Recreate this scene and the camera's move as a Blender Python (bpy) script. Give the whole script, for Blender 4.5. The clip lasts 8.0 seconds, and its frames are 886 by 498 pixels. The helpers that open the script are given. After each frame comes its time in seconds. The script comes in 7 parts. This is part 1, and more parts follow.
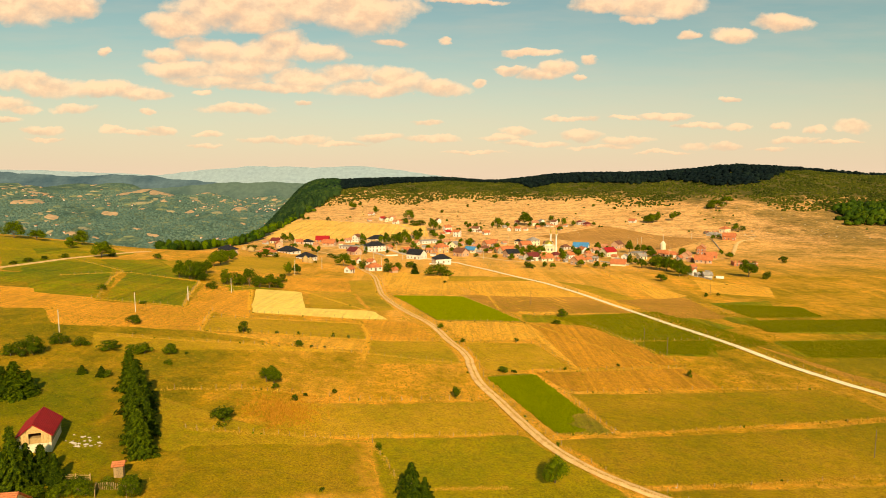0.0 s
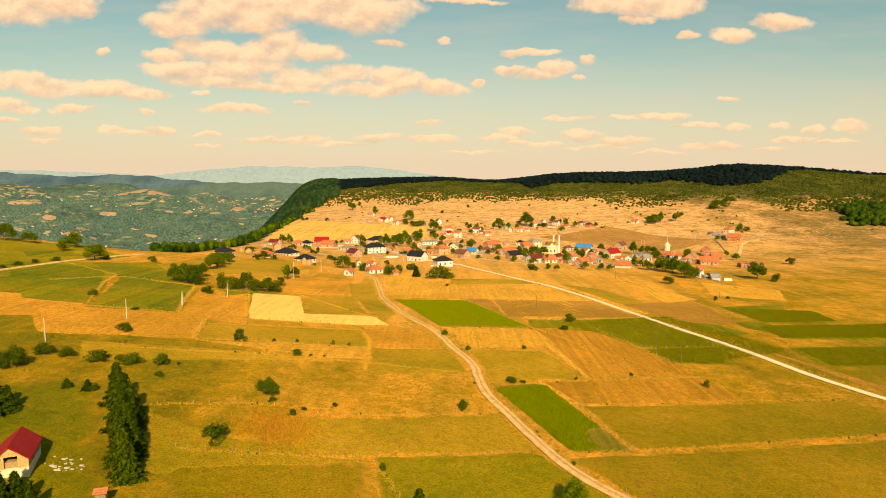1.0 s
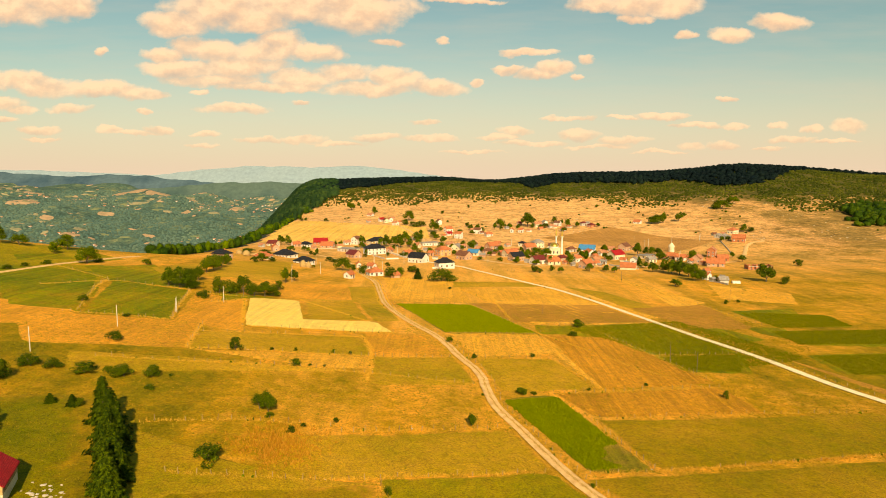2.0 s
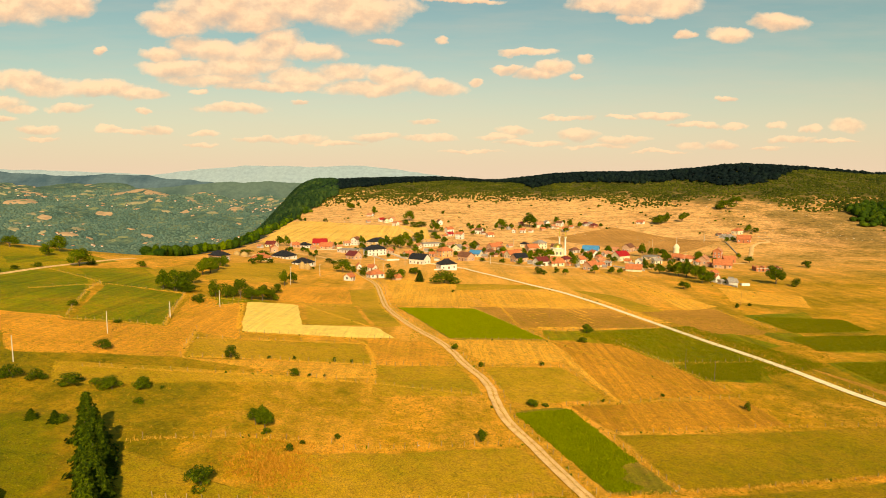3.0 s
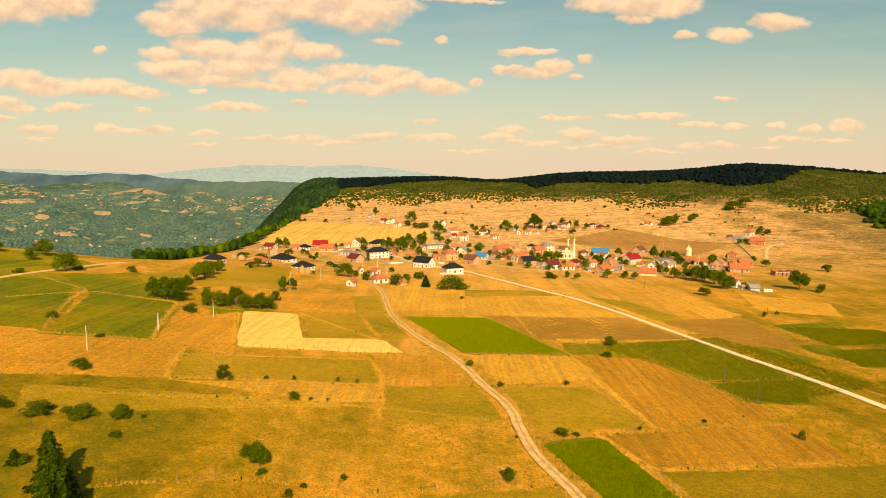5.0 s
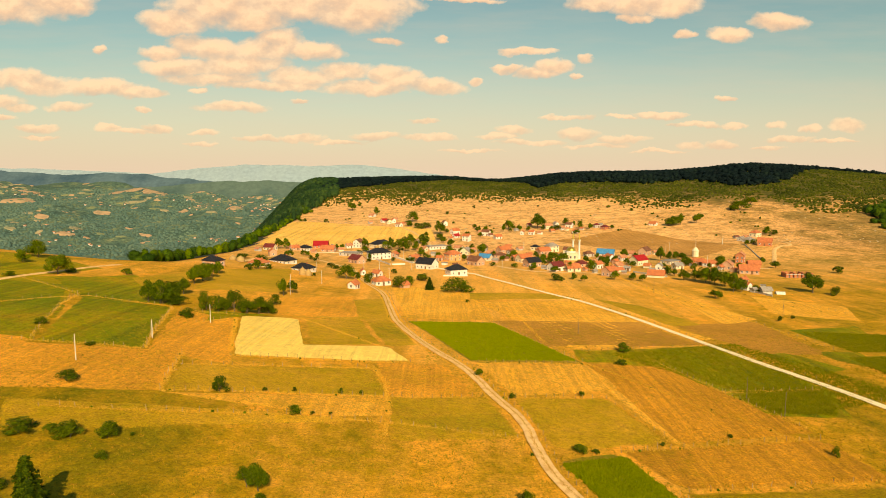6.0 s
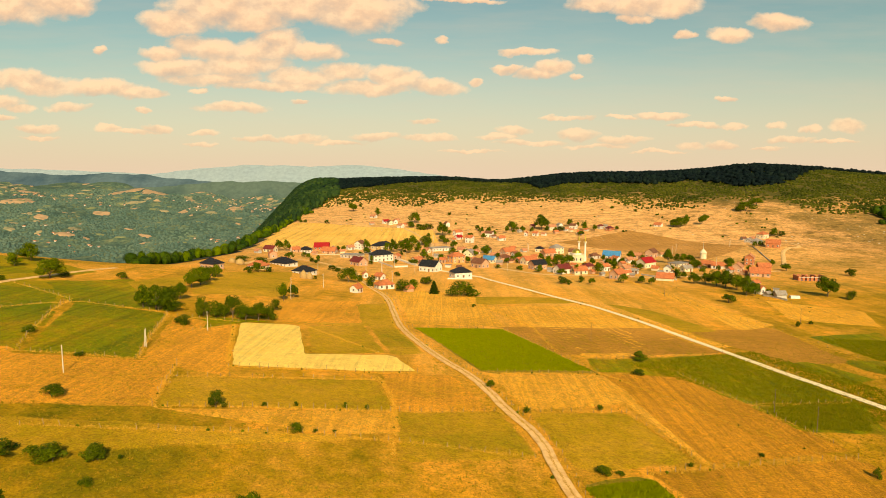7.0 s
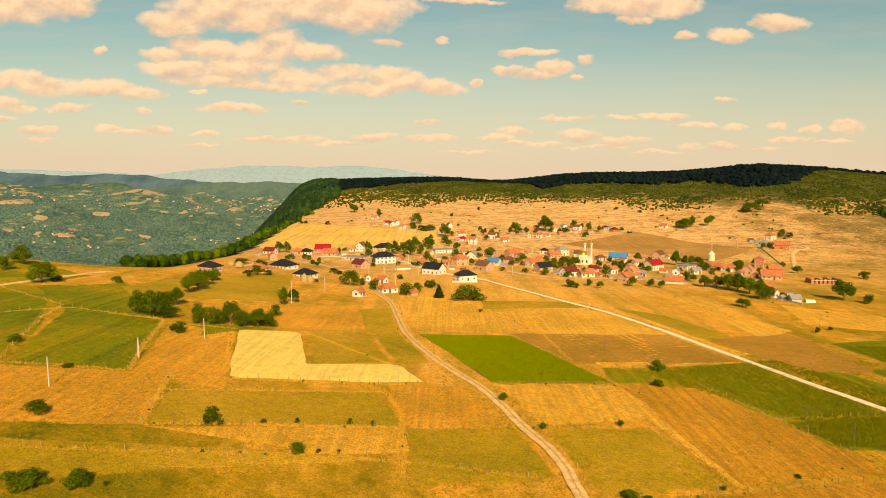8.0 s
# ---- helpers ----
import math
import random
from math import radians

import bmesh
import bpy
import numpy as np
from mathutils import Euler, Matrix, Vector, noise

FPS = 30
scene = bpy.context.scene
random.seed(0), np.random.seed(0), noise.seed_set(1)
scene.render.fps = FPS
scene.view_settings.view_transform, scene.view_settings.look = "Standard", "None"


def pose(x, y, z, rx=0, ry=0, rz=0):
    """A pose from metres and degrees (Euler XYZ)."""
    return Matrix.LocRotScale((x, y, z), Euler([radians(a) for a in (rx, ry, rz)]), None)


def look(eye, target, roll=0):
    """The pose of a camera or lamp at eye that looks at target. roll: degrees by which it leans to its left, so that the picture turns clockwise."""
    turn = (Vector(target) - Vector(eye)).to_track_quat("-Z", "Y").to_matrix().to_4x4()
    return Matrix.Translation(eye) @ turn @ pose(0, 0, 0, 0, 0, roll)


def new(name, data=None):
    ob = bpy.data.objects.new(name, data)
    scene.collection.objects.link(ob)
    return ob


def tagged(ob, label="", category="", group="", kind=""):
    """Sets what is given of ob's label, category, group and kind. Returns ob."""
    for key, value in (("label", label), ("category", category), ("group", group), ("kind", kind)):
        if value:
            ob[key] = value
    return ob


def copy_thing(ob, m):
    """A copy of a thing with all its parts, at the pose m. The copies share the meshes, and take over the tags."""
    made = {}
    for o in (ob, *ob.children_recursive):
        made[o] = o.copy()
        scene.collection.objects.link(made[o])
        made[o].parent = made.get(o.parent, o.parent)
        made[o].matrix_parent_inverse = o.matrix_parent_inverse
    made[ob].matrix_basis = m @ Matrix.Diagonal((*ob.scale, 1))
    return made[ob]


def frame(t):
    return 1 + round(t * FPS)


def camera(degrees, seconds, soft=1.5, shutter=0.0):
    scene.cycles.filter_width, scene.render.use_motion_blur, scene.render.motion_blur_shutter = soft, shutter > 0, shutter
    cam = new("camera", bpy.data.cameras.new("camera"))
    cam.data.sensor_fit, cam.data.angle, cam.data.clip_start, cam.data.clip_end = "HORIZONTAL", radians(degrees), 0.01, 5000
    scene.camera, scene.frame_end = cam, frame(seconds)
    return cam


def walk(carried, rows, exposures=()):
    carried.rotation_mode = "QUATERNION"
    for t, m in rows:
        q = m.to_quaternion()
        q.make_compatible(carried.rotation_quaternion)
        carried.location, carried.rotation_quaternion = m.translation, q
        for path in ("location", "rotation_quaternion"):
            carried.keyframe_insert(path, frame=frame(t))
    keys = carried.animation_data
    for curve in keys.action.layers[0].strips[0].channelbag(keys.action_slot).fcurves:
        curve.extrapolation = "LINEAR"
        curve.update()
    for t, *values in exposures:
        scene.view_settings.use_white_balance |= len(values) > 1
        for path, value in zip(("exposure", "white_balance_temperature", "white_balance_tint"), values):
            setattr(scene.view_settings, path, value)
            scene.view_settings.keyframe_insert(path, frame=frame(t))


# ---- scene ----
cam = camera(70.0, 8.0, soft=0.6)
PATH = [
    (0.0, (-0.00, 0.00, 58.50), (-0.00, 198.60, 34.91), -0.00),
    (0.5, (-0.83, 4.34, 58.61), (-0.71, 202.95, 35.01), -0.03),
    (1.0, (-1.85, 8.85, 58.73), (-1.52, 207.46, 35.11), -0.04),
    (1.5, (-2.91, 13.31, 58.90), (-2.35, 211.90, 35.25), -0.05),
    (3.0, (-5.81, 26.82, 59.09), (-4.80, 225.39, 35.29), -0.03),
    (3.5, (-6.89, 31.29, 59.17), (-5.76, 229.86, 35.32), -0.03),
    (4.0, (-7.96, 35.94, 59.22), (-6.82, 234.51, 35.38), -0.01),
    (4.5, (-9.00, 40.46, 59.19), (-7.83, 239.03, 35.35), 0.02),
    (6.0, (-12.24, 54.21, 59.16), (-11.09, 252.76, 35.14), 0.05),
    (6.5, (-13.45, 58.91, 59.22), (-12.33, 257.47, 35.28), 0.04),
    (7.0, (-14.72, 63.81, 59.22), (-13.61, 262.38, 35.33), 0.06),
    (7.5, (-15.93, 68.67, 59.19), (-14.86, 267.25, 35.38), 0.07),
    (8.0, (-17.13, 73.43, 59.17), (-16.10, 272.01, 35.45), 0.05),
]
walk(cam, [(t, look(e, g, r)) for t, e, g, r in PATH], [(0.0, 0.22, 9900, 12), (4.0, 0.20, 9900, 12), (8.0, 0.15, 9900, 12)])

# ---------------------------------------------------------------- sky, sun
SUN_TO = Vector((-0.20, 0.98, -0.655)).normalized()      # the way the light goes
sun = new("sun", bpy.data.lights.new("sun", "SUN"))
sun.data.energy, sun.data.angle, sun.data.color = 5.0, radians(0.55), (1.0, 0.90, 0.73)
sun.matrix_world = look((0, -200, 400), Vector((0, -200, 400)) + SUN_TO)


def link(tree, a, b):
    tree.links.new(a, b)


def math_node(tree, op, a, b=None, c=None, clamp=False):
    n = tree.nodes.new("ShaderNodeMath")
    n.operation, n.use_clamp = op, clamp
    for i, v in enumerate((a, b, c)):
        if v is None:
            continue
        if isinstance(v, (int, float)):
            n.inputs[i].default_value = v
        else:
            link(tree, v, n.inputs[i])
    return n.outputs[0]


def vec_node(tree, op, a, b=None):
    n = tree.nodes.new("ShaderNodeVectorMath")
    n.operation = op
    for i, v in enumerate((a, b)):
        if v is None:
            continue
        if isinstance(v, (tuple, Vector)):
            n.inputs[i].default_value = v
        else:
            link(tree, v, n.inputs[i])
    return n.outputs["Value"] if op in ("DOT_PRODUCT", "LENGTH") else n.outputs[0]


def noise_node(tree, vector, scale, detail=3.0, rough=0.55, w=None):
    n = tree.nodes.new("ShaderNodeTexNoise")
    n.inputs["Scale"].default_value, n.inputs["Detail"].default_value, n.inputs["Roughness"].default_value = scale, detail, rough
    if vector is not None:
        link(tree, vector, n.inputs["Vector"])
    return n


def ramp(tree, value, stops):
    n = tree.nodes.new("ShaderNodeValToRGB")
    while len(n.color_ramp.elements) < len(stops):
        n.color_ramp.elements.new(0.5)
    for e, (at, col) in zip(n.color_ramp.elements, stops):
        e.position, e.color = at, (*col, 1) if len(col) == 3 else col
    link(tree, value, n.inputs[0])
    return n.outputs[0]


def mix(tree, fac, a, b, blend="MIX"):
    n = tree.nodes.new("ShaderNodeMix")
    n.data_type, n.blend_type = "RGBA", blend
    for sock, v in ((n.inputs[0], fac), (n.inputs[6], a), (n.inputs[7], b)):
        if isinstance(v, (int, float)):
            sock.default_value = v
        elif isinstance(v, tuple):
            sock.default_value = (*v, 1)
        else:
            link(tree, v, sock)
    return n.outputs[2]


world = bpy.data.worlds.new("world")
scene.world = world
world.use_nodes = True
wt = world.node_tree
wt.nodes.clear()
sky = wt.nodes.new("ShaderNodeTexSky")
sky.sky_type, sky.sun_disc = "NISHITA", False
sky.sun_elevation = math.asin(-SUN_TO.z)
sky.sun_rotation = math.atan2(-SUN_TO.x, -SUN_TO.y)
sky.air_density, sky.dust_density, sky.ozone_density = 1.0, 0.8, 1.6
way = wt.nodes.new("ShaderNodeTexCoord").outputs["Generated"]
sep = wt.nodes.new("ShaderNodeSeparateXYZ")
link(wt, way, sep.inputs[0])
ahead = math_node(wt, "MAXIMUM", sep.outputs["Y"], 0.05)
side = math_node(wt, "DIVIDE", sep.outputs["X"], ahead)
lift = math_node(wt, "DIVIDE", sep.outputs["Z"], ahead)
flat = wt.nodes.new("ShaderNodeCombineXYZ")
link(wt, side, flat.inputs[0])
link(wt, lift, flat.inputs[1])
stretched = vec_node(wt, "MULTIPLY", flat.outputs[0], (1.0, 1.35, 1.0))
rag = noise_node(wt, stretched, 20, 6, 0.56)
rag_up = noise_node(wt, vec_node(wt, "ADD", stretched, (-0.004, 0.014, 0.0)), 20, 6, 0.56)
coarse = noise_node(wt, stretched, 13, 1, 0.5)
knobs = noise_node(wt, stretched, 42, 3, 0.6)
wobble = vec_node(wt, "MULTIPLY", vec_node(wt, "SUBTRACT", coarse.outputs["Color"], (0.5, 0.5, 0.5)), (0.040, 0.016, 0))
fray = vec_node(wt, "MULTIPLY", vec_node(wt, "SUBTRACT", knobs.outputs["Color"], (0.5, 0.5, 0.5)), (0.026, 0.014, 0))
at = vec_node(wt, "ADD", vec_node(wt, "ADD", flat.outputs[0], wobble), fray)

puff = bpy.data.node_groups.new("puff", "ShaderNodeTree")
for nm, io, kind in (("At", "INPUT", "NodeSocketVector"), ("Middle", "INPUT", "NodeSocketVector"), ("Size", "INPUT", "NodeSocketVector"),
                     ("Was", "INPUT", "NodeSocketFloat"), ("Over", "INPUT", "NodeSocketFloat"),
                     ("Body", "OUTPUT", "NodeSocketFloat"), ("Above", "OUTPUT", "NodeSocketFloat")):
    puff.interface.new_socket(nm, in_out=io, socket_type=kind)
gi, go = puff.nodes.new("NodeGroupInput"), puff.nodes.new("NodeGroupOutput")
q = vec_node(puff, "MULTIPLY", vec_node(puff, "SUBTRACT", gi.outputs["At"], gi.outputs["Middle"]), gi.outputs["Size"])
body = math_node(puff, "SUBTRACT", 1.0, vec_node(puff, "DOT_PRODUCT", q, q))
q2 = vec_node(puff, "ADD", q, (0.0, 0.5, 0.0))
over = math_node(puff, "SUBTRACT", 1.0, vec_node(puff, "DOT_PRODUCT", q2, q2))
link(puff, math_node(puff, "MAXIMUM", gi.outputs["Was"], body), go.inputs["Body"])
link(puff, math_node(puff, "MAXIMUM", gi.outputs["Over"], over), go.inputs["Above"])
chain = [None]


def cloud(a, b, ra, rb):
    """One bank of cumulus, by the slope of its middle to the side and up, and its half sizes."""
    g = wt.nodes.new("ShaderNodeGroup")
    g.node_tree = puff
    link(wt, at, g.inputs["At"])
    g.inputs["Middle"].default_value, g.inputs["Size"].default_value = (a, b, 0), (1 / ra, 1 / rb, 0)
    g.inputs["Was"].default_value = g.inputs["Over"].default_value = -3
    if chain[0]:
        link(wt, chain[0].outputs["Body"], g.inputs["Was"])
        link(wt, chain[0].outputs["Above"], g.inputs["Over"])
    chain[0] = g


cloud(-0.622, 0.261, 0.118, 0.038)
cloud(-0.558, 0.253, 0.055, 0.022)
cloud(-0.400, 0.228, 0.059, 0.022)
cloud(-0.330, 0.253, 0.095, 0.040)
cloud(-0.227, 0.261, 0.109, 0.036)
cloud(-0.124, 0.251, 0.095, 0.042)
cloud(-0.284, 0.230, 0.066, 0.018)
cloud(-0.380, 0.194, 0.042, 0.020)
cloud(-0.340, 0.189, 0.062, 0.024)
cloud(-0.246, 0.201, 0.044, 0.022)
cloud(-0.194, 0.186, 0.059, 0.016)
cloud(-0.427, 0.183, 0.044, 0.012)
cloud(-0.276, 0.186, 0.081, 0.022)
cloud(-0.395, 0.161, 0.080, 0.017)
cloud(-0.306, 0.164, 0.083, 0.018)
cloud(-0.350, 0.145, 0.087, 0.012)
cloud(-0.260, 0.135, 0.106, 0.009)
cloud(-0.150, 0.156, 0.059, 0.017)
cloud(-0.199, 0.147, 0.055, 0.015)
cloud(-0.073, 0.152, 0.042, 0.017)
cloud(-0.058, 0.144, 0.038, 0.019)
cloud(-0.009, 0.130, 0.055, 0.015)
cloud(-0.113, 0.130, 0.080, 0.013)
cloud(-0.230, 0.147, 0.044, 0.015)
cloud(0.051, 0.139, 0.014, 0.008)
cloud(-0.657, 0.144, 0.057, 0.018)
cloud(-0.599, 0.133, 0.059, 0.017)
cloud(-0.526, 0.130, 0.080, 0.014)
cloud(-0.467, 0.122, 0.055, 0.011)
cloud(-0.679, 0.108, 0.049, 0.012)
cloud(-0.647, 0.099, 0.027, 0.008)
cloud(-0.571, 0.100, 0.042, 0.010)
cloud(-0.678, 0.084, 0.030, 0.005)
cloud(-0.459, 0.096, 0.012, 0.005)
cloud(-0.376, 0.128, 0.019, 0.006)
cloud(-0.319, 0.100, 0.062, 0.009)
cloud(-0.627, 0.065, 0.040, 0.008)
cloud(-0.509, 0.066, 0.023, 0.006)
cloud(-0.442, 0.069, 0.025, 0.008)
cloud(-0.474, 0.063, 0.049, 0.005)
cloud(-0.364, 0.062, 0.027, 0.005)
cloud(-0.277, 0.054, 0.044, 0.006)
cloud(-0.215, 0.053, 0.040, 0.007)
cloud(-0.162, 0.047, 0.061, 0.004)
cloud(-0.095, 0.056, 0.047, 0.007)
cloud(-0.018, 0.054, 0.057, 0.006)
cloud(-0.371, 0.045, 0.028, 0.004)
cloud(-0.519, 0.186, 0.012, 0.009)
cloud(-0.081, 0.201, 0.027, 0.007)
cloud(0.003, 0.201, 0.011, 0.008)
cloud(-0.021, 0.080, 0.031, 0.006)
cloud(-0.210, 0.111, 0.021, 0.004)
cloud(-0.622, 0.051, 0.032, 0.004)
cloud(0.242, 0.256, 0.053, 0.014)
cloud(0.327, 0.256, 0.083, 0.024)
cloud(0.303, 0.233, 0.027, 0.008)
cloud(0.518, 0.228, 0.053, 0.016)
cloud(0.439, 0.210, 0.040, 0.012)
cloud(0.374, 0.209, 0.015, 0.007)
cloud(0.135, 0.185, 0.044, 0.007)
cloud(0.106, 0.161, 0.028, 0.008)
cloud(0.145, 0.153, 0.038, 0.010)
cloud(0.179, 0.162, 0.032, 0.012)
cloud(0.224, 0.178, 0.017, 0.010)
cloud(0.211, 0.147, 0.014, 0.006)
cloud(0.448, 0.116, 0.016, 0.005)
cloud(0.202, 0.085, 0.044, 0.005)
cloud(0.349, 0.090, 0.051, 0.007)
cloud(0.286, 0.085, 0.030, 0.004)
cloud(0.397, 0.074, 0.057, 0.005)
cloud(0.459, 0.074, 0.028, 0.006)
cloud(0.524, 0.075, 0.018, 0.006)
cloud(0.575, 0.071, 0.018, 0.009)
cloud(0.638, 0.075, 0.036, 0.012)
cloud(0.114, 0.065, 0.033, 0.008)
cloud(0.085, 0.055, 0.040, 0.005)
cloud(0.146, 0.047, 0.062, 0.005)
cloud(0.217, 0.058, 0.040, 0.009)
cloud(0.289, 0.050, 0.049, 0.007)
cloud(0.394, 0.042, 0.028, 0.008)
cloud(0.446, 0.043, 0.025, 0.008)
cloud(0.247, 0.042, 0.062, 0.004)
cloud(0.545, 0.054, 0.034, 0.006)
cloud(0.610, 0.050, 0.049, 0.004)
cloud(0.517, 0.040, 0.030, 0.004)
cloud(0.040, 0.261, 0.066, 0.005)
cloud(0.049, 0.035, 0.057, 0.003)
cloud(0.350, 0.032, 0.057, 0.003)
veil = noise_node(wt, vec_node(wt, "MULTIPLY", flat.outputs[0], (1.0, 7.0, 1.0)), 5.0, 5, 0.6)
ragged = math_node(wt, "MULTIPLY", math_node(wt, "SUBTRACT", rag.outputs["Fac"], 0.5), 1.7)
dens = math_node(wt, "ADD", math_node(wt, "MAXIMUM", chain[0].outputs["Body"], -1.6), ragged)
solid = ramp(wt, dens, ((0.0, (0, 0, 0)), (0.22, (0.34, 0.34, 0.34)), (0.55, (0.80, 0.80, 0.80)), (1.0, (0.97, 0.97, 0.97))))
billow = math_node(wt, "MULTIPLY", math_node(wt, "SUBTRACT", rag_up.outputs["Fac"], rag.outputs["Fac"]), 2.4)
under_side = math_node(wt, "MULTIPLY", math_node(wt, "SUBTRACT", chain[0].outputs["Above"], chain[0].outputs["Body"]), 0.42)
shade = math_node(wt, "ADD", math_node(wt, "ADD", under_side, 0.30), billow)
tone = ramp(wt, shade, ((0.0, (0.95, 0.72, 0.55)), (0.35, (0.80, 0.585, 0.46)), (0.9, (0.57, 0.455, 0.42))))
front = math_node(wt, "GREATER_THAN", sep.outputs["Y"], 0.08)
cover = math_node(wt, "MULTIPLY", math_node(wt, "MULTIPLY", solid, ramp(wt, lift, ((0.04, (0.58, 0.58, 0.58)), (0.12, (0.80, 0.80, 0.80)), (0.2, (0.90, 0.90, 0.90))))), front)
haze_up = ramp(wt, lift, ((0.0, (1, 1, 1)), (0.09, (0.62, 0.62, 0.62)), (0.19, (0.2, 0.2, 0.2)), (0.32, (0, 0, 0))))
thin = math_node(wt, "MULTIPLY", ramp(wt, veil.outputs["Fac"], ((0.42, (0, 0, 0)), (0.7, (1, 1, 1)))), 0.14)
SKY_GAIN = 0.093
skied = mix(wt, 1.0, sky.outputs[0], (SKY_GAIN * 0.56, SKY_GAIN, SKY_GAIN * 0.95), "MULTIPLY")
skied = mix(wt, math_node(wt, "MULTIPLY", haze_up, 0.92), skied, (0.67, 0.59, 0.555))
skied = mix(wt, thin, skied, (0.63, 0.56, 0.53))
skied = mix(wt, cover, skied, tone)
bg = wt.nodes.new("ShaderNodeBackground")
link(wt, skied, bg.inputs["Color"])
bg.inputs["Strength"].default_value = 1.0
wo = wt.nodes.new("ShaderNodeOutputWorld")
link(wt, bg.outputs[0], wo.inputs["Surface"])


# ---------------------------------------------------------------- materials
def material(name, rough=0.9, metal=0.0, spec=0.3):
    m = bpy.data.materials.new(name)
    m.use_nodes = True
    t = m.node_tree
    b = t.nodes["Principled BSDF"]
    b.inputs["Roughness"].default_value, b.inputs["Metallic"].default_value = rough, metal
    b.inputs["Specular IOR Level"].default_value = spec
    return m, t, b


def bump(t, b, height, strength=0.5, distance=0.1):
    n = t.nodes.new("ShaderNodeBump")
    n.inputs["Strength"].default_value, n.inputs["Distance"].default_value = strength, distance
    link(t, height, n.inputs["Height"])
    link(t, n.outputs[0], b.inputs["Normal"])


def place_of(t):
    return t.nodes.new("ShaderNodeNewGeometry").outputs["Position"]


def turned(t, vec, degrees, scale):
    n = t.nodes.new("ShaderNodeMapping")
    n.inputs["Rotation"].default_value = (0, 0, radians(degrees))
    n.inputs["Scale"].default_value = scale
    link(t, vec, n.inputs["Vector"])
    return n.outputs[0]


def open_grass(t, p):
    """The unfenced grassland: dry, tan and olive patches and faint strips, drier towards +y, and darker to the east,
    where the lens vignette is painted in.
    """
    big, mid_n, fine = noise_node(t, p, 0.022, 5, 0.6), noise_node(t, p, 0.2, 4, 0.65), noise_node(t, p, 1.9, 5, 0.8)
    s = t.nodes.new("ShaderNodeSeparateXYZ")
    link(t, p, s.inputs[0])
    v = math_node(t, "ADD", math_node(t, "MULTIPLY", big.outputs["Fac"], 0.95), math_node(t, "MULTIPLY", mid_n.outputs["Fac"], 0.55))
    v = math_node(t, "ADD", v, -0.20)
    v = math_node(t, "SUBTRACT", v, math_node(t, "MULTIPLY", math_node(t, "MULTIPLY", math_node(t, "SUBTRACT", s.outputs["Y"], 200), 1 / 160, clamp=True), 0.25))
    # Eastward darkening paints the lens vignette into the grass; westward it turns olive.
    east = math_node(t, "MULTIPLY", math_node(t, "SUBTRACT", s.outputs["X"], 65), 1 / 90, clamp=True)
    west = math_node(t, "MULTIPLY", math_node(t, "SUBTRACT", -15, s.outputs["X"]), 1 / 70, clamp=True)
    v = math_node(t, "ADD", v, math_node(t, "MULTIPLY", math_node(t, "MAXIMUM", math_node(t, "MULTIPLY", east, 3.0), math_node(t, "MULTIPLY", west, 2.0)), 0.10))
    col = ramp(t, v, ((0.28, (0.83, 0.390, 0.078)), (0.5, (0.68, 0.310, 0.043)), (0.68, (0.40, 0.222, 0.016)), (0.86, (0.21, 0.156, 0.008))))
    col = mix(t, 1.0, col, ramp(t, fine.outputs["Fac"], ((0.34, (0.55, 0.57, 0.54)), (0.5, (0.98, 0.98, 0.98)), (0.66, (1.36, 1.33, 1.26)))), "MULTIPLY")
    clump = noise_node(t, p, 0.55, 3, 0.7)
    col = mix(t, 1.0, col, ramp(t, clump.outputs["Fac"], ((0.36, (0.84, 0.85, 0.80)), (0.5, (1, 1, 1)), (0.64, (1.1, 1.08, 1.05)))), "MULTIPLY")
    strips = noise_node(t, turned(t, p, 11, (0.085, 0.006, 0.0)), 1.0, 3, 0.6)
    return mix(t, 1.0, col, ramp(t, strips.outputs["Fac"], ((0.36, (0.76, 0.82, 0.66)), (0.5, (1, 1, 1)), (0.62, (1.16, 1.08, 1.02)))), "MULTIPLY")


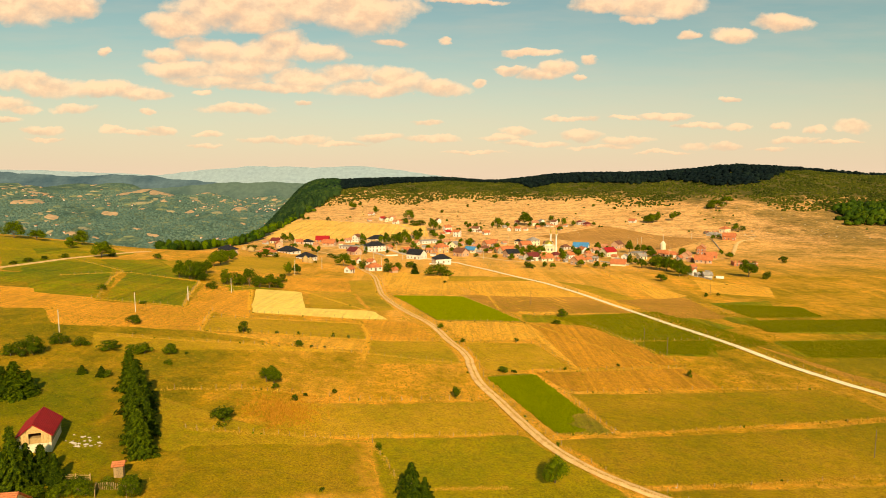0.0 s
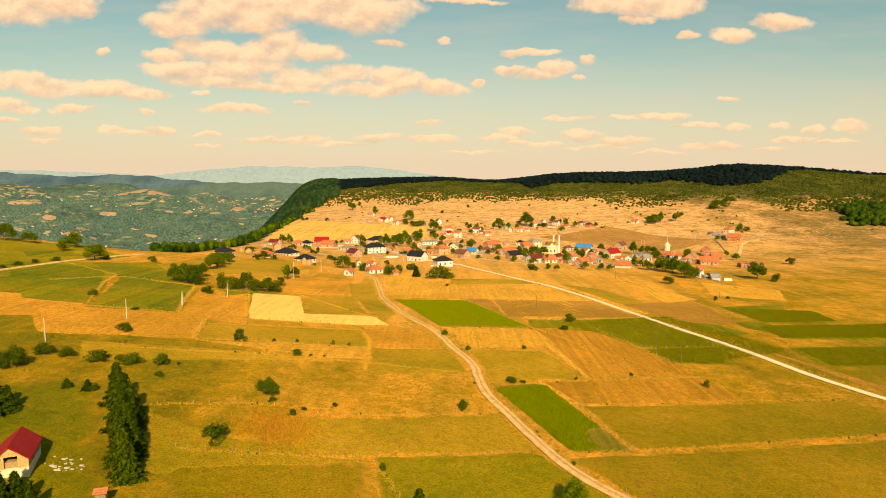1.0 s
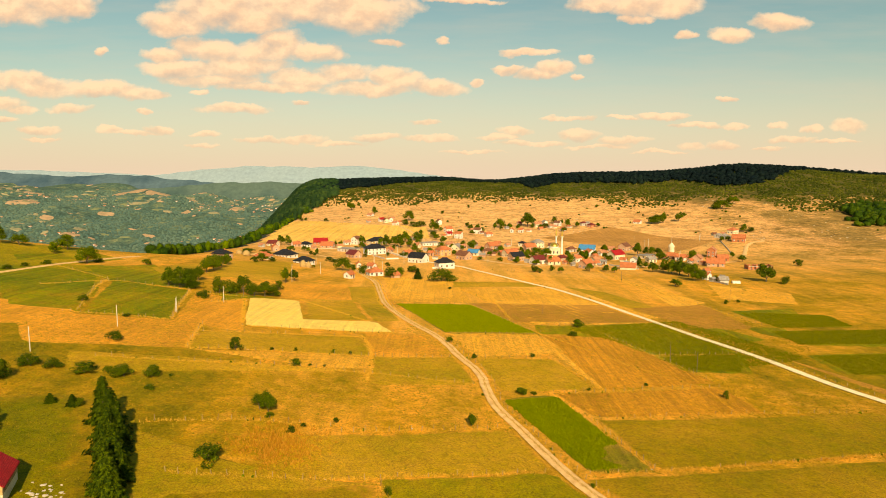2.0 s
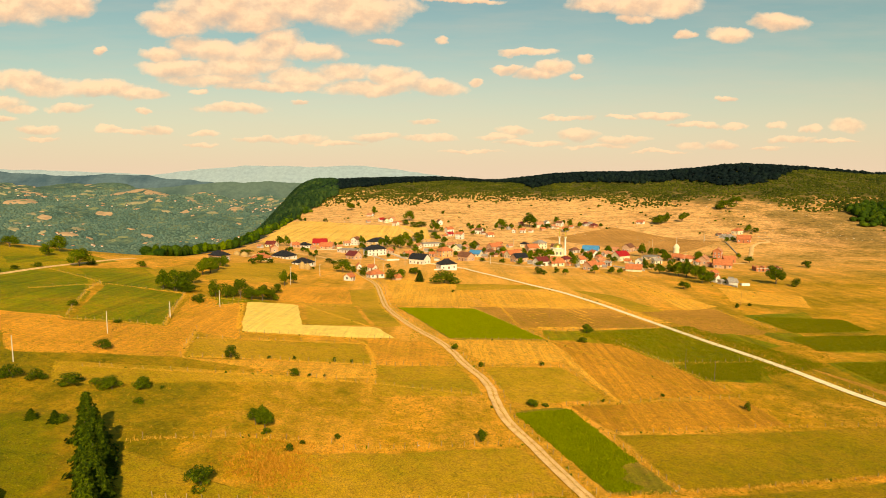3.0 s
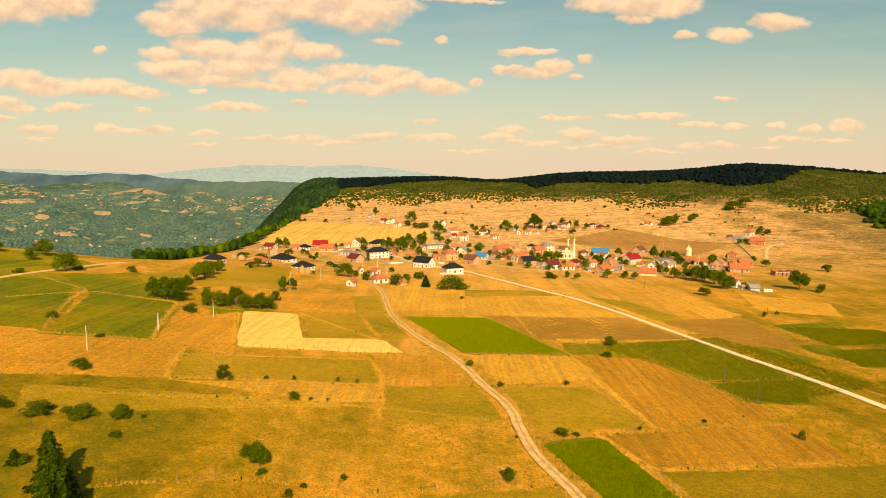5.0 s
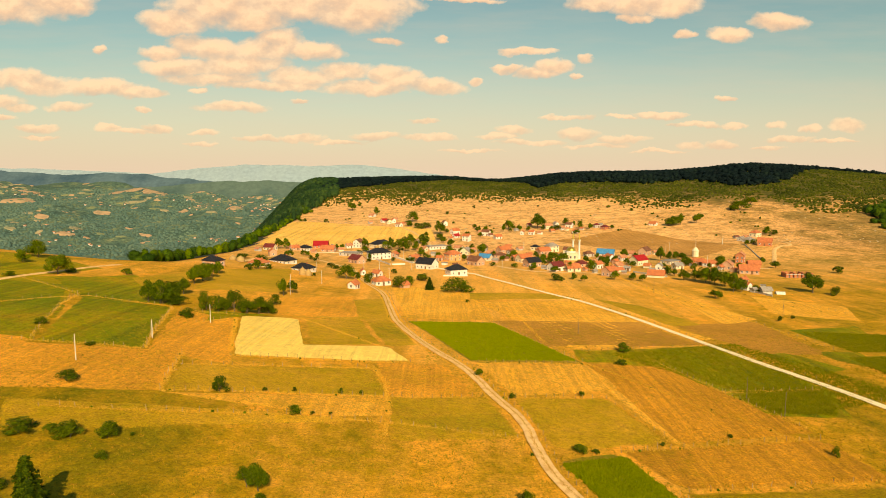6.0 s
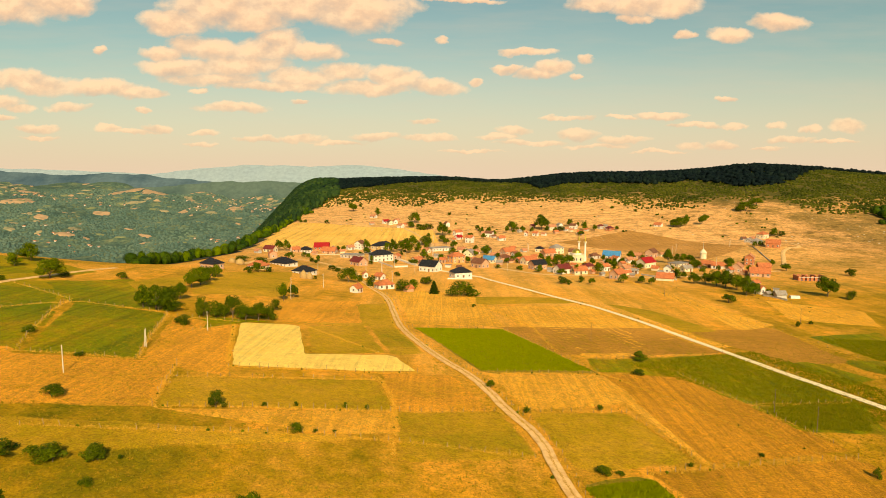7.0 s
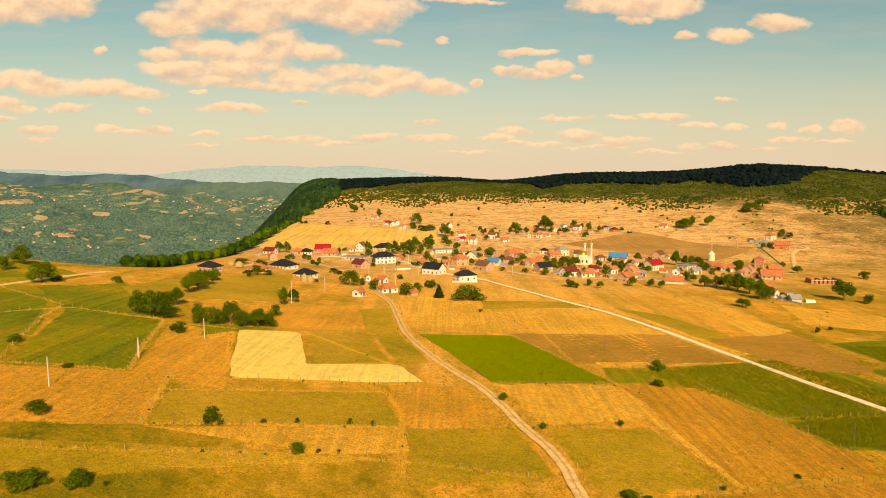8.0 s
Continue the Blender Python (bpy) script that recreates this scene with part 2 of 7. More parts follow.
def turf(name, dry, mid, lush, lean=0.5, rows=None, row_size=2.2, patch=0.03, row_depth=0.35, even=0.0, merge=True):
    """Grass or stubble: dry and lush patches, tufts, and mowing rows along one direction."""
    m, t, b = material(name, 0.95, 0, 0.12)
    p = place_of(t)
    big = noise_node(t, p, patch, 4, 0.6)
    mid_n = noise_node(t, p, 0.24, 4, 0.65)
    fine = noise_node(t, p, 1.9, 5, 0.8)
    v = math_node(t, "ADD", math_node(t, "MULTIPLY", big.outputs["Fac"], 0.9), math_node(t, "MULTIPLY", mid_n.outputs["Fac"], 0.55))
    v = math_node(t, "ADD", v, math_node(t, "MULTIPLY", fine.outputs["Fac"], 0.35))
    v = math_node(t, "ADD", v, lean - 0.9)
    col = ramp(t, v, ((0.30, dry), (0.5, mid), (0.70, lush)))
    speck = noise_node(t, p, 3.2, 2, 0.8)
    grain = ramp(t, math_node(t, "ADD", math_node(t, "MULTIPLY", fine.outputs["Fac"], 0.55), math_node(t, "MULTIPLY", speck.outputs["Fac"], 0.45)),
                 ((0.36, (0.38, 0.40, 0.37)), (0.5, (0.98, 0.98, 0.98)), (0.64, (1.58, 1.53, 1.4))))
    col = mix(t, 1.0 - even, col, mix(t, 1.0, col, grain, "MULTIPLY"))
    blotch = ramp(t, mid_n.outputs["Fac"], ((0.33, (0.84, 0.84, 0.80)), (0.5, (1, 1, 1)), (0.66, (1.12, 1.08, 1.02))))
    col = mix(t, 1.0 - even, col, mix(t, 1.0, col, blotch, "MULTIPLY"))
    if rows is not None:
        w = noise_node(t, turned(t, p, rows, (1.0 / row_size, 0.02 / row_size, 0.0)), 1.0, 3, 0.7)
        strip = ramp(t, w.outputs["Fac"], ((0.36, (1 - row_depth, 1 - row_depth, 1 - row_depth)), (0.62, (1.12, 1.1, 1.05))))
        col = mix(t, 1.0, col, strip, "MULTIPLY")
    clump = noise_node(t, p, 0.55, 3, 0.7)
    col = mix(t, 1.0 - even, col, mix(t, 1.0, col, ramp(t, clump.outputs["Fac"], ((0.36, (0.85, 0.86, 0.82)), (0.5, (1, 1, 1)), (0.64, (1.1, 1.08, 1.05)))), "MULTIPLY"))
    if merge:
        rim = t.nodes.new("ShaderNodeAttribute")
        rim.attribute_name = "inward"
        edge = math_node(t, "ADD", rim.outputs["Fac"], math_node(t, "MULTIPLY", math_node(t, "SUBTRACT", mid_n.outputs["Fac"], 0.5), 1.0))
        edge = math_node(t, "ADD", edge, math_node(t, "MULTIPLY", math_node(t, "SUBTRACT", fine.outputs["Fac"], 0.5), 0.8))
        col = mix(t, ramp(t, edge, ((0.10, (0, 0, 0)), (0.50, (0.96, 0.96, 0.96)))), open_grass(t, p), col)
    link(t, col, b.inputs["Base Color"])
    bump(t, b, fine.outputs["Fac"], 0.9, 0.28)
    return m


def plain(name, base, other, scale=3.0, rough=0.85, metal=0.0, depth=0.02, spec=0.3, vary=0.0):
    """Painted, rendered or rough surfaces: two tones of stain and a fine relief."""
    m, t, b = material(name, rough, metal, spec)
    tc = t.nodes.new("ShaderNodeTexCoord").outputs["Object"]
    n1, n2 = noise_node(t, tc, scale, 5, 0.6), noise_node(t, tc, scale * 9, 3, 0.6)
    col = ramp(t, n1.outputs["Fac"], ((0.34, other), (0.56, base)))
    col = mix(t, 1.0, col, ramp(t, n2.outputs["Fac"], ((0.3, (0.86, 0.86, 0.86)), (0.7, (1.08, 1.08, 1.08)))), "MULTIPLY")
    if vary:
        r = t.nodes.new("ShaderNodeObjectInfo").outputs["Random"]
        col = mix(t, 1.0, col, ramp(t, r, ((0.0, (1 - vary, 1 - vary, 1 - vary)), (1.0, (1 + vary, 1 + vary, 1 + vary)))), "MULTIPLY")
    link(t, col, b.inputs["Base Color"])
    bump(t, b, n2.outputs["Fac"], 0.5, depth)
    return m


def tiled(name, base, other, rough=0.75, spec=0.15):
    """Roof tiles: courses across the fall, with weathered single tiles."""
    m, t, b = material(name, rough, 0, spec)
    tc = t.nodes.new("ShaderNodeTexCoord").outputs["Object"]
    n1, n2 = noise_node(t, tc, 0.7, 4, 0.6), noise_node(t, tc, 5.0, 2, 0.5)
    w = t.nodes.new("ShaderNodeTexWave")
    w.bands_direction = "Z"
    w.inputs["Scale"].default_value, w.inputs["Distortion"].default_value = 1.6, 0.4
    link(t, tc, w.inputs["Vector"])
    col = ramp(t, n1.outputs["Fac"], ((0.32, other), (0.6, base)))
    col = mix(t, 1.0, col, ramp(t, n2.outputs["Fac"], ((0.35, (0.72, 0.72, 0.72)), (0.65, (1.15, 1.12, 1.1)))), "MULTIPLY")
    link(t, col, b.inputs["Base Color"])
    bump(t, b, w.outputs["Fac"], 0.7, 0.08)
    return m


def leafy(name, dark, mid, light, rough=0.6, crowns=False):
    """Leaves: each clump of its own green, in a wood each crown too, some light coming through."""
    m, t, b = material(name, rough, 0, 0.06)
    g = t.nodes.new("ShaderNodeNewGeometry")
    tc = t.nodes.new("ShaderNodeTexCoord").outputs["Object"]
    r = t.nodes.new("ShaderNodeObjectInfo").outputs["Random"]
    v = math_node(t, "ADD", math_node(t, "MULTIPLY", g.outputs["Random Per Island"], 0.55), math_node(t, "MULTIPLY", r, 0.2))
    v = math_node(t, "ADD", v, math_node(t, "MULTIPLY", noise_node(t, tc, 0.35, 2).outputs["Fac"], 0.35))
    if crowns:
        own = t.nodes.new("ShaderNodeAttribute")
        own.attribute_name = "crown"
        v = math_node(t, "ADD", math_node(t, "MULTIPLY", own.outputs["Fac"], 0.72), math_node(t, "MULTIPLY", g.outputs["Random Per Island"], 0.16))
        leaves = noise_node(t, tc, 0.9, 3, 0.7)
        v = math_node(t, "ADD", v, math_node(t, "MULTIPLY", math_node(t, "SUBTRACT", leaves.outputs["Fac"], 0.5), 0.7))
        bump(t, b, leaves.outputs["Fac"], 0.8, 0.9)
    col = ramp(t, v, ((0.1, dark), (0.5, mid), (0.92, light)))
    link(t, col, b.inputs["Base Color"])
    tr = t.nodes.new("ShaderNodeBsdfTranslucent")
    link(t, col, tr.inputs["Color"])
    ms = t.nodes.new("ShaderNodeMixShader")
    ms.inputs[0].default_value = 0.10
    link(t, b.outputs[0], ms.inputs[1])
    link(t, tr.outputs[0], ms.inputs[2])
    link(t, ms.outputs[0], t.nodes["Material Output"].inputs["Surface"])
    return m


M_OLIVE = turf("grazed_olive_grass", (0.66, 0.340, 0.042), (0.47, 0.268, 0.020), (0.25, 0.198, 0.010), 0.50, patch=0.024)
# Olive grass taken darker, so that it carries the lens vignette lower right.
M_DULL = turf("dimmed_olive_grass", (0.44, 0.240, 0.019), (0.32, 0.202, 0.010), (0.20, 0.158, 0.005), 0.50, patch=0.03)
M_HILLGRASS = turf("short_hill_grass", (0.46, 0.285, 0.016), (0.30, 0.225, 0.009), (0.185, 0.175, 0.006), 0.52, patch=0.04)
M_GREEN = turf("green_meadow", (0.40, 0.255, 0.013), (0.225, 0.215, 0.006), (0.118, 0.160, 0.004), 0.51, 66, 3.2, row_depth=0.30)
M_RIPE = turf("ripe_mown_field", (0.95, 0.56, 0.160), (0.92, 0.51, 0.130), (0.78, 0.42, 0.092), 0.48, 8, 4.0, row_depth=0.22, even=0.2)
M_FALLOW = turf("brown_fallow", (0.60, 0.295, 0.095), (0.47, 0.228, 0.070), (0.36, 0.180, 0.048), 0.5, 20, 2.5, row_depth=0.15)
# Lush green meadow, with shade and lens vignette painted in as extra darkness.
M_DEEP = turf("dimmed_green_meadow", (0.34, 0.225, 0.010), (0.215, 0.178, 0.006), (0.120, 0.128, 0.003), 0.52)
M_STRAW = turf("cut_straw", (0.88, 0.56, 0.145), (0.94, 0.63, 0.165), (0.84, 0.49, 0.105), 0.5, 14, 1.2, row_depth=0.12, even=0.6, merge=False)
M_GOLD = turf("mown_golden_stubble", (0.88, 0.440, 0.072), (0.76, 0.358, 0.052), (0.52, 0.280, 0.032), 0.47, 62, 1.3, row_depth=0.14)
M_ORANGE = turf("mown_orange_stubble", (0.84, 0.365, 0.052), (0.70, 0.302, 0.040), (0.46, 0.236, 0.024), 0.46, 25, 1.3, row_depth=0.14)
# Orange stubble made darker: the lens vignette painted into its colour.
M_DIMSTUBBLE = turf("dimmed_stubble", (0.66, 0.285, 0.036), (0.54, 0.236, 0.026), (0.35, 0.186, 0.015), 0.47, 62, 1.6, row_depth=0.22)
M_BROWN = turf("scorched_brown_grass", (0.59, 0.268, 0.050), (0.45, 0.208, 0.036), (0.29, 0.162, 0.018), 0.48)
M_CROP = turf("crop_soil", (0.46, 0.27, 0.052), (0.28, 0.205, 0.022), (0.14, 0.145, 0.008), 0.5, 70, 1.4, row_depth=0.2, merge=False)
M_TRACK = plain("dusty_track", (0.80, 0.50, 0.225), (0.62, 0.35, 0.13), 0.6, 0.95, 0, 0.04, 0.1)
M_ROAD = plain("pale_gravel", (0.90, 0.73, 0.47), (0.80, 0.62, 0.37), 0.5, 0.95, 0, 0.03, 0.1)
M_LEAF = leafy("broad_leaves", (0.011, 0.025, 0.001), (0.056, 0.092, 0.003), (0.185, 0.220, 0.008))
M_BUSH = leafy("bush_leaves", (0.010, 0.023, 0.001), (0.048, 0.078, 0.003), (0.155, 0.185, 0.008))
M_NEEDLE = leafy("spruce_needles", (0.005, 0.014, 0.001), (0.022, 0.043, 0.002), (0.092, 0.124, 0.004), 0.7)
M_WOODS = leafy("sunlit_beech_wood", (0.026, 0.062, 0.002), (0.090, 0.142, 0.004), (0.190, 0.230, 0.007), crowns=True)
M_WOODB = leafy("deep_green_hornbeam", (0.012, 0.038, 0.003), (0.048, 0.090, 0.005), (0.130, 0.165, 0.009), crowns=True)
# Shaded counterpart of the sunlit wood: the flank's shade put into its colour.
M_MIDWOOD = leafy("shaded_blue_green_wood", (0.006, 0.024, 0.009), (0.022, 0.054, 0.015), (0.066, 0.110, 0.022), crowns=True)
# Ridge wood with a cloud's shadow painted into its near-black green.
M_SHADEDWOOD = leafy("cloud_shaded_ridge_wood", (0.002, 0.007, 0.008), (0.005, 0.013, 0.012), (0.012, 0.026, 0.015), crowns=True)
# Distance haze is painted into this pale, bluish leaf colour.
M_VALEWOOD = leafy("haze_painted_valley_wood", (0.052, 0.110, 0.098), (0.090, 0.158, 0.130), (0.160, 0.220, 0.145), 0.9, crowns=True)
M_SCRUB = leafy("hill_scrub", (0.020, 0.032, 0.003), (0.066, 0.078, 0.008), (0.165, 0.150, 0.018), crowns=True)
M_DRYT = leafy("short_dry_grass", (0.26, 0.145, 0.014), (0.38, 0.205, 0.022), (0.52, 0.280, 0.040), 0.9)
M_RUST = leafy("dry_bracken", (0.22, 0.095, 0.010), (0.40, 0.175, 0.020), (0.56, 0.260, 0.036), 0.9)
M_TUFT = leafy("dry_tall_grass", (0.40, 0.200, 0.022), (0.60, 0.315, 0.042), (0.78, 0.450, 0.085), 0.9)
M_TUSSOCK = leafy("olive_grass", (0.11, 0.11, 0.009), (0.22, 0.175, 0.016), (0.36, 0.24, 0.026), 0.9)
M_LUSH = leafy("lush_grass", (0.085, 0.105, 0.004), (0.155, 0.160, 0.006), (0.260, 0.215, 0.014), 0.9)
M_CORN = leafy("crop_leaves", (0.100, 0.140, 0.004), (0.185, 0.215, 0.006), (0.300, 0.305, 0.012))
M_VALESTUBBLE = plain("far_tan_stubble", (0.46, 0.290, 0.165), (0.30, 0.205, 0.120), 0.04)
M_VALEPASTURE = plain("far_pale_pasture", (0.33, 0.265, 0.150), (0.18, 0.190, 0.110), 0.04)
M_VALEMEADOW = plain("far_green_meadow", (0.20, 0.215, 0.105), (0.125, 0.165, 0.085), 0.02)
# Near-black tone that paints the shade beneath the crowns.
M_WOODSHADE = plain("under_wood_shade", (0.035, 0.040, 0.012), (0.020, 0.026, 0.008), 0.3)
M_BARK = plain("bark", (0.16, 0.11, 0.07), (0.09, 0.06, 0.04), 6)
M_POST = plain("weathered_wood", (0.40, 0.26, 0.12), (0.24, 0.16, 0.08), 5, vary=0.25)
M_DARKPOLE = plain("dark_pole", (0.20, 0.14, 0.09), (0.13, 0.09, 0.06), 3)
M_POLE = plain("pale_pole", (0.62, 0.54, 0.42), (0.48, 0.40, 0.30), 3)
WALLS = {
    "white": plain("white_render", (0.74, 0.67, 0.59), (0.60, 0.53, 0.45), 0.5, 0.9),
    "cream": plain("cream_render", (0.74, 0.62, 0.42), (0.62, 0.50, 0.33), 0.5, 0.9),
    "pink": plain("bare_block_wall", (0.56, 0.33, 0.21), (0.46, 0.26, 0.16), 0.8, 0.9),
    "orange": plain("apricot_render", (0.70, 0.36, 0.17), (0.60, 0.29, 0.13), 0.5, 0.9),
    "brick": plain("hollow_brick", (0.50, 0.18, 0.08), (0.40, 0.13, 0.06), 1.2, 0.9),
    "grey": plain("grey_render", (0.50, 0.46, 0.40), (0.38, 0.34, 0.29), 0.6, 0.9),
}
ROOFS = {
    "orange": tiled("terracotta_tiles", (0.60, 0.190, 0.078), (0.42, 0.125, 0.055)),
    "salmon": tiled("faded_tiles", (0.58, 0.255, 0.135), (0.44, 0.175, 0.09)),
    "red": tiled("red_sheet", (0.42, 0.022, 0.026), (0.34, 0.018, 0.022), 0.6, 0.08),
    "darkred": tiled("dark_red_sheet", (0.20, 0.035, 0.030), (0.15, 0.028, 0.024), 0.5),
    "brown": tiled("weathered_brown_tiles", (0.24, 0.10, 0.055), (0.16, 0.065, 0.04)),
    "black": tiled("anthracite_tiles", (0.026, 0.026, 0.030), (0.018, 0.018, 0.021), 0.5),
    "grey": tiled("grey_sheet", (0.34, 0.30, 0.26), (0.26, 0.22, 0.19), 0.6),
    "blue": tiled("blue_sheet", (0.05, 0.26, 0.50), (0.04, 0.20, 0.40), 0.45),
}
M_FRAME = plain("window_frame_paint", (0.72, 0.68, 0.62), (0.62, 0.58, 0.52), 4)
M_DOOR = plain("brown_door", (0.20, 0.11, 0.06), (0.14, 0.08, 0.045), 4)
M_CONC = plain("concrete", (0.52, 0.46, 0.38), (0.42, 0.36, 0.29), 1.2)
M_HAY = plain("hay", (0.46, 0.30, 0.12), (0.34, 0.21, 0.08), 3, 0.95, 0, 0.1)
M_STONE = plain("pale_limestone", (0.60, 0.50, 0.38), (0.46, 0.36, 0.26), 1.5, 0.95, 0, 0.05)
M_PLANK = plain("raw_planks", (0.62, 0.40, 0.17), (0.48, 0.29, 0.11), 2.5)
M_GOLDLEAF = plain("gilded_dome", (0.75, 0.50, 0.10), (0.62, 0.40, 0.08), 2, 0.3, 0.8)
M_FILM = plain("greenhouse_film", (0.72, 0.70, 0.58), (0.60, 0.57, 0.46), 1.5, 0.4)
M_RED = plain("red_paint", (0.50, 0.04, 0.03), (0.42, 0.03, 0.025), 4)
gm, gt, gb = material("window_glass", 0.08, 0, 0.6)
gb.inputs["Base Color"].default_value = (0.030, 0.036, 0.042, 1)
M_GLASS = gm
# ---------------------------------------------------------------- the lie of the land
def curve(v, xs, ys):
    """A smooth curve through a few heights."""
    xs, ys = np.asarray(xs, float), np.asarray(ys, float)
    v = np.clip(np.asarray(v, float), xs[0], xs[-1])
    d = np.diff(ys) / np.diff(xs)
    m = np.concatenate([[d[0]], np.where(d[1:] * d[:-1] > 0, 2 * d[1:] * d[:-1] / (d[1:] + d[:-1] + 1e-12), 0), [d[-1]]])
    i = np.clip(np.searchsorted(xs, v) - 1, 0, len(xs) - 2)
    h = xs[i + 1] - xs[i]
    s = (v - xs[i]) / h
    return ((2 * s**3 - 3 * s**2 + 1) * ys[i] + (s**3 - 2 * s**2 + s) * h * m[i]
            + (-2 * s**3 + 3 * s**2) * ys[i + 1] + (s**3 - s**2) * h * m[i + 1])


def soft(v, w):
    """Zero below zero, v above it, rounded over w."""
    v = np.asarray(v, float) / w
    return w * np.where(v > 30, v, np.log1p(np.exp(np.minimum(v, 30))))


def wave(x, y, size, seed=0):
    """Cheap smooth rolling, about -1 to 1."""
    a = np.sin(x / size * 1.9 + seed * 1.7 + 1.3 * np.sin(y / size * 1.1 + seed)) * np.cos(y / size * 1.6 - seed * 2.3)
    b = np.sin((x + y) / size * 2.7 + seed * 3.1) * np.sin((y - 0.6 * x) / size * 3.3 + seed)
    return 0.65 * a + 0.35 * b


def brow(x, y):
    """How far (m) a place lies beyond the edge of the plateau, towards the valley."""
    side = curve(y, (300, 420, 600, 930, 1250, 1700, 2600), (-120, -142, -158, -198, -236, -310, -540)) - x
    front = (y - curve(-x, (100, 160, 240, 420, 900), (470, 392, 348, 300, 240))) * 0.9
    return side - soft(side - front, 12)


def land(x, y):
    """The height of the ground."""
    x, y = np.asarray(x, float), np.asarray(y, float)
    z = curve(y, (-600, 0, 150, 240, 300, 400, 475, 560, 650, 760, 900), (0, 0, 0.3, 0.9, -0.5, -3.8, -7.5, -10.5, -11, -8.5, -8))
    z = z + curve(x, (-10, 0, 30, 60, 100, 220, 900), (0, -0.2, -1.3, -3, -4.2, -6, -8)) * curve(y, (300, 400, 500, 620), (1, 0.6, 0.25, 0))
    shift = curve(y, (190, 290, 420, 620), (12, 40, 62, 110))
    z = z + 38 * (1 - np.exp(-0.155 * soft(-x - shift, 10) / 38)) * curve(y, (500, 800), (1, 0)) * curve(y, (-200, 60), (0.4, 1))
    z = z + 4.5 * np.exp(-((x - 292) / 48) ** 2 - ((y - 640) / 40) ** 2)
    z = z + 7 * np.exp(-((x + 262) / 70) ** 2 - ((y - 330) / 90) ** 2)
    a = x / np.maximum(y, 200)
    crest = curve(a, (-0.5, -0.3, -0.19, -0.1, -0.02, 0.077, 0.19, 0.33, 0.47, 0.55, 0.7, 1.0),
                  (20, 27, 36, 41, 44, 37, 53, 57, 71, 66, 52, 40))
    u = y - curve(x, (-250, -167, -100, 0, 200, 400, 600, 1000), (1000, 915, 840, 760, 705, 650, 620, 600))
    rise = curve(u, (-60, 0, 90, 240, 480, 600, 760, 1000, 1500, 2600), (0, 0.02, 0.12, 0.36, 0.74, 0.93, 1, 0.9, 0.3, -0.2))
    z = z + (crest + 8) * rise
    z = z + 0.35 * wave(x, y, 46, 1) + (0.9 * wave(x, y, 120, 2) + 1.1 * wave(x, y, 52, 7) + 0.45 * wave(x, y, 21, 9)) * curve(y, (600, 860), (0, 1))
    e = brow(x, y)
    d = np.hypot(x, y)
    vale = curve(d, (500, 1500, 2500, 3300, 4000, 4500, 5200), (-270, -275, -245, -150, -72, -30, 10))
    vale = vale + wave(x, y, 260, 4) * 32 * curve(d, (900, 2000), (0.3, 1)) + wave(x, y, 110, 6) * 13
    fall = np.where(e > 0, np.where(e < 90, 0.0036 * e * e + 0.0045 * np.maximum(0, e - 25) ** 2, 48.2 + 1.0 * (e - 90)), 0)
    gap = z - fall - vale
    return vale + soft(gap, 14)


# ---------------------------------------------------------------- ground
def mesh_object(name, verts, faces, mat, smooth=False):
    me = bpy.data.meshes.new(name)
    me.from_pydata([tuple(v) for v in verts], [], [tuple(f) for f in faces])
    me.materials.append(mat)
    if smooth:
        me.polygons.foreach_set("use_smooth", np.ones(len(me.polygons), bool))
    me.update()
    return new(name, me)


def steps(*runs):
    out = []
    for a, b, d in runs:
        out += list(np.arange(a, b, d))
    return np.array(out + [runs[-1][1]])


def sheet(xs, ys, height):
    gx, gy = np.meshgrid(xs, ys)
    gz = height(gx, gy)
    n = len(xs)
    v = np.stack([gx.ravel(), gy.ravel(), gz.ravel()], 1)
    i = (np.arange(len(ys) - 1)[:, None] * n + np.arange(n - 1)[None, :]).ravel()
    return v, np.stack([i, i + 1, i + n + 1, i + n], 1)


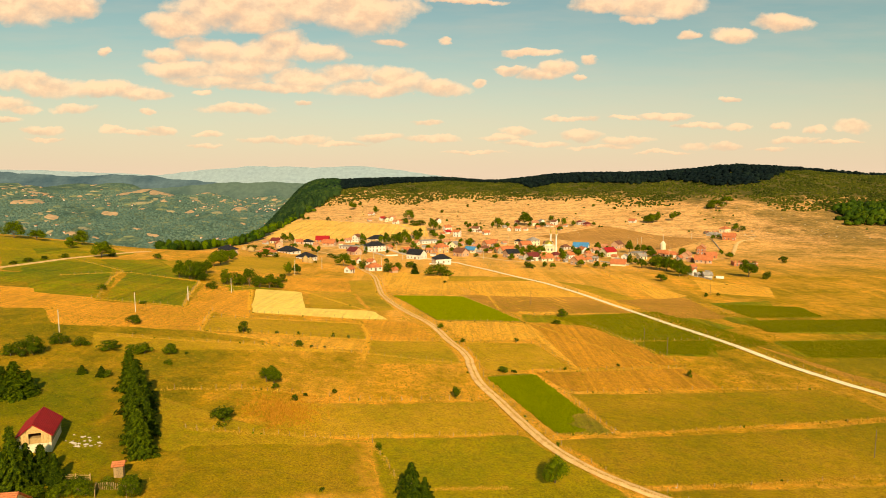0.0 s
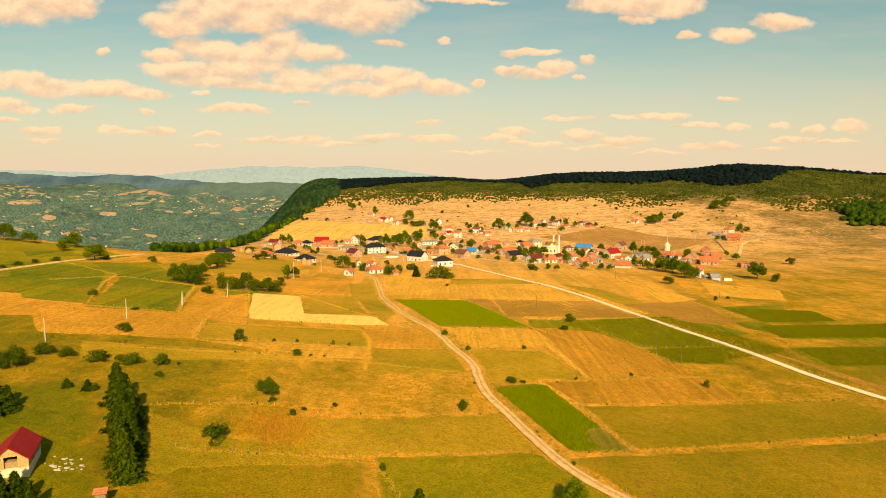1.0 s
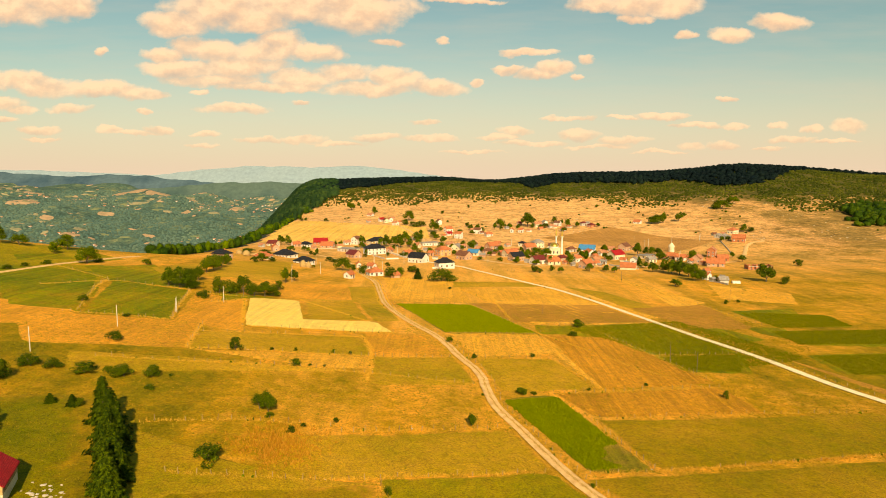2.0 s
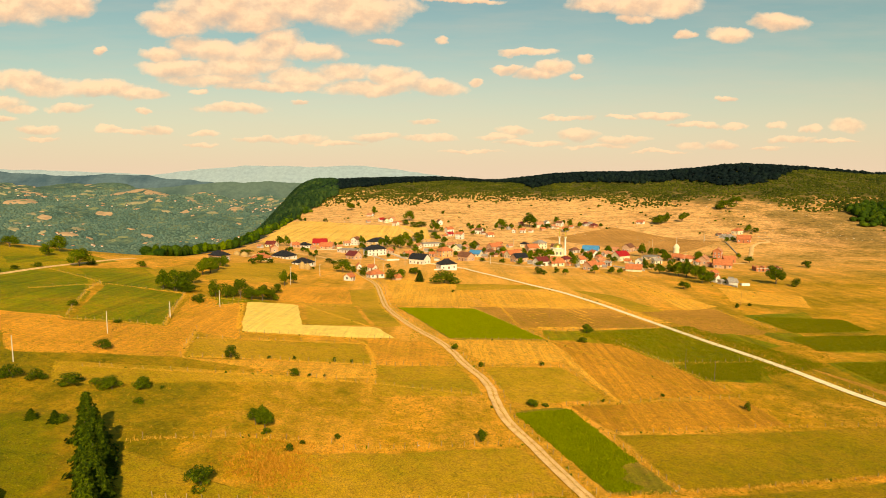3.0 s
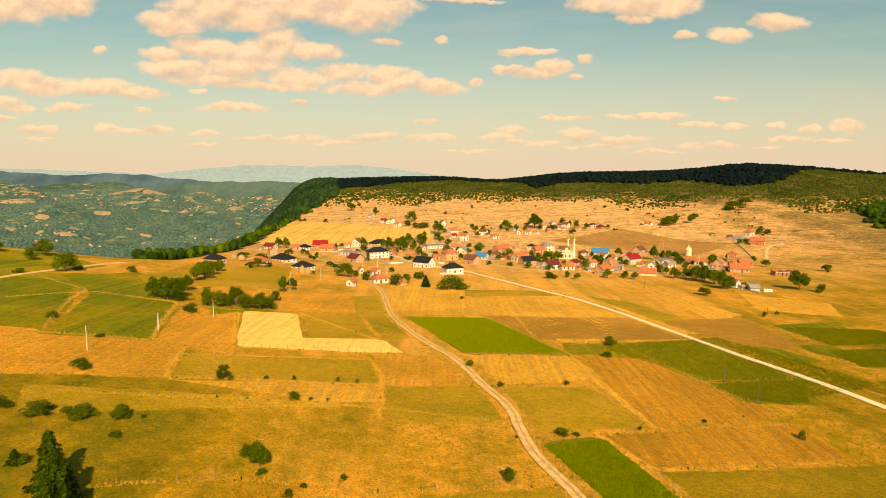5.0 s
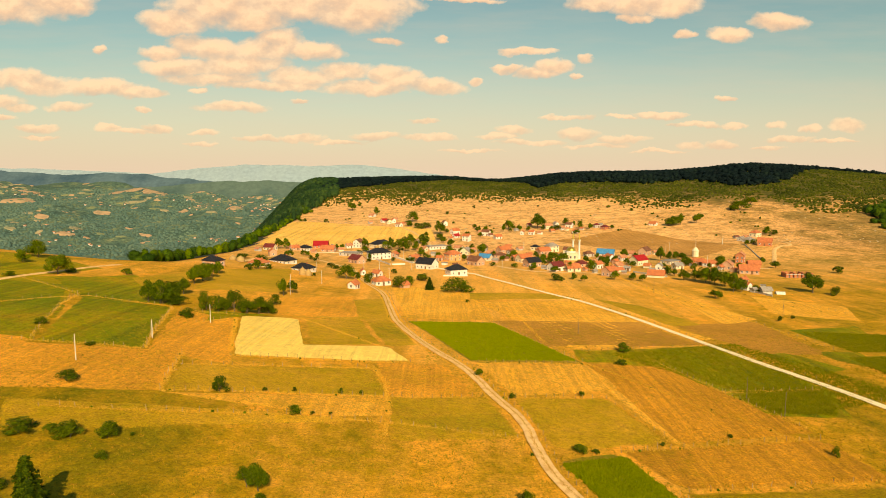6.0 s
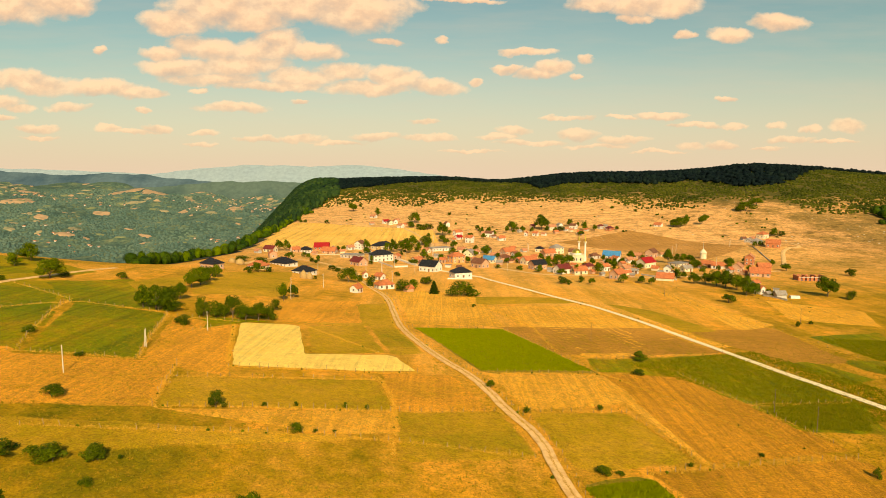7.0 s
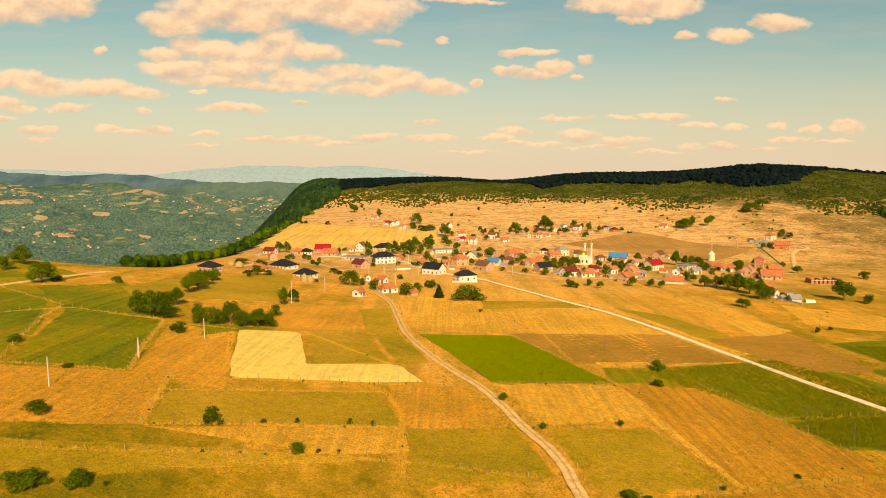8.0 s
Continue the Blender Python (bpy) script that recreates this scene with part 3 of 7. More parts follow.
def land_material():
    """Grassland on the plateau; woods and small fields in the valley; stony pasture up the hill."""
    m, t, b = material("land", 0.95, 0, 0.1)
    p = place_of(t)
    big, mid_n, fine = noise_node(t, p, 0.022, 5, 0.6), noise_node(t, p, 0.2, 4, 0.65), noise_node(t, p, 1.5, 4, 0.75)
    v = math_node(t, "ADD", math_node(t, "MULTIPLY", big.outputs["Fac"], 0.95), math_node(t, "MULTIPLY", mid_n.outputs["Fac"], 0.55))
    s = t.nodes.new("ShaderNodeSeparateXYZ")
    link(t, p, s.inputs[0])
    v = math_node(t, "ADD", v, -0.16)
    v = math_node(t, "SUBTRACT", v, math_node(t, "MULTIPLY", math_node(t, "MULTIPLY", math_node(t, "SUBTRACT", s.outputs["Y"], 200), 1 / 160, clamp=True), 0.27))
    grass = open_grass(t, p)
    # The hill pasture gets the same vignette darkening towards the east.
    east = math_node(t, "MULTIPLY", math_node(t, "SUBTRACT", s.outputs["X"], 220), 1 / 200, clamp=True)
    v = math_node(t, "ADD", v, math_node(t, "MULTIPLY", east, 0.34))
    hill = ramp(t, v, ((0.3, (0.78, 0.410, 0.160)), (0.5, (0.67, 0.345, 0.128)), (0.66, (0.33, 0.190, 0.055)), (0.86, (0.24, 0.150, 0.046))))
    specks = noise_node(t, p, 0.3, 5, 0.75)
    hill = mix(t, math_node(t, "MULTIPLY", ramp(t, specks.outputs["Fac"], ((0.60, (0, 0, 0)), (0.68, (1, 1, 1)))), 0.65), hill, (0.62, 0.44, 0.27))
    dim = noise_node(t, p, 0.11, 5, 0.7)
    hill = mix(t, 1.0, hill, ramp(t, dim.outputs["Fac"], ((0.34, (0.52, 0.54, 0.46)), (0.5, (1, 1, 1)), (0.68, (1.22, 1.18, 1.14)))), "MULTIPLY")
    far = math_node(t, "MULTIPLY", math_node(t, "SUBTRACT", s.outputs["Y"], 400), 1 / 280, clamp=True)
    ragged = math_node(t, "ADD", s.outputs["Z"], math_node(t, "MULTIPLY", big.outputs["Fac"], 26))
    under = math_node(t, "MULTIPLY", math_node(t, "SUBTRACT", ragged, 31), 1 / 9, clamp=True)
    thicket = ramp(t, mid_n.outputs["Fac"], ((0.35, (0.040, 0.046, 0.007)), (0.55, (0.098, 0.082, 0.016)), (0.70, (0.23, 0.142, 0.045))))
    lines = noise_node(t, turned(t, p, 8, (0.012, 0.09, 0.0)), 1.0, 4, 0.65)
    hill = mix(t, 1.0, hill, ramp(t, lines.outputs["Fac"], ((0.36, (0.84, 0.82, 0.78)), (0.52, (1, 1, 1)), (0.66, (1.08, 1.07, 1.06)))), "MULTIPLY")
    rough = noise_node(t, p, 0.5, 4, 0.75)
    hill = mix(t, 1.0, hill, ramp(t, rough.outputs["Fac"], ((0.36, (0.60, 0.60, 0.55)), (0.5, (1, 1, 1)), (0.64, (1.3, 1.28, 1.25)))), "MULTIPLY")
    hill = mix(t, under, hill, thicket)
    col = mix(t, far, grass, hill)
    # Valley ground: its blue-green carries the painted haze of the distance.
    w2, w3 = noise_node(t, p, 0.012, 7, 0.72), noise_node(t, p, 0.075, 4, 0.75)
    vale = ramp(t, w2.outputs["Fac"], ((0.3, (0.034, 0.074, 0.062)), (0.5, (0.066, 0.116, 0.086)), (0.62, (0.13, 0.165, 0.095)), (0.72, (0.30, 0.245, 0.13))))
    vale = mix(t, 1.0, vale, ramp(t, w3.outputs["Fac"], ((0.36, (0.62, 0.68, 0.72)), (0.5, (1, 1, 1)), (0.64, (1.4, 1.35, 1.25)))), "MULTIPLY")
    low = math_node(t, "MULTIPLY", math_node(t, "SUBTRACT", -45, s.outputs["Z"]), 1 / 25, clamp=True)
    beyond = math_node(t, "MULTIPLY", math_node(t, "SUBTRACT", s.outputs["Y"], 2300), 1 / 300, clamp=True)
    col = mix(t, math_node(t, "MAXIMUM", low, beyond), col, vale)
    link(t, col, b.inputs["Base Color"])
    bump(t, b, fine.outputs["Fac"], 0.9, 0.28)
    return m


v, f = sheet(steps((-4700, -2800, 110), (-2800, -480, 29), (-480, -260, 9), (-260, 300, 4), (300, 700, 10), (700, 1400, 30), (1400, 4700, 150)),
             steps((-3000, -300, 150), (-300, 40, 17), (40, 480, 4), (480, 1000, 7), (1000, 2000, 20), (2000, 4300, 30), (4300, 4600, 60)), land)
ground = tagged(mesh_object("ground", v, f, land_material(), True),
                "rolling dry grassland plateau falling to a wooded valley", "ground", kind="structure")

HEIGHT = [0.06]


def field(name, label, mat, a, b, c, d, cell=3.0, wob=0.7, fade=2.2, grow=1.7):
    """A parcel between four corners, draped on the land, with slightly uneven edges."""
    a, b, c, d = (np.array(p, float) for p in (a, b, c, d))
    heart = (a + b + c + d) / 4
    a, b, c, d = (p + grow * (p - heart) / np.linalg.norm(p - heart) for p in (a, b, c, d))
    nu = max(2, int(max(np.linalg.norm(b - a), np.linalg.norm(c - d)) / cell))
    nv = max(2, int(max(np.linalg.norm(d - a), np.linalg.norm(c - b)) / cell))
    u, w = np.meshgrid(np.linspace(0, 1, nu + 1), np.linspace(0, 1, nv + 1))
    u, w = u[..., None], w[..., None]
    p = (a * (1 - u) + b * u) * (1 - w) + (d * (1 - u) + c * u) * w
    x, y = p[..., 0].ravel(), p[..., 1].ravel()
    x, y = x + wob * wave(x, y, 5.0, 3), y + wob * wave(x, y, 6.5, 8)
    HEIGHT[0] += 0.0014
    rim = np.minimum(np.minimum(u, 1 - u), np.minimum(w, 1 - w)).ravel() < 1e-6
    z = land(x, y) + np.where(rim, -0.04, HEIGHT[0])
    n = nu + 1
    i = (np.arange(nv)[:, None] * n + np.arange(nu)[None, :]).ravel()
    across, along_ = np.linalg.norm(b - a), np.linalg.norm(d - a)
    inward = np.clip(np.minimum(np.minimum(u, 1 - u) * across, np.minimum(w, 1 - w) * along_).ravel() / fade, 0, 1)
    ob = mesh_object(name, np.stack([x, y, z], 1), np.stack([i, i + 1, i + n + 1, i + n], 1), mat, True)
    ob.data.attributes.new("inward", "FLOAT", "POINT").data.foreach_set("value", inward.astype(np.float32))
    return tagged(ob, label, "field", kind="structure")


def ribbon(name, label, points, width, mat, lift=0.35, edge=0.25, crown=None):
    """A road or track along a few plan points."""
    pts = [Vector((x, y)) for x, y in points]
    line = []
    for i in range(len(pts) - 1):
        p0, p1, p2, p3 = pts[max(i - 1, 0)], pts[i], pts[i + 1], pts[min(i + 2, len(pts) - 1)]
        n = max(2, int((p2 - p1).length / 2.0))
        for k in range(n):
            s = k / n
            line.append(0.5 * ((2 * p1) + (p2 - p0) * s + (2 * p0 - 5 * p1 + 4 * p2 - p3) * s * s + (3 * p1 - p0 - 3 * p2 + p3) * s**3))
    line.append(pts[-1])
    prof = crown or ((-1, -0.12), (-0.82, 0.05), (-0.35, 0.0), (0, 0.06), (0.35, 0.0), (0.82, 0.05), (1, -0.12))
    c = np.array([(q.x, q.y) for q in line])
    tan = np.gradient(c, axis=0)
    tan /= np.linalg.norm(tan, axis=1)[:, None]
    across = np.array([p[0] for p in prof])
    raised = np.array([p[1] for p in prof])
    uneven = 1 + 0.5 * edge * np.where(np.abs(across)[None, :] > 0.9, wave(c[:, :1] + 40 * (across > 0)[None, :], c[:, 1:], 3.5, 5), 0)
    off = width / 2 * across[None, :] * uneven
    gx, gy = c[:, :1] - tan[:, 1:] * off, c[:, 1:] + tan[:, :1] * off
    gz = land(gx, gy) + lift + raised[None, :]
    verts, faces = np.stack([gx.ravel(), gy.ravel(), gz.ravel()], 1), []
    m = len(prof)
    for k in range(len(line) - 1):
        for j in range(m - 1):
            faces.append((k * m + j, k * m + j + 1, (k + 1) * m + j + 1, (k + 1) * m + j))
    return tagged(mesh_object(name, verts, faces, mat, True), label, "road", kind="structure"), line


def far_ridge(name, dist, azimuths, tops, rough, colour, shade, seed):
    """A chain of mountains on the horizon, as one long sloping flank; haze is painted into its colours."""
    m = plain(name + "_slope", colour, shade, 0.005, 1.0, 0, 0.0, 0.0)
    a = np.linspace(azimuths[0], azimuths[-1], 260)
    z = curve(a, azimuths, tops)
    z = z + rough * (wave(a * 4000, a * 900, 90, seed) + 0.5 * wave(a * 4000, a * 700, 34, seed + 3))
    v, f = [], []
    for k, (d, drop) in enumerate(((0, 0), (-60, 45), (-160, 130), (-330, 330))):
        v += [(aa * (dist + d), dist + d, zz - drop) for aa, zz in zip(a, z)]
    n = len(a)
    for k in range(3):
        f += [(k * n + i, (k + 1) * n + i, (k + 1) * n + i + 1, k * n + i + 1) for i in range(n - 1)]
    return tagged(mesh_object(name, v, f, m, True), "mountains on the far horizon, haze painted into their blue", "mountains", kind="structure")


# Backdrop ranges: the paler and bluer, the more haze is painted in.
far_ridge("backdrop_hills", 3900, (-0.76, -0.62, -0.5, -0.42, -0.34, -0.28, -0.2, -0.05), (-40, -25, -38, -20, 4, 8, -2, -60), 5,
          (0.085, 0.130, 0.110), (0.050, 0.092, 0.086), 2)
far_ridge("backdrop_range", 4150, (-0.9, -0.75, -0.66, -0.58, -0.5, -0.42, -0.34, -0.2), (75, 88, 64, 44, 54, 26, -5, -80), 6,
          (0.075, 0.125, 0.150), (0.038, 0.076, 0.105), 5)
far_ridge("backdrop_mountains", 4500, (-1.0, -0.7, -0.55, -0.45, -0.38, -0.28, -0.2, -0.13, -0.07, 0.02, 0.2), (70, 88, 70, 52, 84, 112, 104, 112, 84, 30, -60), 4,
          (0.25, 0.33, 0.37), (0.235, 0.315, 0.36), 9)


# ---------------------------------------------------------------- parcels, roads
field("stubble_field", "ripe golden mown field below the scrub", M_RIPE, (-229.1, 941.0), (-22.4, 792.2), (-16.1, 696.1), (-178.5, 629.3))
field("dry_pasture", "brown fallow hillside parcel", M_FALLOW, (103.6, 692.7), (194.5, 763.2), (268.1, 641.7), (194.2, 569.1))
field("meadow", "green grass on the brow of the hill", M_HILLGRASS, (-246.0, 336.0), (-206.0, 362.0), (-172.0, 352.0), (-186.0, 268.0))
field("meadow", "green grass on the brow of the hill", M_HILLGRASS, (-200.0, 284.0), (-168.0, 326.0), (-144.0, 273.0), (-180.0, 257.0))
field("meadow", "green meadow with darker lush patches", M_GREEN, (-180.0, 254.2), (-141.5, 270.2), (-132.0, 247.4), (-167.5, 236.1))
field("stubble_field", "mown orange-brown stubble with rake lines", M_ORANGE, (-163.2, 229.8), (-128.5, 232.7), (-118.7, 209.2), (-141.4, 198.3))
field("pasture", "grazed olive grass with dry patches", M_OLIVE, (-63.0, 341.8), (-37.4, 358.0), (-29.6, 307.8), (-61.5, 296.4))
field("pasture", "grazed olive grass with dry patches", M_OLIVE, (-130.3, 400.7), (-103.4, 443.3), (-84.3, 344.3), (-120.1, 327.0))
field("stubble_field", "mown orange-brown stubble with rake lines", M_ORANGE, (-82.2, 331.0), (-53.2, 360.7), (-43.4, 307.3), (-76.8, 292.7))
field("stubble_field", "mown golden stubble with rake lines", M_GOLD, (-40.7, 406.5), (3.2, 385.0), (11.2, 308.8), (-26.5, 311.4))
field("pasture", "grazed olive grass with dry patches", M_OLIVE, (4.3, 380.0), (45.5, 383.9), (59.3, 371.2), (1.4, 356.5))
field("stubble_field", "mown golden stubble with rake lines", M_GOLD, (4.9, 352.7), (61.5, 364.3), (93.0, 290.3), (32.8, 265.8))
field("dry_pasture", "scorched brown dry grass", M_BROWN, (9.1, 308.6), (73.5, 319.6), (86.1, 280.2), (24.2, 267.3))
field("pasture", "grazed olive grass with dry patches", M_OLIVE, (66.3, 372.0), (85.6, 353.6), (100.3, 314.1), (83.9, 312.1))
field("stubble_field", "mown golden stubble with rake lines", M_GOLD, (103.9, 463.9), (111.5, 400.9), (129.7, 331.2), (109.7, 315.1))
field("dry_pasture", "scorched brown dry grass", M_BROWN, (86.3, 312.4), (126.8, 325.9), (124.1, 268.9), (101.7, 267.8))
field("meadow", "green meadow with darker lush patches", M_GREEN, (132.3, 308.6), (167.7, 318.3), (151.3, 285.2), (136.0, 290.2))
field("meadow", "green meadow with darker lush patches", M_GREEN, (98.0, 268.2), (110.4, 271.6), (118.8, 251.8), (107.0, 244.4))
field("meadow", "green meadow with darker lush patches", M_GREEN, (120.8, 272.1), (138.3, 273.2), (129.0, 252.1), (123.0, 259.8))
field("stubble_field", "mown golden stubble with rake lines", M_GOLD, (154.7, 386.6), (188.6, 361.2), (174.9, 328.2), (143.3, 342.3))
field("meadow", "green meadow with darker lush patches", M_GREEN, (-208.5, 318.4), (-199.4, 340.6), (-184.9, 332.6), (-195.7, 301.6))
field("meadow", "green meadow with darker lush patches", M_GREEN, (-144.1, 284.6), (-110.6, 283.9), (-95.3, 228.2), (-122.1, 222.6))
field("meadow", "green meadow with darker lush patches", M_GREEN, (-172.1, 312.4), (-152.8, 346.5), (-111.7, 287.4), (-145.0, 285.1))
field("meadow", "green meadow with darker lush patches", M_GREEN, (-200.6, 290.2), (-158.2, 305.1), (-123.4, 224.2), (-147.8, 224.4))
field("pasture", "grazed olive grass with dry patches", M_OLIVE, (-151.4, 334.9), (-139.0, 374.5), (-114.6, 302.7), (-127.6, 304.2))
field("stubble_field", "mown orange-brown stubble with rake lines", M_ORANGE, (-140.4, 217.0), (-85.0, 228.5), (-77.3, 195.0), (-117.1, 186.1))
field("stubble_field", "mown orange-brown stubble with rake lines", M_ORANGE, (-107.4, 280.9), (-85.3, 277.4), (-68.6, 221.1), (-93.7, 226.9))
field("meadow", "green meadow with darker lush patches", M_GREEN, (-99.0, 286.0), (-76.3, 290.9), (-85.8, 283.7), (-92.6, 264.2))
field("straw_field", "pale cut straw stubble in swaths", M_STRAW, (-86.2, 284.4), (-65.8, 292.6), (-53.7, 247.2), (-74.0, 237.6), wob=0.5, grow=0.0)
field("straw_field", "pale cut straw stubble in swaths", M_STRAW, (-75.9, 243.7), (-29.8, 261.4), (-20.4, 242.6), (-71.4, 229.8), wob=0.5, grow=0.0)
field("pasture", "grazed olive grass with dry patches", M_OLIVE, (-62.9, 291.2), (-44.1, 303.8), (-32.5, 262.7), (-53.7, 251.8))
field("pasture", "grazed olive grass with dry patches", M_OLIVE, (-43.1, 304.2), (-32.2, 308.4), (-19.5, 265.3), (-30.5, 259.8))
field("pasture", "grazed olive grass with dry patches", M_OLIVE, (-79.4, 217.1), (-32.7, 232.2), (-26.3, 210.5), (-76.4, 195.5))
field("stubble_field", "mown orange-brown stubble with rake lines", M_ORANGE, (-30.6, 238.4), (-11.4, 240.6), (-1.8, 214.0), (-25.5, 210.0))
field("stubble_field", "mown golden stubble with rake lines", M_GOLD, (-76.3, 194.0), (-25.5, 209.7), (-24.4, 197.0), (-38.1, 192.9))
field("pasture", "grazed olive grass with dry patches", M_OLIVE, (-24.2, 209.3), (-0.6, 213.5), (5.9, 189.1), (-22.6, 182.9))
field("pasture", "grazed olive grass with dry patches", M_OLIVE, (-102.7, 183.4), (-49.4, 189.3), (-25.8, 192.5), (-94.0, 166.8))
field("crop_field", "dark soil under a green crop", M_CROP, (-24.8, 304.5), (9.6, 304.0), (33.3, 249.5), (-2.4, 244.0))
field("meadow", "green meadow with darker lush patches", M_GREEN, (34.3, 264.9), (86.2, 278.0), (100.3, 230.5), (69.2, 227.3))
field("meadow", "green meadow with darker lush patches", M_GREEN, (34.3, 264.9), (86.2, 278.0), (59.4, 252.6), (33.9, 250.7))
field("meadow", "green meadow with darker lush patches", M_GREEN, (67.9, 225.8), (101.0, 231.2), (93.0, 209.6), (72.6, 210.2))
field("stubble_field", "mown golden stubble with rake lines", M_GOLD, (-0.4, 243.2), (33.0, 247.4), (42.5, 225.2), (7.5, 214.9))
field("stubble_field", "mown stubble with rake lines, darkened for the lens vignette", M_DIMSTUBBLE, (33.9, 247.6), (58.6, 251.5), (78.0, 200.2), (40.3, 189.9))
field("pasture", "grazed olive grass with dry patches", M_OLIVE, (7.9, 213.4), (32.4, 216.1), (39.1, 189.8), (12.8, 183.9))
field("stubble_field", "mown golden stubble with rake lines", M_GOLD, (29.8, 238.6), (35.5, 239.6), (43.8, 190.3), (40.3, 189.9))
field("meadow", "green meadow with darker lush patches", M_GREEN, (134.7, 308.2), (174.4, 301.5), (168.9, 278.3), (134.9, 273.7))
field("meadow", "green meadow with darker lush patches", M_GREEN, (127.8, 266.5), (194.5, 272.2), (191.4, 244.6), (130.1, 243.0))
field("meadow", "green meadow with darker lush patches", M_GREEN, (123.4, 230.1), (170.8, 238.1), (166.8, 212.2), (122.4, 209.6))
field("crop_field", "dark soil under a green crop", M_CROP, (12.8, 177.8), (27.1, 183.0), (40.1, 141.6), (26.1, 139.2))
field("stubble_field", "mown stubble with rake lines, darkened for the lens vignette", M_DIMSTUBBLE, (28.0, 185.2), (77.0, 195.5), (79.7, 175.7), (35.6, 169.1))
field("pasture", "grazed olive grass, darkened for the lens vignette", M_DULL, (35.9, 167.9), (110.1, 177.6), (118.0, 157.6), (41.5, 141.7))
field("pasture", "grazed olive grass, darkened for the lens vignette", M_DULL, (25.4, 136.4), (124.0, 156.1), (112.0, 124.2), (38.3, 116.6))
field("pasture", "grazed olive grass, darkened for the lens vignette", M_DULL, (40.0, 115.0), (112.0, 123.0), (104.0, 90.0), (64.0, 96.0))
field("dry_pasture", "scorched brown dry grass", M_BROWN, (112.0, 228.0), (122.0, 206.0), (150.0, 150.0), (131.0, 168.0))
field("pasture", "grazed olive grass with dry patches", M_OLIVE, (-35.8, 146.4), (11.2, 159.0), (17.6, 138.8), (-35.8, 126.4))
field("meadow", "green grass below the track", M_HILLGRASS, (-15.0, 130.8), (17.4, 137.6), (36.0, 109.1), (-9.3, 104.2))
field("pasture", "grazed olive grass with dry patches", M_DULL, (-52.0, 124.5), (-17.0, 129.5), (-11.5, 106.0), (-46.0, 97.0), fade=8.0)
field("meadow", "green meadow by the barn, darkened for shade and vignette", M_DEEP, (-114.4, 147.4), (-81.9, 153.6), (-49.1, 95.4), (-74.9, 89.7), fade=14.0)
field("pasture", "grazed olive grass with dry patches", M_OLIVE, (-64.8, 140.5), (-40.2, 129.2), (-15.0, 129.6), (-54.0, 114.5))

dirt_track, dirt_track_line = ribbon("dirt_track", "rutted pale dirt farm track", ((-68.4, 475.2), (-65.6, 455.9), (-53.3, 410.9), (-41.1, 372.5), (-35.2, 338.0), (-29.9, 306.0), (-22.6, 280.0), (-14.0, 257.0), (-4.6, 236.5), (1.8, 215.5), (6.2, 203.0), (8.2, 194.0), (8.6, 185.0), (10.5, 171.8), (14.3, 160.5), (18.5, 146.7), (22.3, 135.6), (25.9, 128.0), (31.2, 120.4), (37.5, 114.5), (43.5, 109.8), (50.2, 104.7), (68.8, 92.7)), 2.7, M_TRACK)
gravel_road, gravel_road_line = ribbon("gravel_road", "straight pale gravel road", ((11.4, 463.2), (24.0, 427.2), (36.6, 401.0), (48.0, 380.6), (56.6, 366.0), (63.6, 350.0), (76.0, 314.8), (82.4, 296.0), (88.2, 273.0), (93.4, 256.0), (99.6, 240.0), (105.6, 223.3), (112.8, 200.0), (120.7, 181.5), (125.6, 172.3), (132.0, 156.5)), 2.6, M_ROAD)
hill_track, hill_track_line = ribbon("hill_track", "dusty track along the brow", ((-187.5, 235.0), (-184.9, 261.3), (-183.9, 281.7), (-181.0, 317.0), (-176.5, 348.8), (-172.5, 370.0)), 2.4, M_TRACK, 0.2)
village_lane, village_lane_line = ribbon("village_lane", "dusty village lane", ((-68.4, 475.2), (-86.9, 507.4), (-107.4, 532.7), (-134.0, 523.7), (-136.8, 444.3)), 3.4, M_TRACK)
concrete_lane, concrete_lane_line = ribbon("concrete_lane", "pale village lane between houses", ((11.4, 463.2), (-12.6, 499.2), (-35.6, 548.5), (-58.3, 591.7), (-84.6, 615.7), (-118.3, 588.4)), 4.0, M_ROAD)
upper_lane, upper_lane_line = ribbon("upper_lane", "dusty lane to the upper houses", ((-36.7, 576.7), (-21.5, 662.9), (-37.2, 747.3), (-71.8, 854.1), (-117.7, 951.6)), 3.2, M_TRACK)
knoll_track, knoll_track_line = ribbon("knoll_track", "two-rut track up to a farm", ((244.6, 531.6), (268.6, 578.5), (283.4, 606.2), (295.5, 620.1), (309.3, 628.6), (320.2, 661.1)), 3.4, M_TRACK)
east_lane, east_lane_line = ribbon("east_lane", "village lane along the gardens", ((24.2, 522.5), (50.9, 486.9), (86.4, 478.9), (128.7, 473.8), (175.3, 488.2), (227.7, 507.8)), 3.6, M_TRACK)


# ---------------------------------------------------------------- trees, bushes, woods
def thing(name, label, category, group=""):
    return tagged(new(name), label, category, group)


def part(name, verts, faces, mat, parent, label="", smooth=False):
    ob = mesh_object(name, verts, faces, mat, smooth)
    ob.parent = parent
    if label:
        ob["label"] = label
    return ob


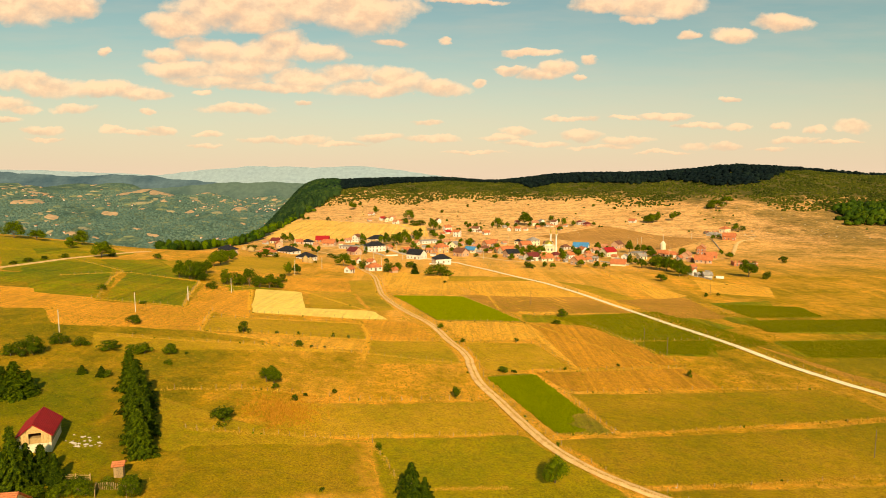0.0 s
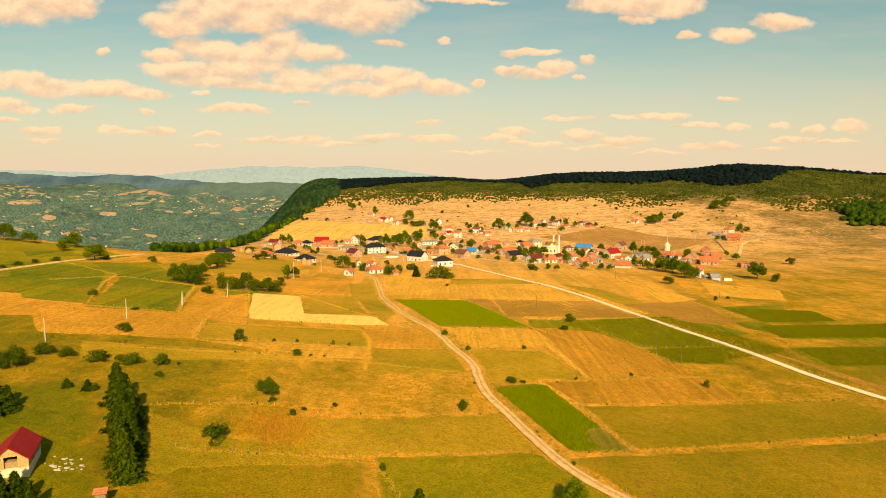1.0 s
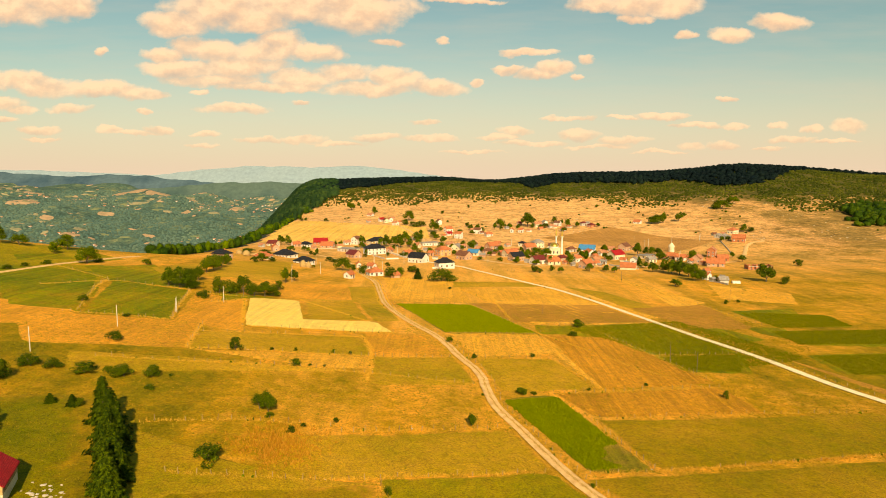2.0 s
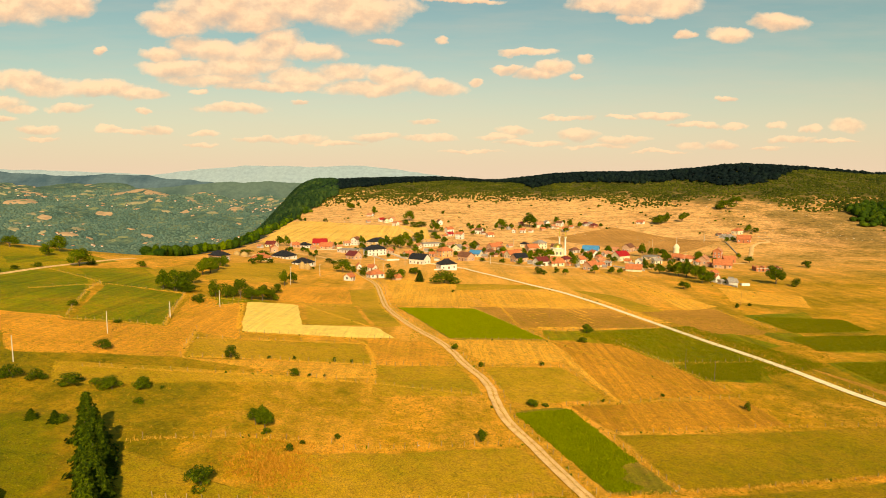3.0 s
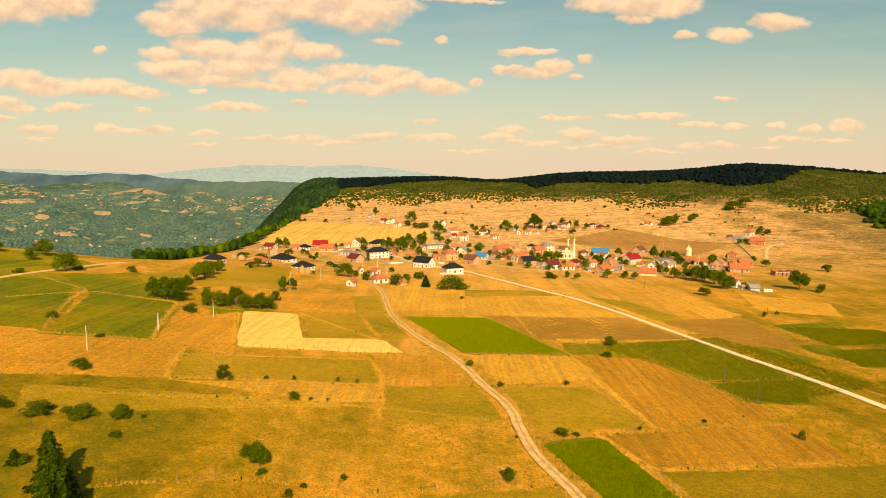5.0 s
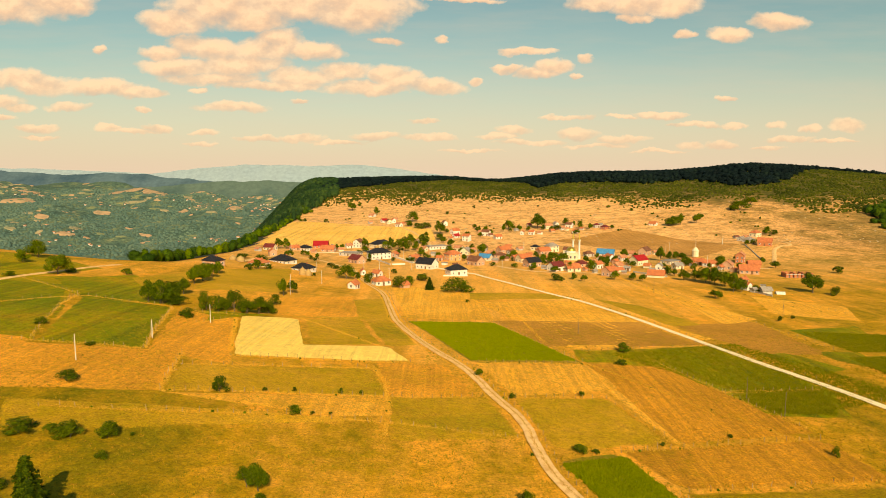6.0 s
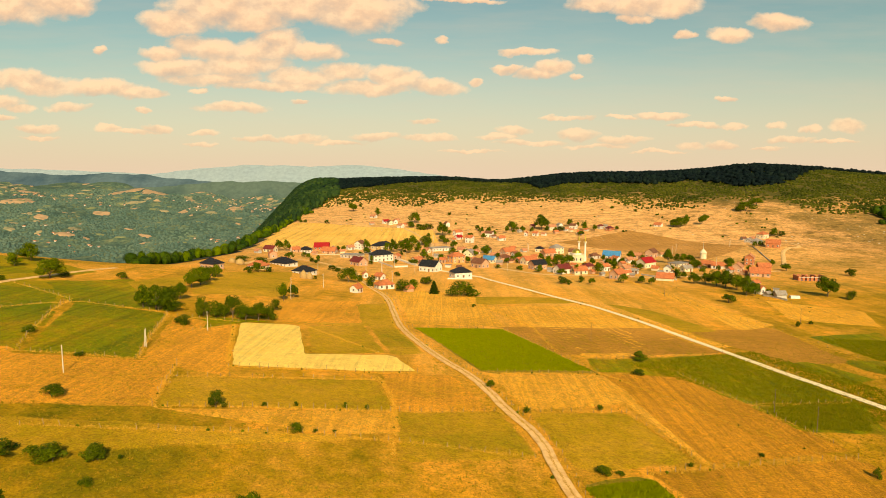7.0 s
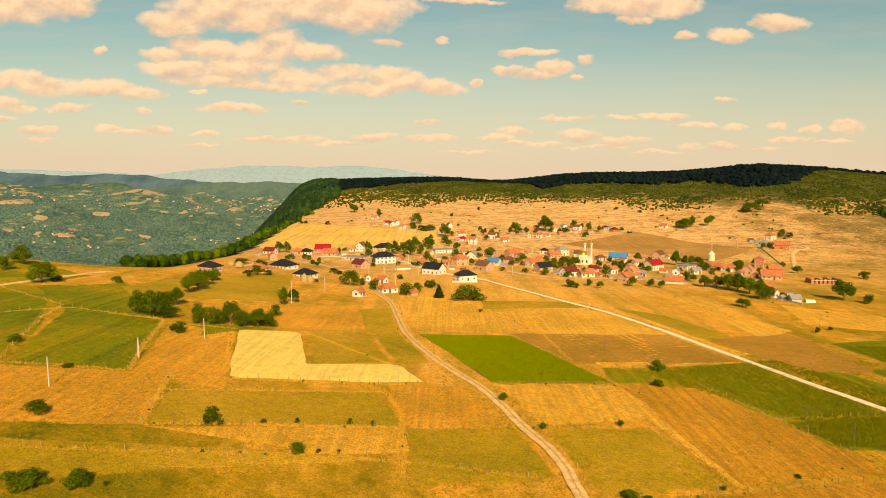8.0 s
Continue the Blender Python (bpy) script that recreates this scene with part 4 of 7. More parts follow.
def blades(rng, centres, normals, size, aspect=1.0):
    """One small quad at each centre, across its normal, freely turned."""
    n = len(centres)
    a = np.cross(normals, rng.normal(size=(n, 3)))
    a /= np.linalg.norm(a, axis=1)[:, None] + 1e-9
    b = np.cross(normals, a)
    s = (size * rng.uniform(0.6, 1.35, n))[:, None]
    a, b = a * s, b * s * aspect
    v = np.stack([centres - a - b * 0.4, centres + b * 0.2 - a * 0.1 - b, centres + a + b * 0.3, centres - a * 0.2 + b], 1).reshape(-1, 3)
    return v, np.arange(4 * n).reshape(n, 4)


def crown_cloud(rng, width, height, lift, lobes, leaves, size):
    """Leaf clumps over several uneven lobes, denser at the outside, with gaps."""
    cs, rs = [], []
    for k in range(lobes):
        a, t = rng.uniform(0, 6.28), rng.uniform(0, 1)
        r = width / 2 * (0.84 if t < 0.65 else 0.5) * np.sqrt(rng.uniform(0.15, 1))
        cs.append((r * np.cos(a), r * np.sin(a), lift + (height - lift) * (0.16 + 0.7 * t)))
        rs.append(rng.uniform(0.12, 0.27) * width * (1.1 - 0.35 * t))
    cs.append((0, 0, lift + (height - lift) * 0.55))
    rs.append(0.27 * width)
    cs, rs = np.array(cs), np.array(rs)
    k = rng.choice(len(cs), leaves, p=rs**2 / (rs**2).sum())
    d = rng.normal(size=(leaves, 3))
    d /= np.linalg.norm(d, axis=1)[:, None]
    c = cs[k] + d * (rs[k] * rng.uniform(0.72, 1.06, leaves))[:, None] * np.array([1, 1, 0.85])
    keep = c[:, 2] > lift * 0.75
    n = d + 0.32 * rng.normal(size=d.shape) + np.array([0, 0, 0.2])
    n /= np.linalg.norm(n, axis=1)[:, None]
    return blades(rng, c[keep], n[keep], size)


def limb(verts, faces, a, b, ra, rb, sides=6):
    a, b = np.array(a, float), np.array(b, float)
    d = (b - a) / np.linalg.norm(b - a)
    u = np.cross(d, (0.3, 0.9, 0.2))
    u /= np.linalg.norm(u)
    w = np.cross(d, u)
    i = len(verts)
    for c, r in ((a, ra), (b, rb)):
        for k in range(sides):
            t = 2 * math.pi * k / sides
            verts.append(tuple(c + r * (math.cos(t) * u + math.sin(t) * w)))
    for k in range(sides):
        faces.append((i + k, i + (k + 1) % sides, i + sides + (k + 1) % sides, i + sides + k))


def broadleaf(name, label, category, seed, width, height, lift, leaves, size, mat, group=""):
    """A tree with trunk and limbs, one metre scale; copied with other sizes."""
    rng = np.random.default_rng(seed)
    root = thing(name, label, category, group)
    v, f = [], []
    limb(v, f, (0, 0, -0.4), (0.05 * width, 0, max(lift, 0.15 * height)), 0.035 * height, 0.025 * height)
    for k in range(5):
        a = rng.uniform(0, 6.28)
        limb(v, f, (0.05 * width, 0, max(lift, 0.15 * height) * rng.uniform(0.8, 1)),
             (0.3 * width * math.cos(a), 0.3 * width * math.sin(a), height * rng.uniform(0.5, 0.8)), 0.018 * height, 0.006 * height, 5)
    part("trunk", v, f, M_BARK, root)
    cv, cf = crown_cloud(rng, width, height, lift, 19, leaves, size)
    part("crown", cv, cf, mat, root)
    return root


def spruce(name, label, seed, width, height, leaves=900, group="spruces"):
    """A spruce: whorls of drooping boughs on a straight trunk, ragged at the edge."""
    rng = np.random.default_rng(seed)
    root = thing(name, label, "conifer", group)
    v, f = [], []
    limb(v, f, (0, 0, -0.4), (0, 0, height * 0.97), 0.016 * height, 0.002 * height)
    part("trunk", v, f, M_BARK, root)
    cs, ns = [], []
    tiers = 15
    for t in range(tiers):
        h = 0.05 + 0.93 * t / tiers
        reach = width / 2 * (1 - h) ** 0.9 * rng.uniform(0.78, 1.15)
        boughs = max(4, int(9 * (1 - h) + 4))
        turn = rng.uniform(0, 6.28)
        for b in range(boughs):
            a = turn + 6.28 * b / boughs + rng.normal() * 0.12
            r = reach * rng.uniform(0.65, 1.2)
            m = max(2, int(leaves / tiers / boughs * (0.5 + 1.4 * (1 - h))))
            s = np.sqrt(rng.uniform(0.08, 1, m))
            side = rng.normal(size=m) * 0.075 * width * (1 - h) * (1.15 - s)
            x = r * s * math.cos(a) - side * math.sin(a)
            y = r * s * math.sin(a) + side * math.cos(a)
            z = h * height - 0.50 * r * s**1.4 + 0.1 * r * (s > 0.85) + rng.normal(size=m) * 0.007 * height
            cs.append(np.stack([x, y, z], 1))
            ns.append(np.stack([0.55 * math.cos(a) + 0.3 * rng.normal(size=m), 0.55 * math.sin(a) + 0.3 * rng.normal(size=m), 0.8 + 0 * x], 1))
    cs, ns = np.concatenate(cs), np.concatenate(ns)
    ns /= np.linalg.norm(ns, axis=1)[:, None]
    cv, cf = blades(rng, cs, ns, 0.05, 0.34)
    part("crown", cv, cf, M_NEEDLE, root)
    return root


def put(proto, x, y, w, h, turn=0.0, label="", sink=0.0):
    """A copy of a prototype at a place on the land, w wide and h high."""
    m = pose(x, y, float(land(x, y)) - sink, 0, 0, turn) @ Matrix.Diagonal((w, w, h, 1))
    ob = copy_thing(proto, m)
    if label:
        ob["label"] = label
    return ob


# prototypes, one wide and one high; they are taken away again when all are copied
OAKS = [broadleaf("tree", "leafy green broadleaf tree on dry grass", "tree", 10 + k, 1.0, 1.0, 0.2, 3800, 0.023, M_LEAF) for k in range(4)]
BUSHES = [broadleaf("bush", "rounded dark green bush in dry grass", "bush", 30 + k, 1.0, 1.0, 0.02, 1900, 0.029, M_BUSH) for k in range(4)]
SPRUCES = [spruce("spruce", "dark green spruce with drooping boughs", 50 + k, 1.0, 1.0, 5200) for k in range(3)]
PROTOS = OAKS + BUSHES + SPRUCES
COUNT = [0]


def tree(x, y, w, h, label=""):
    COUNT[0] += 1
    put(OAKS[COUNT[0] % 4], x, y, w, h, COUNT[0] * 77 % 360, label)


def bush(x, y, w, h, label=""):
    COUNT[0] += 1
    put(BUSHES[COUNT[0] % 4], x, y, w, h, COUNT[0] * 77 % 360, label)


def fir(x, y, w, h, label=""):
    COUNT[0] += 1
    put(SPRUCES[COUNT[0] % 3], x, y, w, h, COUNT[0] * 77 % 360, label)


def scatter(name, label, category, mat, xy, width, height, cards, size, seed, sink=0.0, lift=0.0, sides=8, rings=4):
    """Uncounted growth as one mesh: at each place a lumpy, uneven body of foliage, ruffled by leaf cards."""
    rng = np.random.default_rng(seed)
    n = len(xy)
    z = land(xy[:, 0], xy[:, 1]) - sink
    w = width * rng.uniform(0.65, 1.4, n)
    h = height * rng.uniform(0.6, 1.45, n)
    half = np.stack([w / 2, w / 2, h * (0.5 if lift else 0.9)], 1)[:, None, :]
    middle = np.stack([xy[:, 0], xy[:, 1], z + h * (0.52 if lift else 0.1)], 1)[:, None, :]
    # the body: rings of a dome, each corner pushed in or out
    phi = np.linspace(0.22, 2.1 if lift else 1.75, rings)
    a = np.arange(sides) * 2 * math.pi / sides
    dirs = np.stack([np.outer(np.sin(phi), np.cos(a)), np.outer(np.sin(phi), np.sin(a)), np.outer(np.sign(np.cos(phi)) * np.abs(np.cos(phi)) ** 0.7, np.ones(sides))], 2).reshape(-1, 3)
    turn_ = rng.uniform(0, 6.28, n)[:, None]
    dx, dy = dirs[None, :, 0], dirs[None, :, 1]
    body = np.stack([dx * np.cos(turn_) - dy * np.sin(turn_), dx * np.sin(turn_) + dy * np.cos(turn_), dirs[None, :, 2] + 0 * turn_], 2)
    body = body * (0.92 + 0.11 * rng.normal(size=(n, len(dirs))).clip(-1.6, 1.6))[..., None] * half + middle
    k = np.arange(sides)
    quads = [np.stack([r * sides + k, (r + 1) * sides + k, (r + 1) * sides + (k + 1) % sides, r * sides + (k + 1) % sides], 1) for r in range(rings - 1)]
    quads.append(np.array([(0, 1, 2, 3), (0, 3, 4, 5)] if sides == 6 else [(0, 1, 2, 3), (0, 3, 4, 7), (4, 5, 6, 7)]))
    quads = np.concatenate(quads)
    bf = (quads[None] + (np.arange(n) * len(dirs))[:, None, None]).reshape(-1, 4)
    bv = body.reshape(-1, 3)
    # the leaf cards over it
    d = rng.normal(size=(n, cards, 3))
    d[..., 2] = np.abs(d[..., 2]) * 1.1 - 0.25
    d /= np.linalg.norm(d, axis=2)[..., None]
    c = d * rng.uniform(0.88, 1.10, (n, cards))[..., None] * half + middle
    nrm = d + 0.15 * rng.normal(size=d.shape) + np.array([0, 0, 0.12])
    nrm /= np.linalg.norm(nrm, axis=2)[..., None]
    v, f = blades(rng, c.reshape(-1, 3), nrm.reshape(-1, 3), size)
    v, f = np.concatenate([bv, v]), np.concatenate([bf, f + len(bv)])
    me = bpy.data.meshes.new(name)
    me.vertices.add(len(v))
    me.vertices.foreach_set("co", v.ravel().astype(np.float32))
    me.loops.add(f.size)
    me.loops.foreach_set("vertex_index", f.ravel().astype(np.int32))
    me.polygons.add(len(f))
    me.polygons.foreach_set("loop_start", np.arange(0, f.size, 4, dtype=np.int32))
    me.polygons.foreach_set("use_smooth", np.arange(len(f)) < len(bf))
    me.update()
    own = (0.58 * rng.uniform(0, 1, n) + 0.24 * wave(xy[:, 0], xy[:, 1], 14 * width, 6) + 0.14 * wave(xy[:, 0], xy[:, 1], 5 * width, 2) + 0.2).clip(0, 1)
    me.attributes.new("crown", "FLOAT", "POINT").data.foreach_set("value", np.concatenate([np.repeat(own, len(dirs)), np.repeat(own, cards * 4)]).astype(np.float32))
    me.materials.append(mat)
    return tagged(new(name, me), label, category, kind="stuff")


def sow(seed, n, box, keep):
    """Random places in a box of the plan where keep(x, y) says so (0 to 1)."""
    rng = np.random.default_rng(seed)
    x, y = rng.uniform(box[0], box[1], n), rng.uniform(box[2], box[3], n)
    k = rng.uniform(0, 1, n) < keep(x, y)
    return np.stack([x[k], y[k]], 1)


def orchard(seed, step, box_, keep):
    """Places about a step apart where keep says so, well shaken."""
    rng = np.random.default_rng(seed)
    x, y = np.meshgrid(np.arange(box_[0], box_[1], step), np.arange(box_[2], box_[3], step))
    x = x.ravel() + rng.normal(size=x.size) * step * 0.3
    y = y.ravel() + rng.normal(size=y.size) * step * 0.3
    k = rng.uniform(0, 1, x.size) < keep(x, y)
    return np.stack([x[k], y[k]], 1)


def brow_wood(x, y):
    """The wood clings to the brow and the slope below it, and runs up the ridge."""
    e = brow(x, y)
    return ((e > curve(y, (400, 450, 650, 850, 1000, 1150), (16, 24, 26, 26, 12, -8)) + 9 * wave(x, y, 22, 3)) & (e < 150) & (y > 398) & (x < -105) & (x > -186 - np.maximum(0, y - 425) * 0.55)) * 1.0


xy = orchard(1, 7.2, (-560, -100, 395, 1300), brow_wood)
# From about y 850 a darker, bluer wood paints the brow's shade.
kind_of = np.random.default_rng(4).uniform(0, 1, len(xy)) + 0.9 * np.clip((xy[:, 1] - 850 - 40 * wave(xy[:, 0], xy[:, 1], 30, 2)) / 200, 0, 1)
close = xy[:, 1] < 560
for nm, text, mat, mask, seed in (("beech_wood", "dense bright green beech wood on the steep brow", M_WOODS, kind_of < 0.5, 2),
                                  ("hornbeam_wood", "deep green broadleaf trees among the beeches", M_WOODB, (kind_of >= 0.5) & (kind_of < 1.05), 12)):
    scatter(nm, text, "wood", mat, xy[mask & ~close], 7.0, 6.8, 54, 0.58, seed, 0.6, 1)
    scatter(nm, text, "wood", mat, xy[mask & close], 6.4, 5.8, 260, 0.40, seed + 1, 1.0, 1)
scatter("fir_wood", "upper brow wood, its shade painted in dark blue-green", "wood", M_MIDWOOD, xy[kind_of >= 1.05], 7.2, 10, 36, 0.75, 14, 0.6, 1)
# Draped dark sheet: puts shade into the gaps between the crowns.
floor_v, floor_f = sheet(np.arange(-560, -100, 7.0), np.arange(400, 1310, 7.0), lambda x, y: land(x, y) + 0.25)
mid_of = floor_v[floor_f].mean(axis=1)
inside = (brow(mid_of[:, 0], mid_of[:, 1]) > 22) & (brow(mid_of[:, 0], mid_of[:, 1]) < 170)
tagged(mesh_object("wood_floor", floor_v, floor_f[inside], M_WOODSHADE, True), "dark sheet under the brow wood, painted shade between crowns", "ground", kind="structure")
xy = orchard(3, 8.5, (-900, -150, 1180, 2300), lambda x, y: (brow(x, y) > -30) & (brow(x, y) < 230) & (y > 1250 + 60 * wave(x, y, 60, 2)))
# The far flank's shade is in this wood's colour too.
scatter("far_beech_wood", "dense wood along the far brow, shade painted in blue-green", "wood", M_MIDWOOD, xy, 11, 8, 16, 1.1, 4, 0.5, 1, 6, 4)


def up_hill(x, y):
    return y - curve(x, (-250, -167, -100, 0, 200, 400, 600, 1000), (1000, 915, 840, 760, 705, 650, 620, 600))


# Lower edge follows the cloud shadow that this wood's dark colour paints.
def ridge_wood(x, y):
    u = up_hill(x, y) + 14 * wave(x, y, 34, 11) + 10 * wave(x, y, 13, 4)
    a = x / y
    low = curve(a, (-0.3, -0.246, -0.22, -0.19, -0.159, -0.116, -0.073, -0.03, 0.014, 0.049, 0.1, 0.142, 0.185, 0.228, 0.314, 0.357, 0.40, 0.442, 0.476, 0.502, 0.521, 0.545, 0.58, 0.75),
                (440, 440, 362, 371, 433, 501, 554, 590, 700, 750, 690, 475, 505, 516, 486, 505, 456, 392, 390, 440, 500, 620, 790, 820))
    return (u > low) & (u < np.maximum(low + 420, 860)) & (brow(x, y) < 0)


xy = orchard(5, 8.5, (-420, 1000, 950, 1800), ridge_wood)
scatter("ridge_wood", "wood along the crest, cloud shadow painted into its dark green", "wood", M_SHADEDWOOD, xy, 9.5, 6.6, 26, 0.8, 6, 0.5, 1, 6, 4)


def scrub_belt(x, y):
    u = up_hill(x, y) + 18 * wave(x, y, 40, 5) + 16 * wave(x, y, 18, 7)
    lo = curve(x / y, (-0.25, -0.16, -0.117, -0.074, -0.03, 0.012, 0.141, 0.183, 0.227, 0.269, 0.354, 0.40, 0.46, 0.5, 0.54, 0.6, 0.75), (160, 225, 275, 250, 275, 335, 335, 295, 305, 246, 243, 310, 300, 270, 200, 160, 130))
    return np.clip((u - lo + 45) / 80, 0, 1) * (u < 780) * np.clip(0.75 + 0.8 * wave(x, y, 26, 12), 0.12, 1) * (brow(x, y) < -4)


xy = sow(7, 52000, (-330, 1000, 820, 1480), scrub_belt)
scatter("hill_scrub", "olive-green scrub dotting the stony hillside", "scrub", M_SCRUB, xy, 3.4, 1.7, 8, 0.55, 8, 0, 0, 6, 3)
xy = sow(9, 420, (-160, 760, 700, 1150), lambda x, y: (up_hill(x, y) > 20) * (0.35 + 0.5 * wave(x, y, 60, 9)))
scatter("lone_shrubs", "small dark shrubs scattered over the pasture", "scrub", M_BUSH, xy, 2.8, 1.6, 14, 0.42, 10, 0, 0, 6, 3)
xy = orchard(15, 7.0, (470, 800, 690, 1000), lambda x, y: (x / y > 0.632 + 0.03 * wave(x, y, 40, 2)) & (up_hill(x, y) > 95 + 25 * wave(x, y, 30, 4)) & (up_hill(x, y) < 260 - 60 * wave(x, y, 50, 8)))
scatter("hillside_wood", "dark green wood on the hillside", "wood", M_WOODB, xy, 8.5, 8, 110, 0.6, 16, 0.5, 1)


# ---------------------------------------------------------------- houses
def box(verts, faces, x0, y0, z0, x1, y1, z1):
    i = len(verts)
    verts += [(x0, y0, z0), (x1, y0, z0), (x1, y1, z0), (x0, y1, z0), (x0, y0, z1), (x1, y0, z1), (x1, y1, z1), (x0, y1, z1)]
    faces += [(i, i + 3, i + 2, i + 1), (i + 4, i + 5, i + 6, i + 7), (i, i + 1, i + 5, i + 4), (i + 1, i + 2, i + 6, i + 5),
              (i + 2, i + 3, i + 7, i + 6), (i + 3, i, i + 4, i + 7)]


def shared(name, boxes, mat):
    v, f = [], []
    for b in boxes:
        box(v, f, *b)
    me = bpy.data.meshes.new(name)
    me.from_pydata(v, [], f)
    me.materials.append(mat)
    return me


# a window: frame proud of the wall, with a sill, and the pane set back in it; x across, y outwards is negative
ME_FRAME = shared("window", [(-0.62, -0.06, 0, -0.50, 0.05, 1.4), (0.50, -0.06, 0, 0.62, 0.05, 1.4), (-0.5, -0.06, 1.28, 0.5, 0.05, 1.4),
                             (-0.72, -0.14, -0.08, 0.72, 0.05, 0.04), (-0.04, -0.05, 0.04, 0.04, 0.04, 1.28)], M_FRAME)
ME_PANE = shared("pane", [(-0.5, -0.02, 0.04, 0.5, 0.03, 1.28)], M_GLASS)
ME_DOOR = shared("door", [(-0.5, -0.05, 0, 0.5, 0.05, 2.05), (-0.62, -0.08, 0, -0.5, 0.05, 2.15), (0.5, -0.08, 0, 0.62, 0.05, 2.15),
                          (-0.62, -0.08, 2.05, 0.62, 0.05, 2.17)], M_DOOR)


def child(name, me, parent, x, y, z, turn=0.0):
    ob = new(name, me)
    ob.parent = parent
    ob.matrix_local = pose(x, y, z, 0, 0, turn)
    return ob


def roof_solid(kind, l, w, h, pitch, over):
    """A tiled roof body with eaves: gable, hip or flat."""
    a, b = l / 2 + over, w / 2 + over
    drop = over * pitch
    top = h + (w / 2) * pitch
    e = h - drop
    v, f = [], []
    if kind == "flat":
        box(v, f, -a, -b, h, a, b, h + 0.35)
    elif kind == "gable":
        t = 0.22
        for s in (-1, 1):
            i = len(v)
            for x in (-a, a):
                v += [(x, s * b, e), (x, 0, top), (x, 0, top + t), (x, s * b, e + t)]
            q = [(0, 1, 2, 3), (4, 7, 6, 5), (3, 2, 6, 7), (0, 4, 5, 1), (0, 3, 7, 4)]
            f += [tuple(i + k for k in c) for c in q]
    else:
        r = max(a - b, 0.05 * a)
        t = 0.2
        v += [(-a, -b, e), (a, -b, e), (a, b, e), (-a, b, e), (-a, -b, e + t), (a, -b, e + t), (a, b, e + t), (-a, b, e + t),
              (-r, 0, top + t + drop), (r, 0, top + t + drop)]
        f += [(0, 3, 2, 1), (0, 1, 5, 4), (1, 2, 6, 5), (2, 3, 7, 6), (3, 0, 4, 7), (4, 5, 9, 8), (5, 6, 9), (6, 7, 8, 9), (7, 4, 8)]
    return v, f, top


def house(x, y, l, w, floors, kind, roof, wall, turn=0.0, name="house", label="", pitch=0.74, openings=True, chimney=True, floor_h=2.6):
    """A house of l by w with its long side along x before turning; the front looks to -y."""
    z = float(min(land(x + dx, y + dy) for dx in (-l / 2, l / 2) for dy in (-w / 2, w / 2)))
    top_ground = float(max(land(x + dx, y + dy) for dx in (-l / 2, l / 2) for dy in (-w / 2, w / 2)))
    tones = {"orange": "terracotta", "salmon": "faded orange", "red": "bright red", "darkred": "dark red", "brown": "brown", "black": "black",
             "grey": "grey", "blue": "blue"}
    skins = {"white": "white rendered", "cream": "cream rendered", "pink": "bare block", "orange": "apricot rendered", "brick": "raw brick", "grey": "grey"}
    text = label or f"{skins[wall]} {'one' if floors < 1.6 else 'two'}-storey {name.replace('_', ' ')} with {tones[roof]} {kind} roof"
    root = thing(name, text, name.replace("_", " "), "village houses" if name == "house" else "")
    root.matrix_world = pose(x, y, z, 0, 0, turn)
    base = top_ground - z
    h = floors * floor_h + min(base, 1.2) * 0.5 + 0.2
    if kind == "flat":
        pitch = 0
    if kind == "hip":
        pitch *= 0.78
    v, f, top = roof_solid(kind, l, w, h, pitch, 0.45 if kind != "flat" else 0.3)
    roof_ob = part("roof", v, f, ROOFS[roof], root)
    v, f = [], []
    box(v, f, -l / 2, -w / 2, -0.8, l / 2, w / 2, h)
    if kind == "gable":
        i = len(v)
        for s in (-1, 1):
            v += [(s * l / 2, -w / 2, h), (s * l / 2, w / 2, h), (s * l / 2, 0, top)]
        f += [(i, i + 2, i + 1), (i + 3, i + 4, i + 5)]
    part("wall", v, f, WALLS[wall], root)
    if chimney and kind != "flat":
        v, f = [], []
        box(v, f, l * 0.18, -0.9 + w * 0.1, top - 1.0, l * 0.18 + 0.6, -0.3 + w * 0.1, top + 0.7)
        box(v, f, l * 0.18 - 0.08, -0.98 + w * 0.1, top + 0.7, l * 0.18 + 0.68, -0.22 + w * 0.1, top + 0.82)
        part("chimney", v, f, WALLS["brick"], roof_ob)
    if not openings:
        return root
    n = max(2, int(l / 3.0))
    for s in range(max(1, int(round(floors)))):
        zz = s * floor_h + 1.0 + min(base, 1.2) * 0.4
        if zz + 1.3 > h:
            continue
        for k in range(n):
            xx = -l / 2 + l * (k + 0.5) / n
            if s == 0 and k == n // 2:
                child("door", ME_DOOR, root, xx, -w / 2 - 0.03, zz - 0.95)
                continue
            wd = child("window", ME_FRAME, root, xx, -w / 2 - 0.02, zz)
            child("pane", ME_PANE, wd, 0, 0, 0)
        for side, ang in ((-1, -90), (1, 90)):
            for yy in ((-w / 4, w / 4) if w > 6 else (0,)):
                wd = child("window", ME_FRAME, root, side * (l / 2 + 0.02), yy, zz, ang)
                child("pane", ME_PANE, wd, 0, 0, 0)
    return root




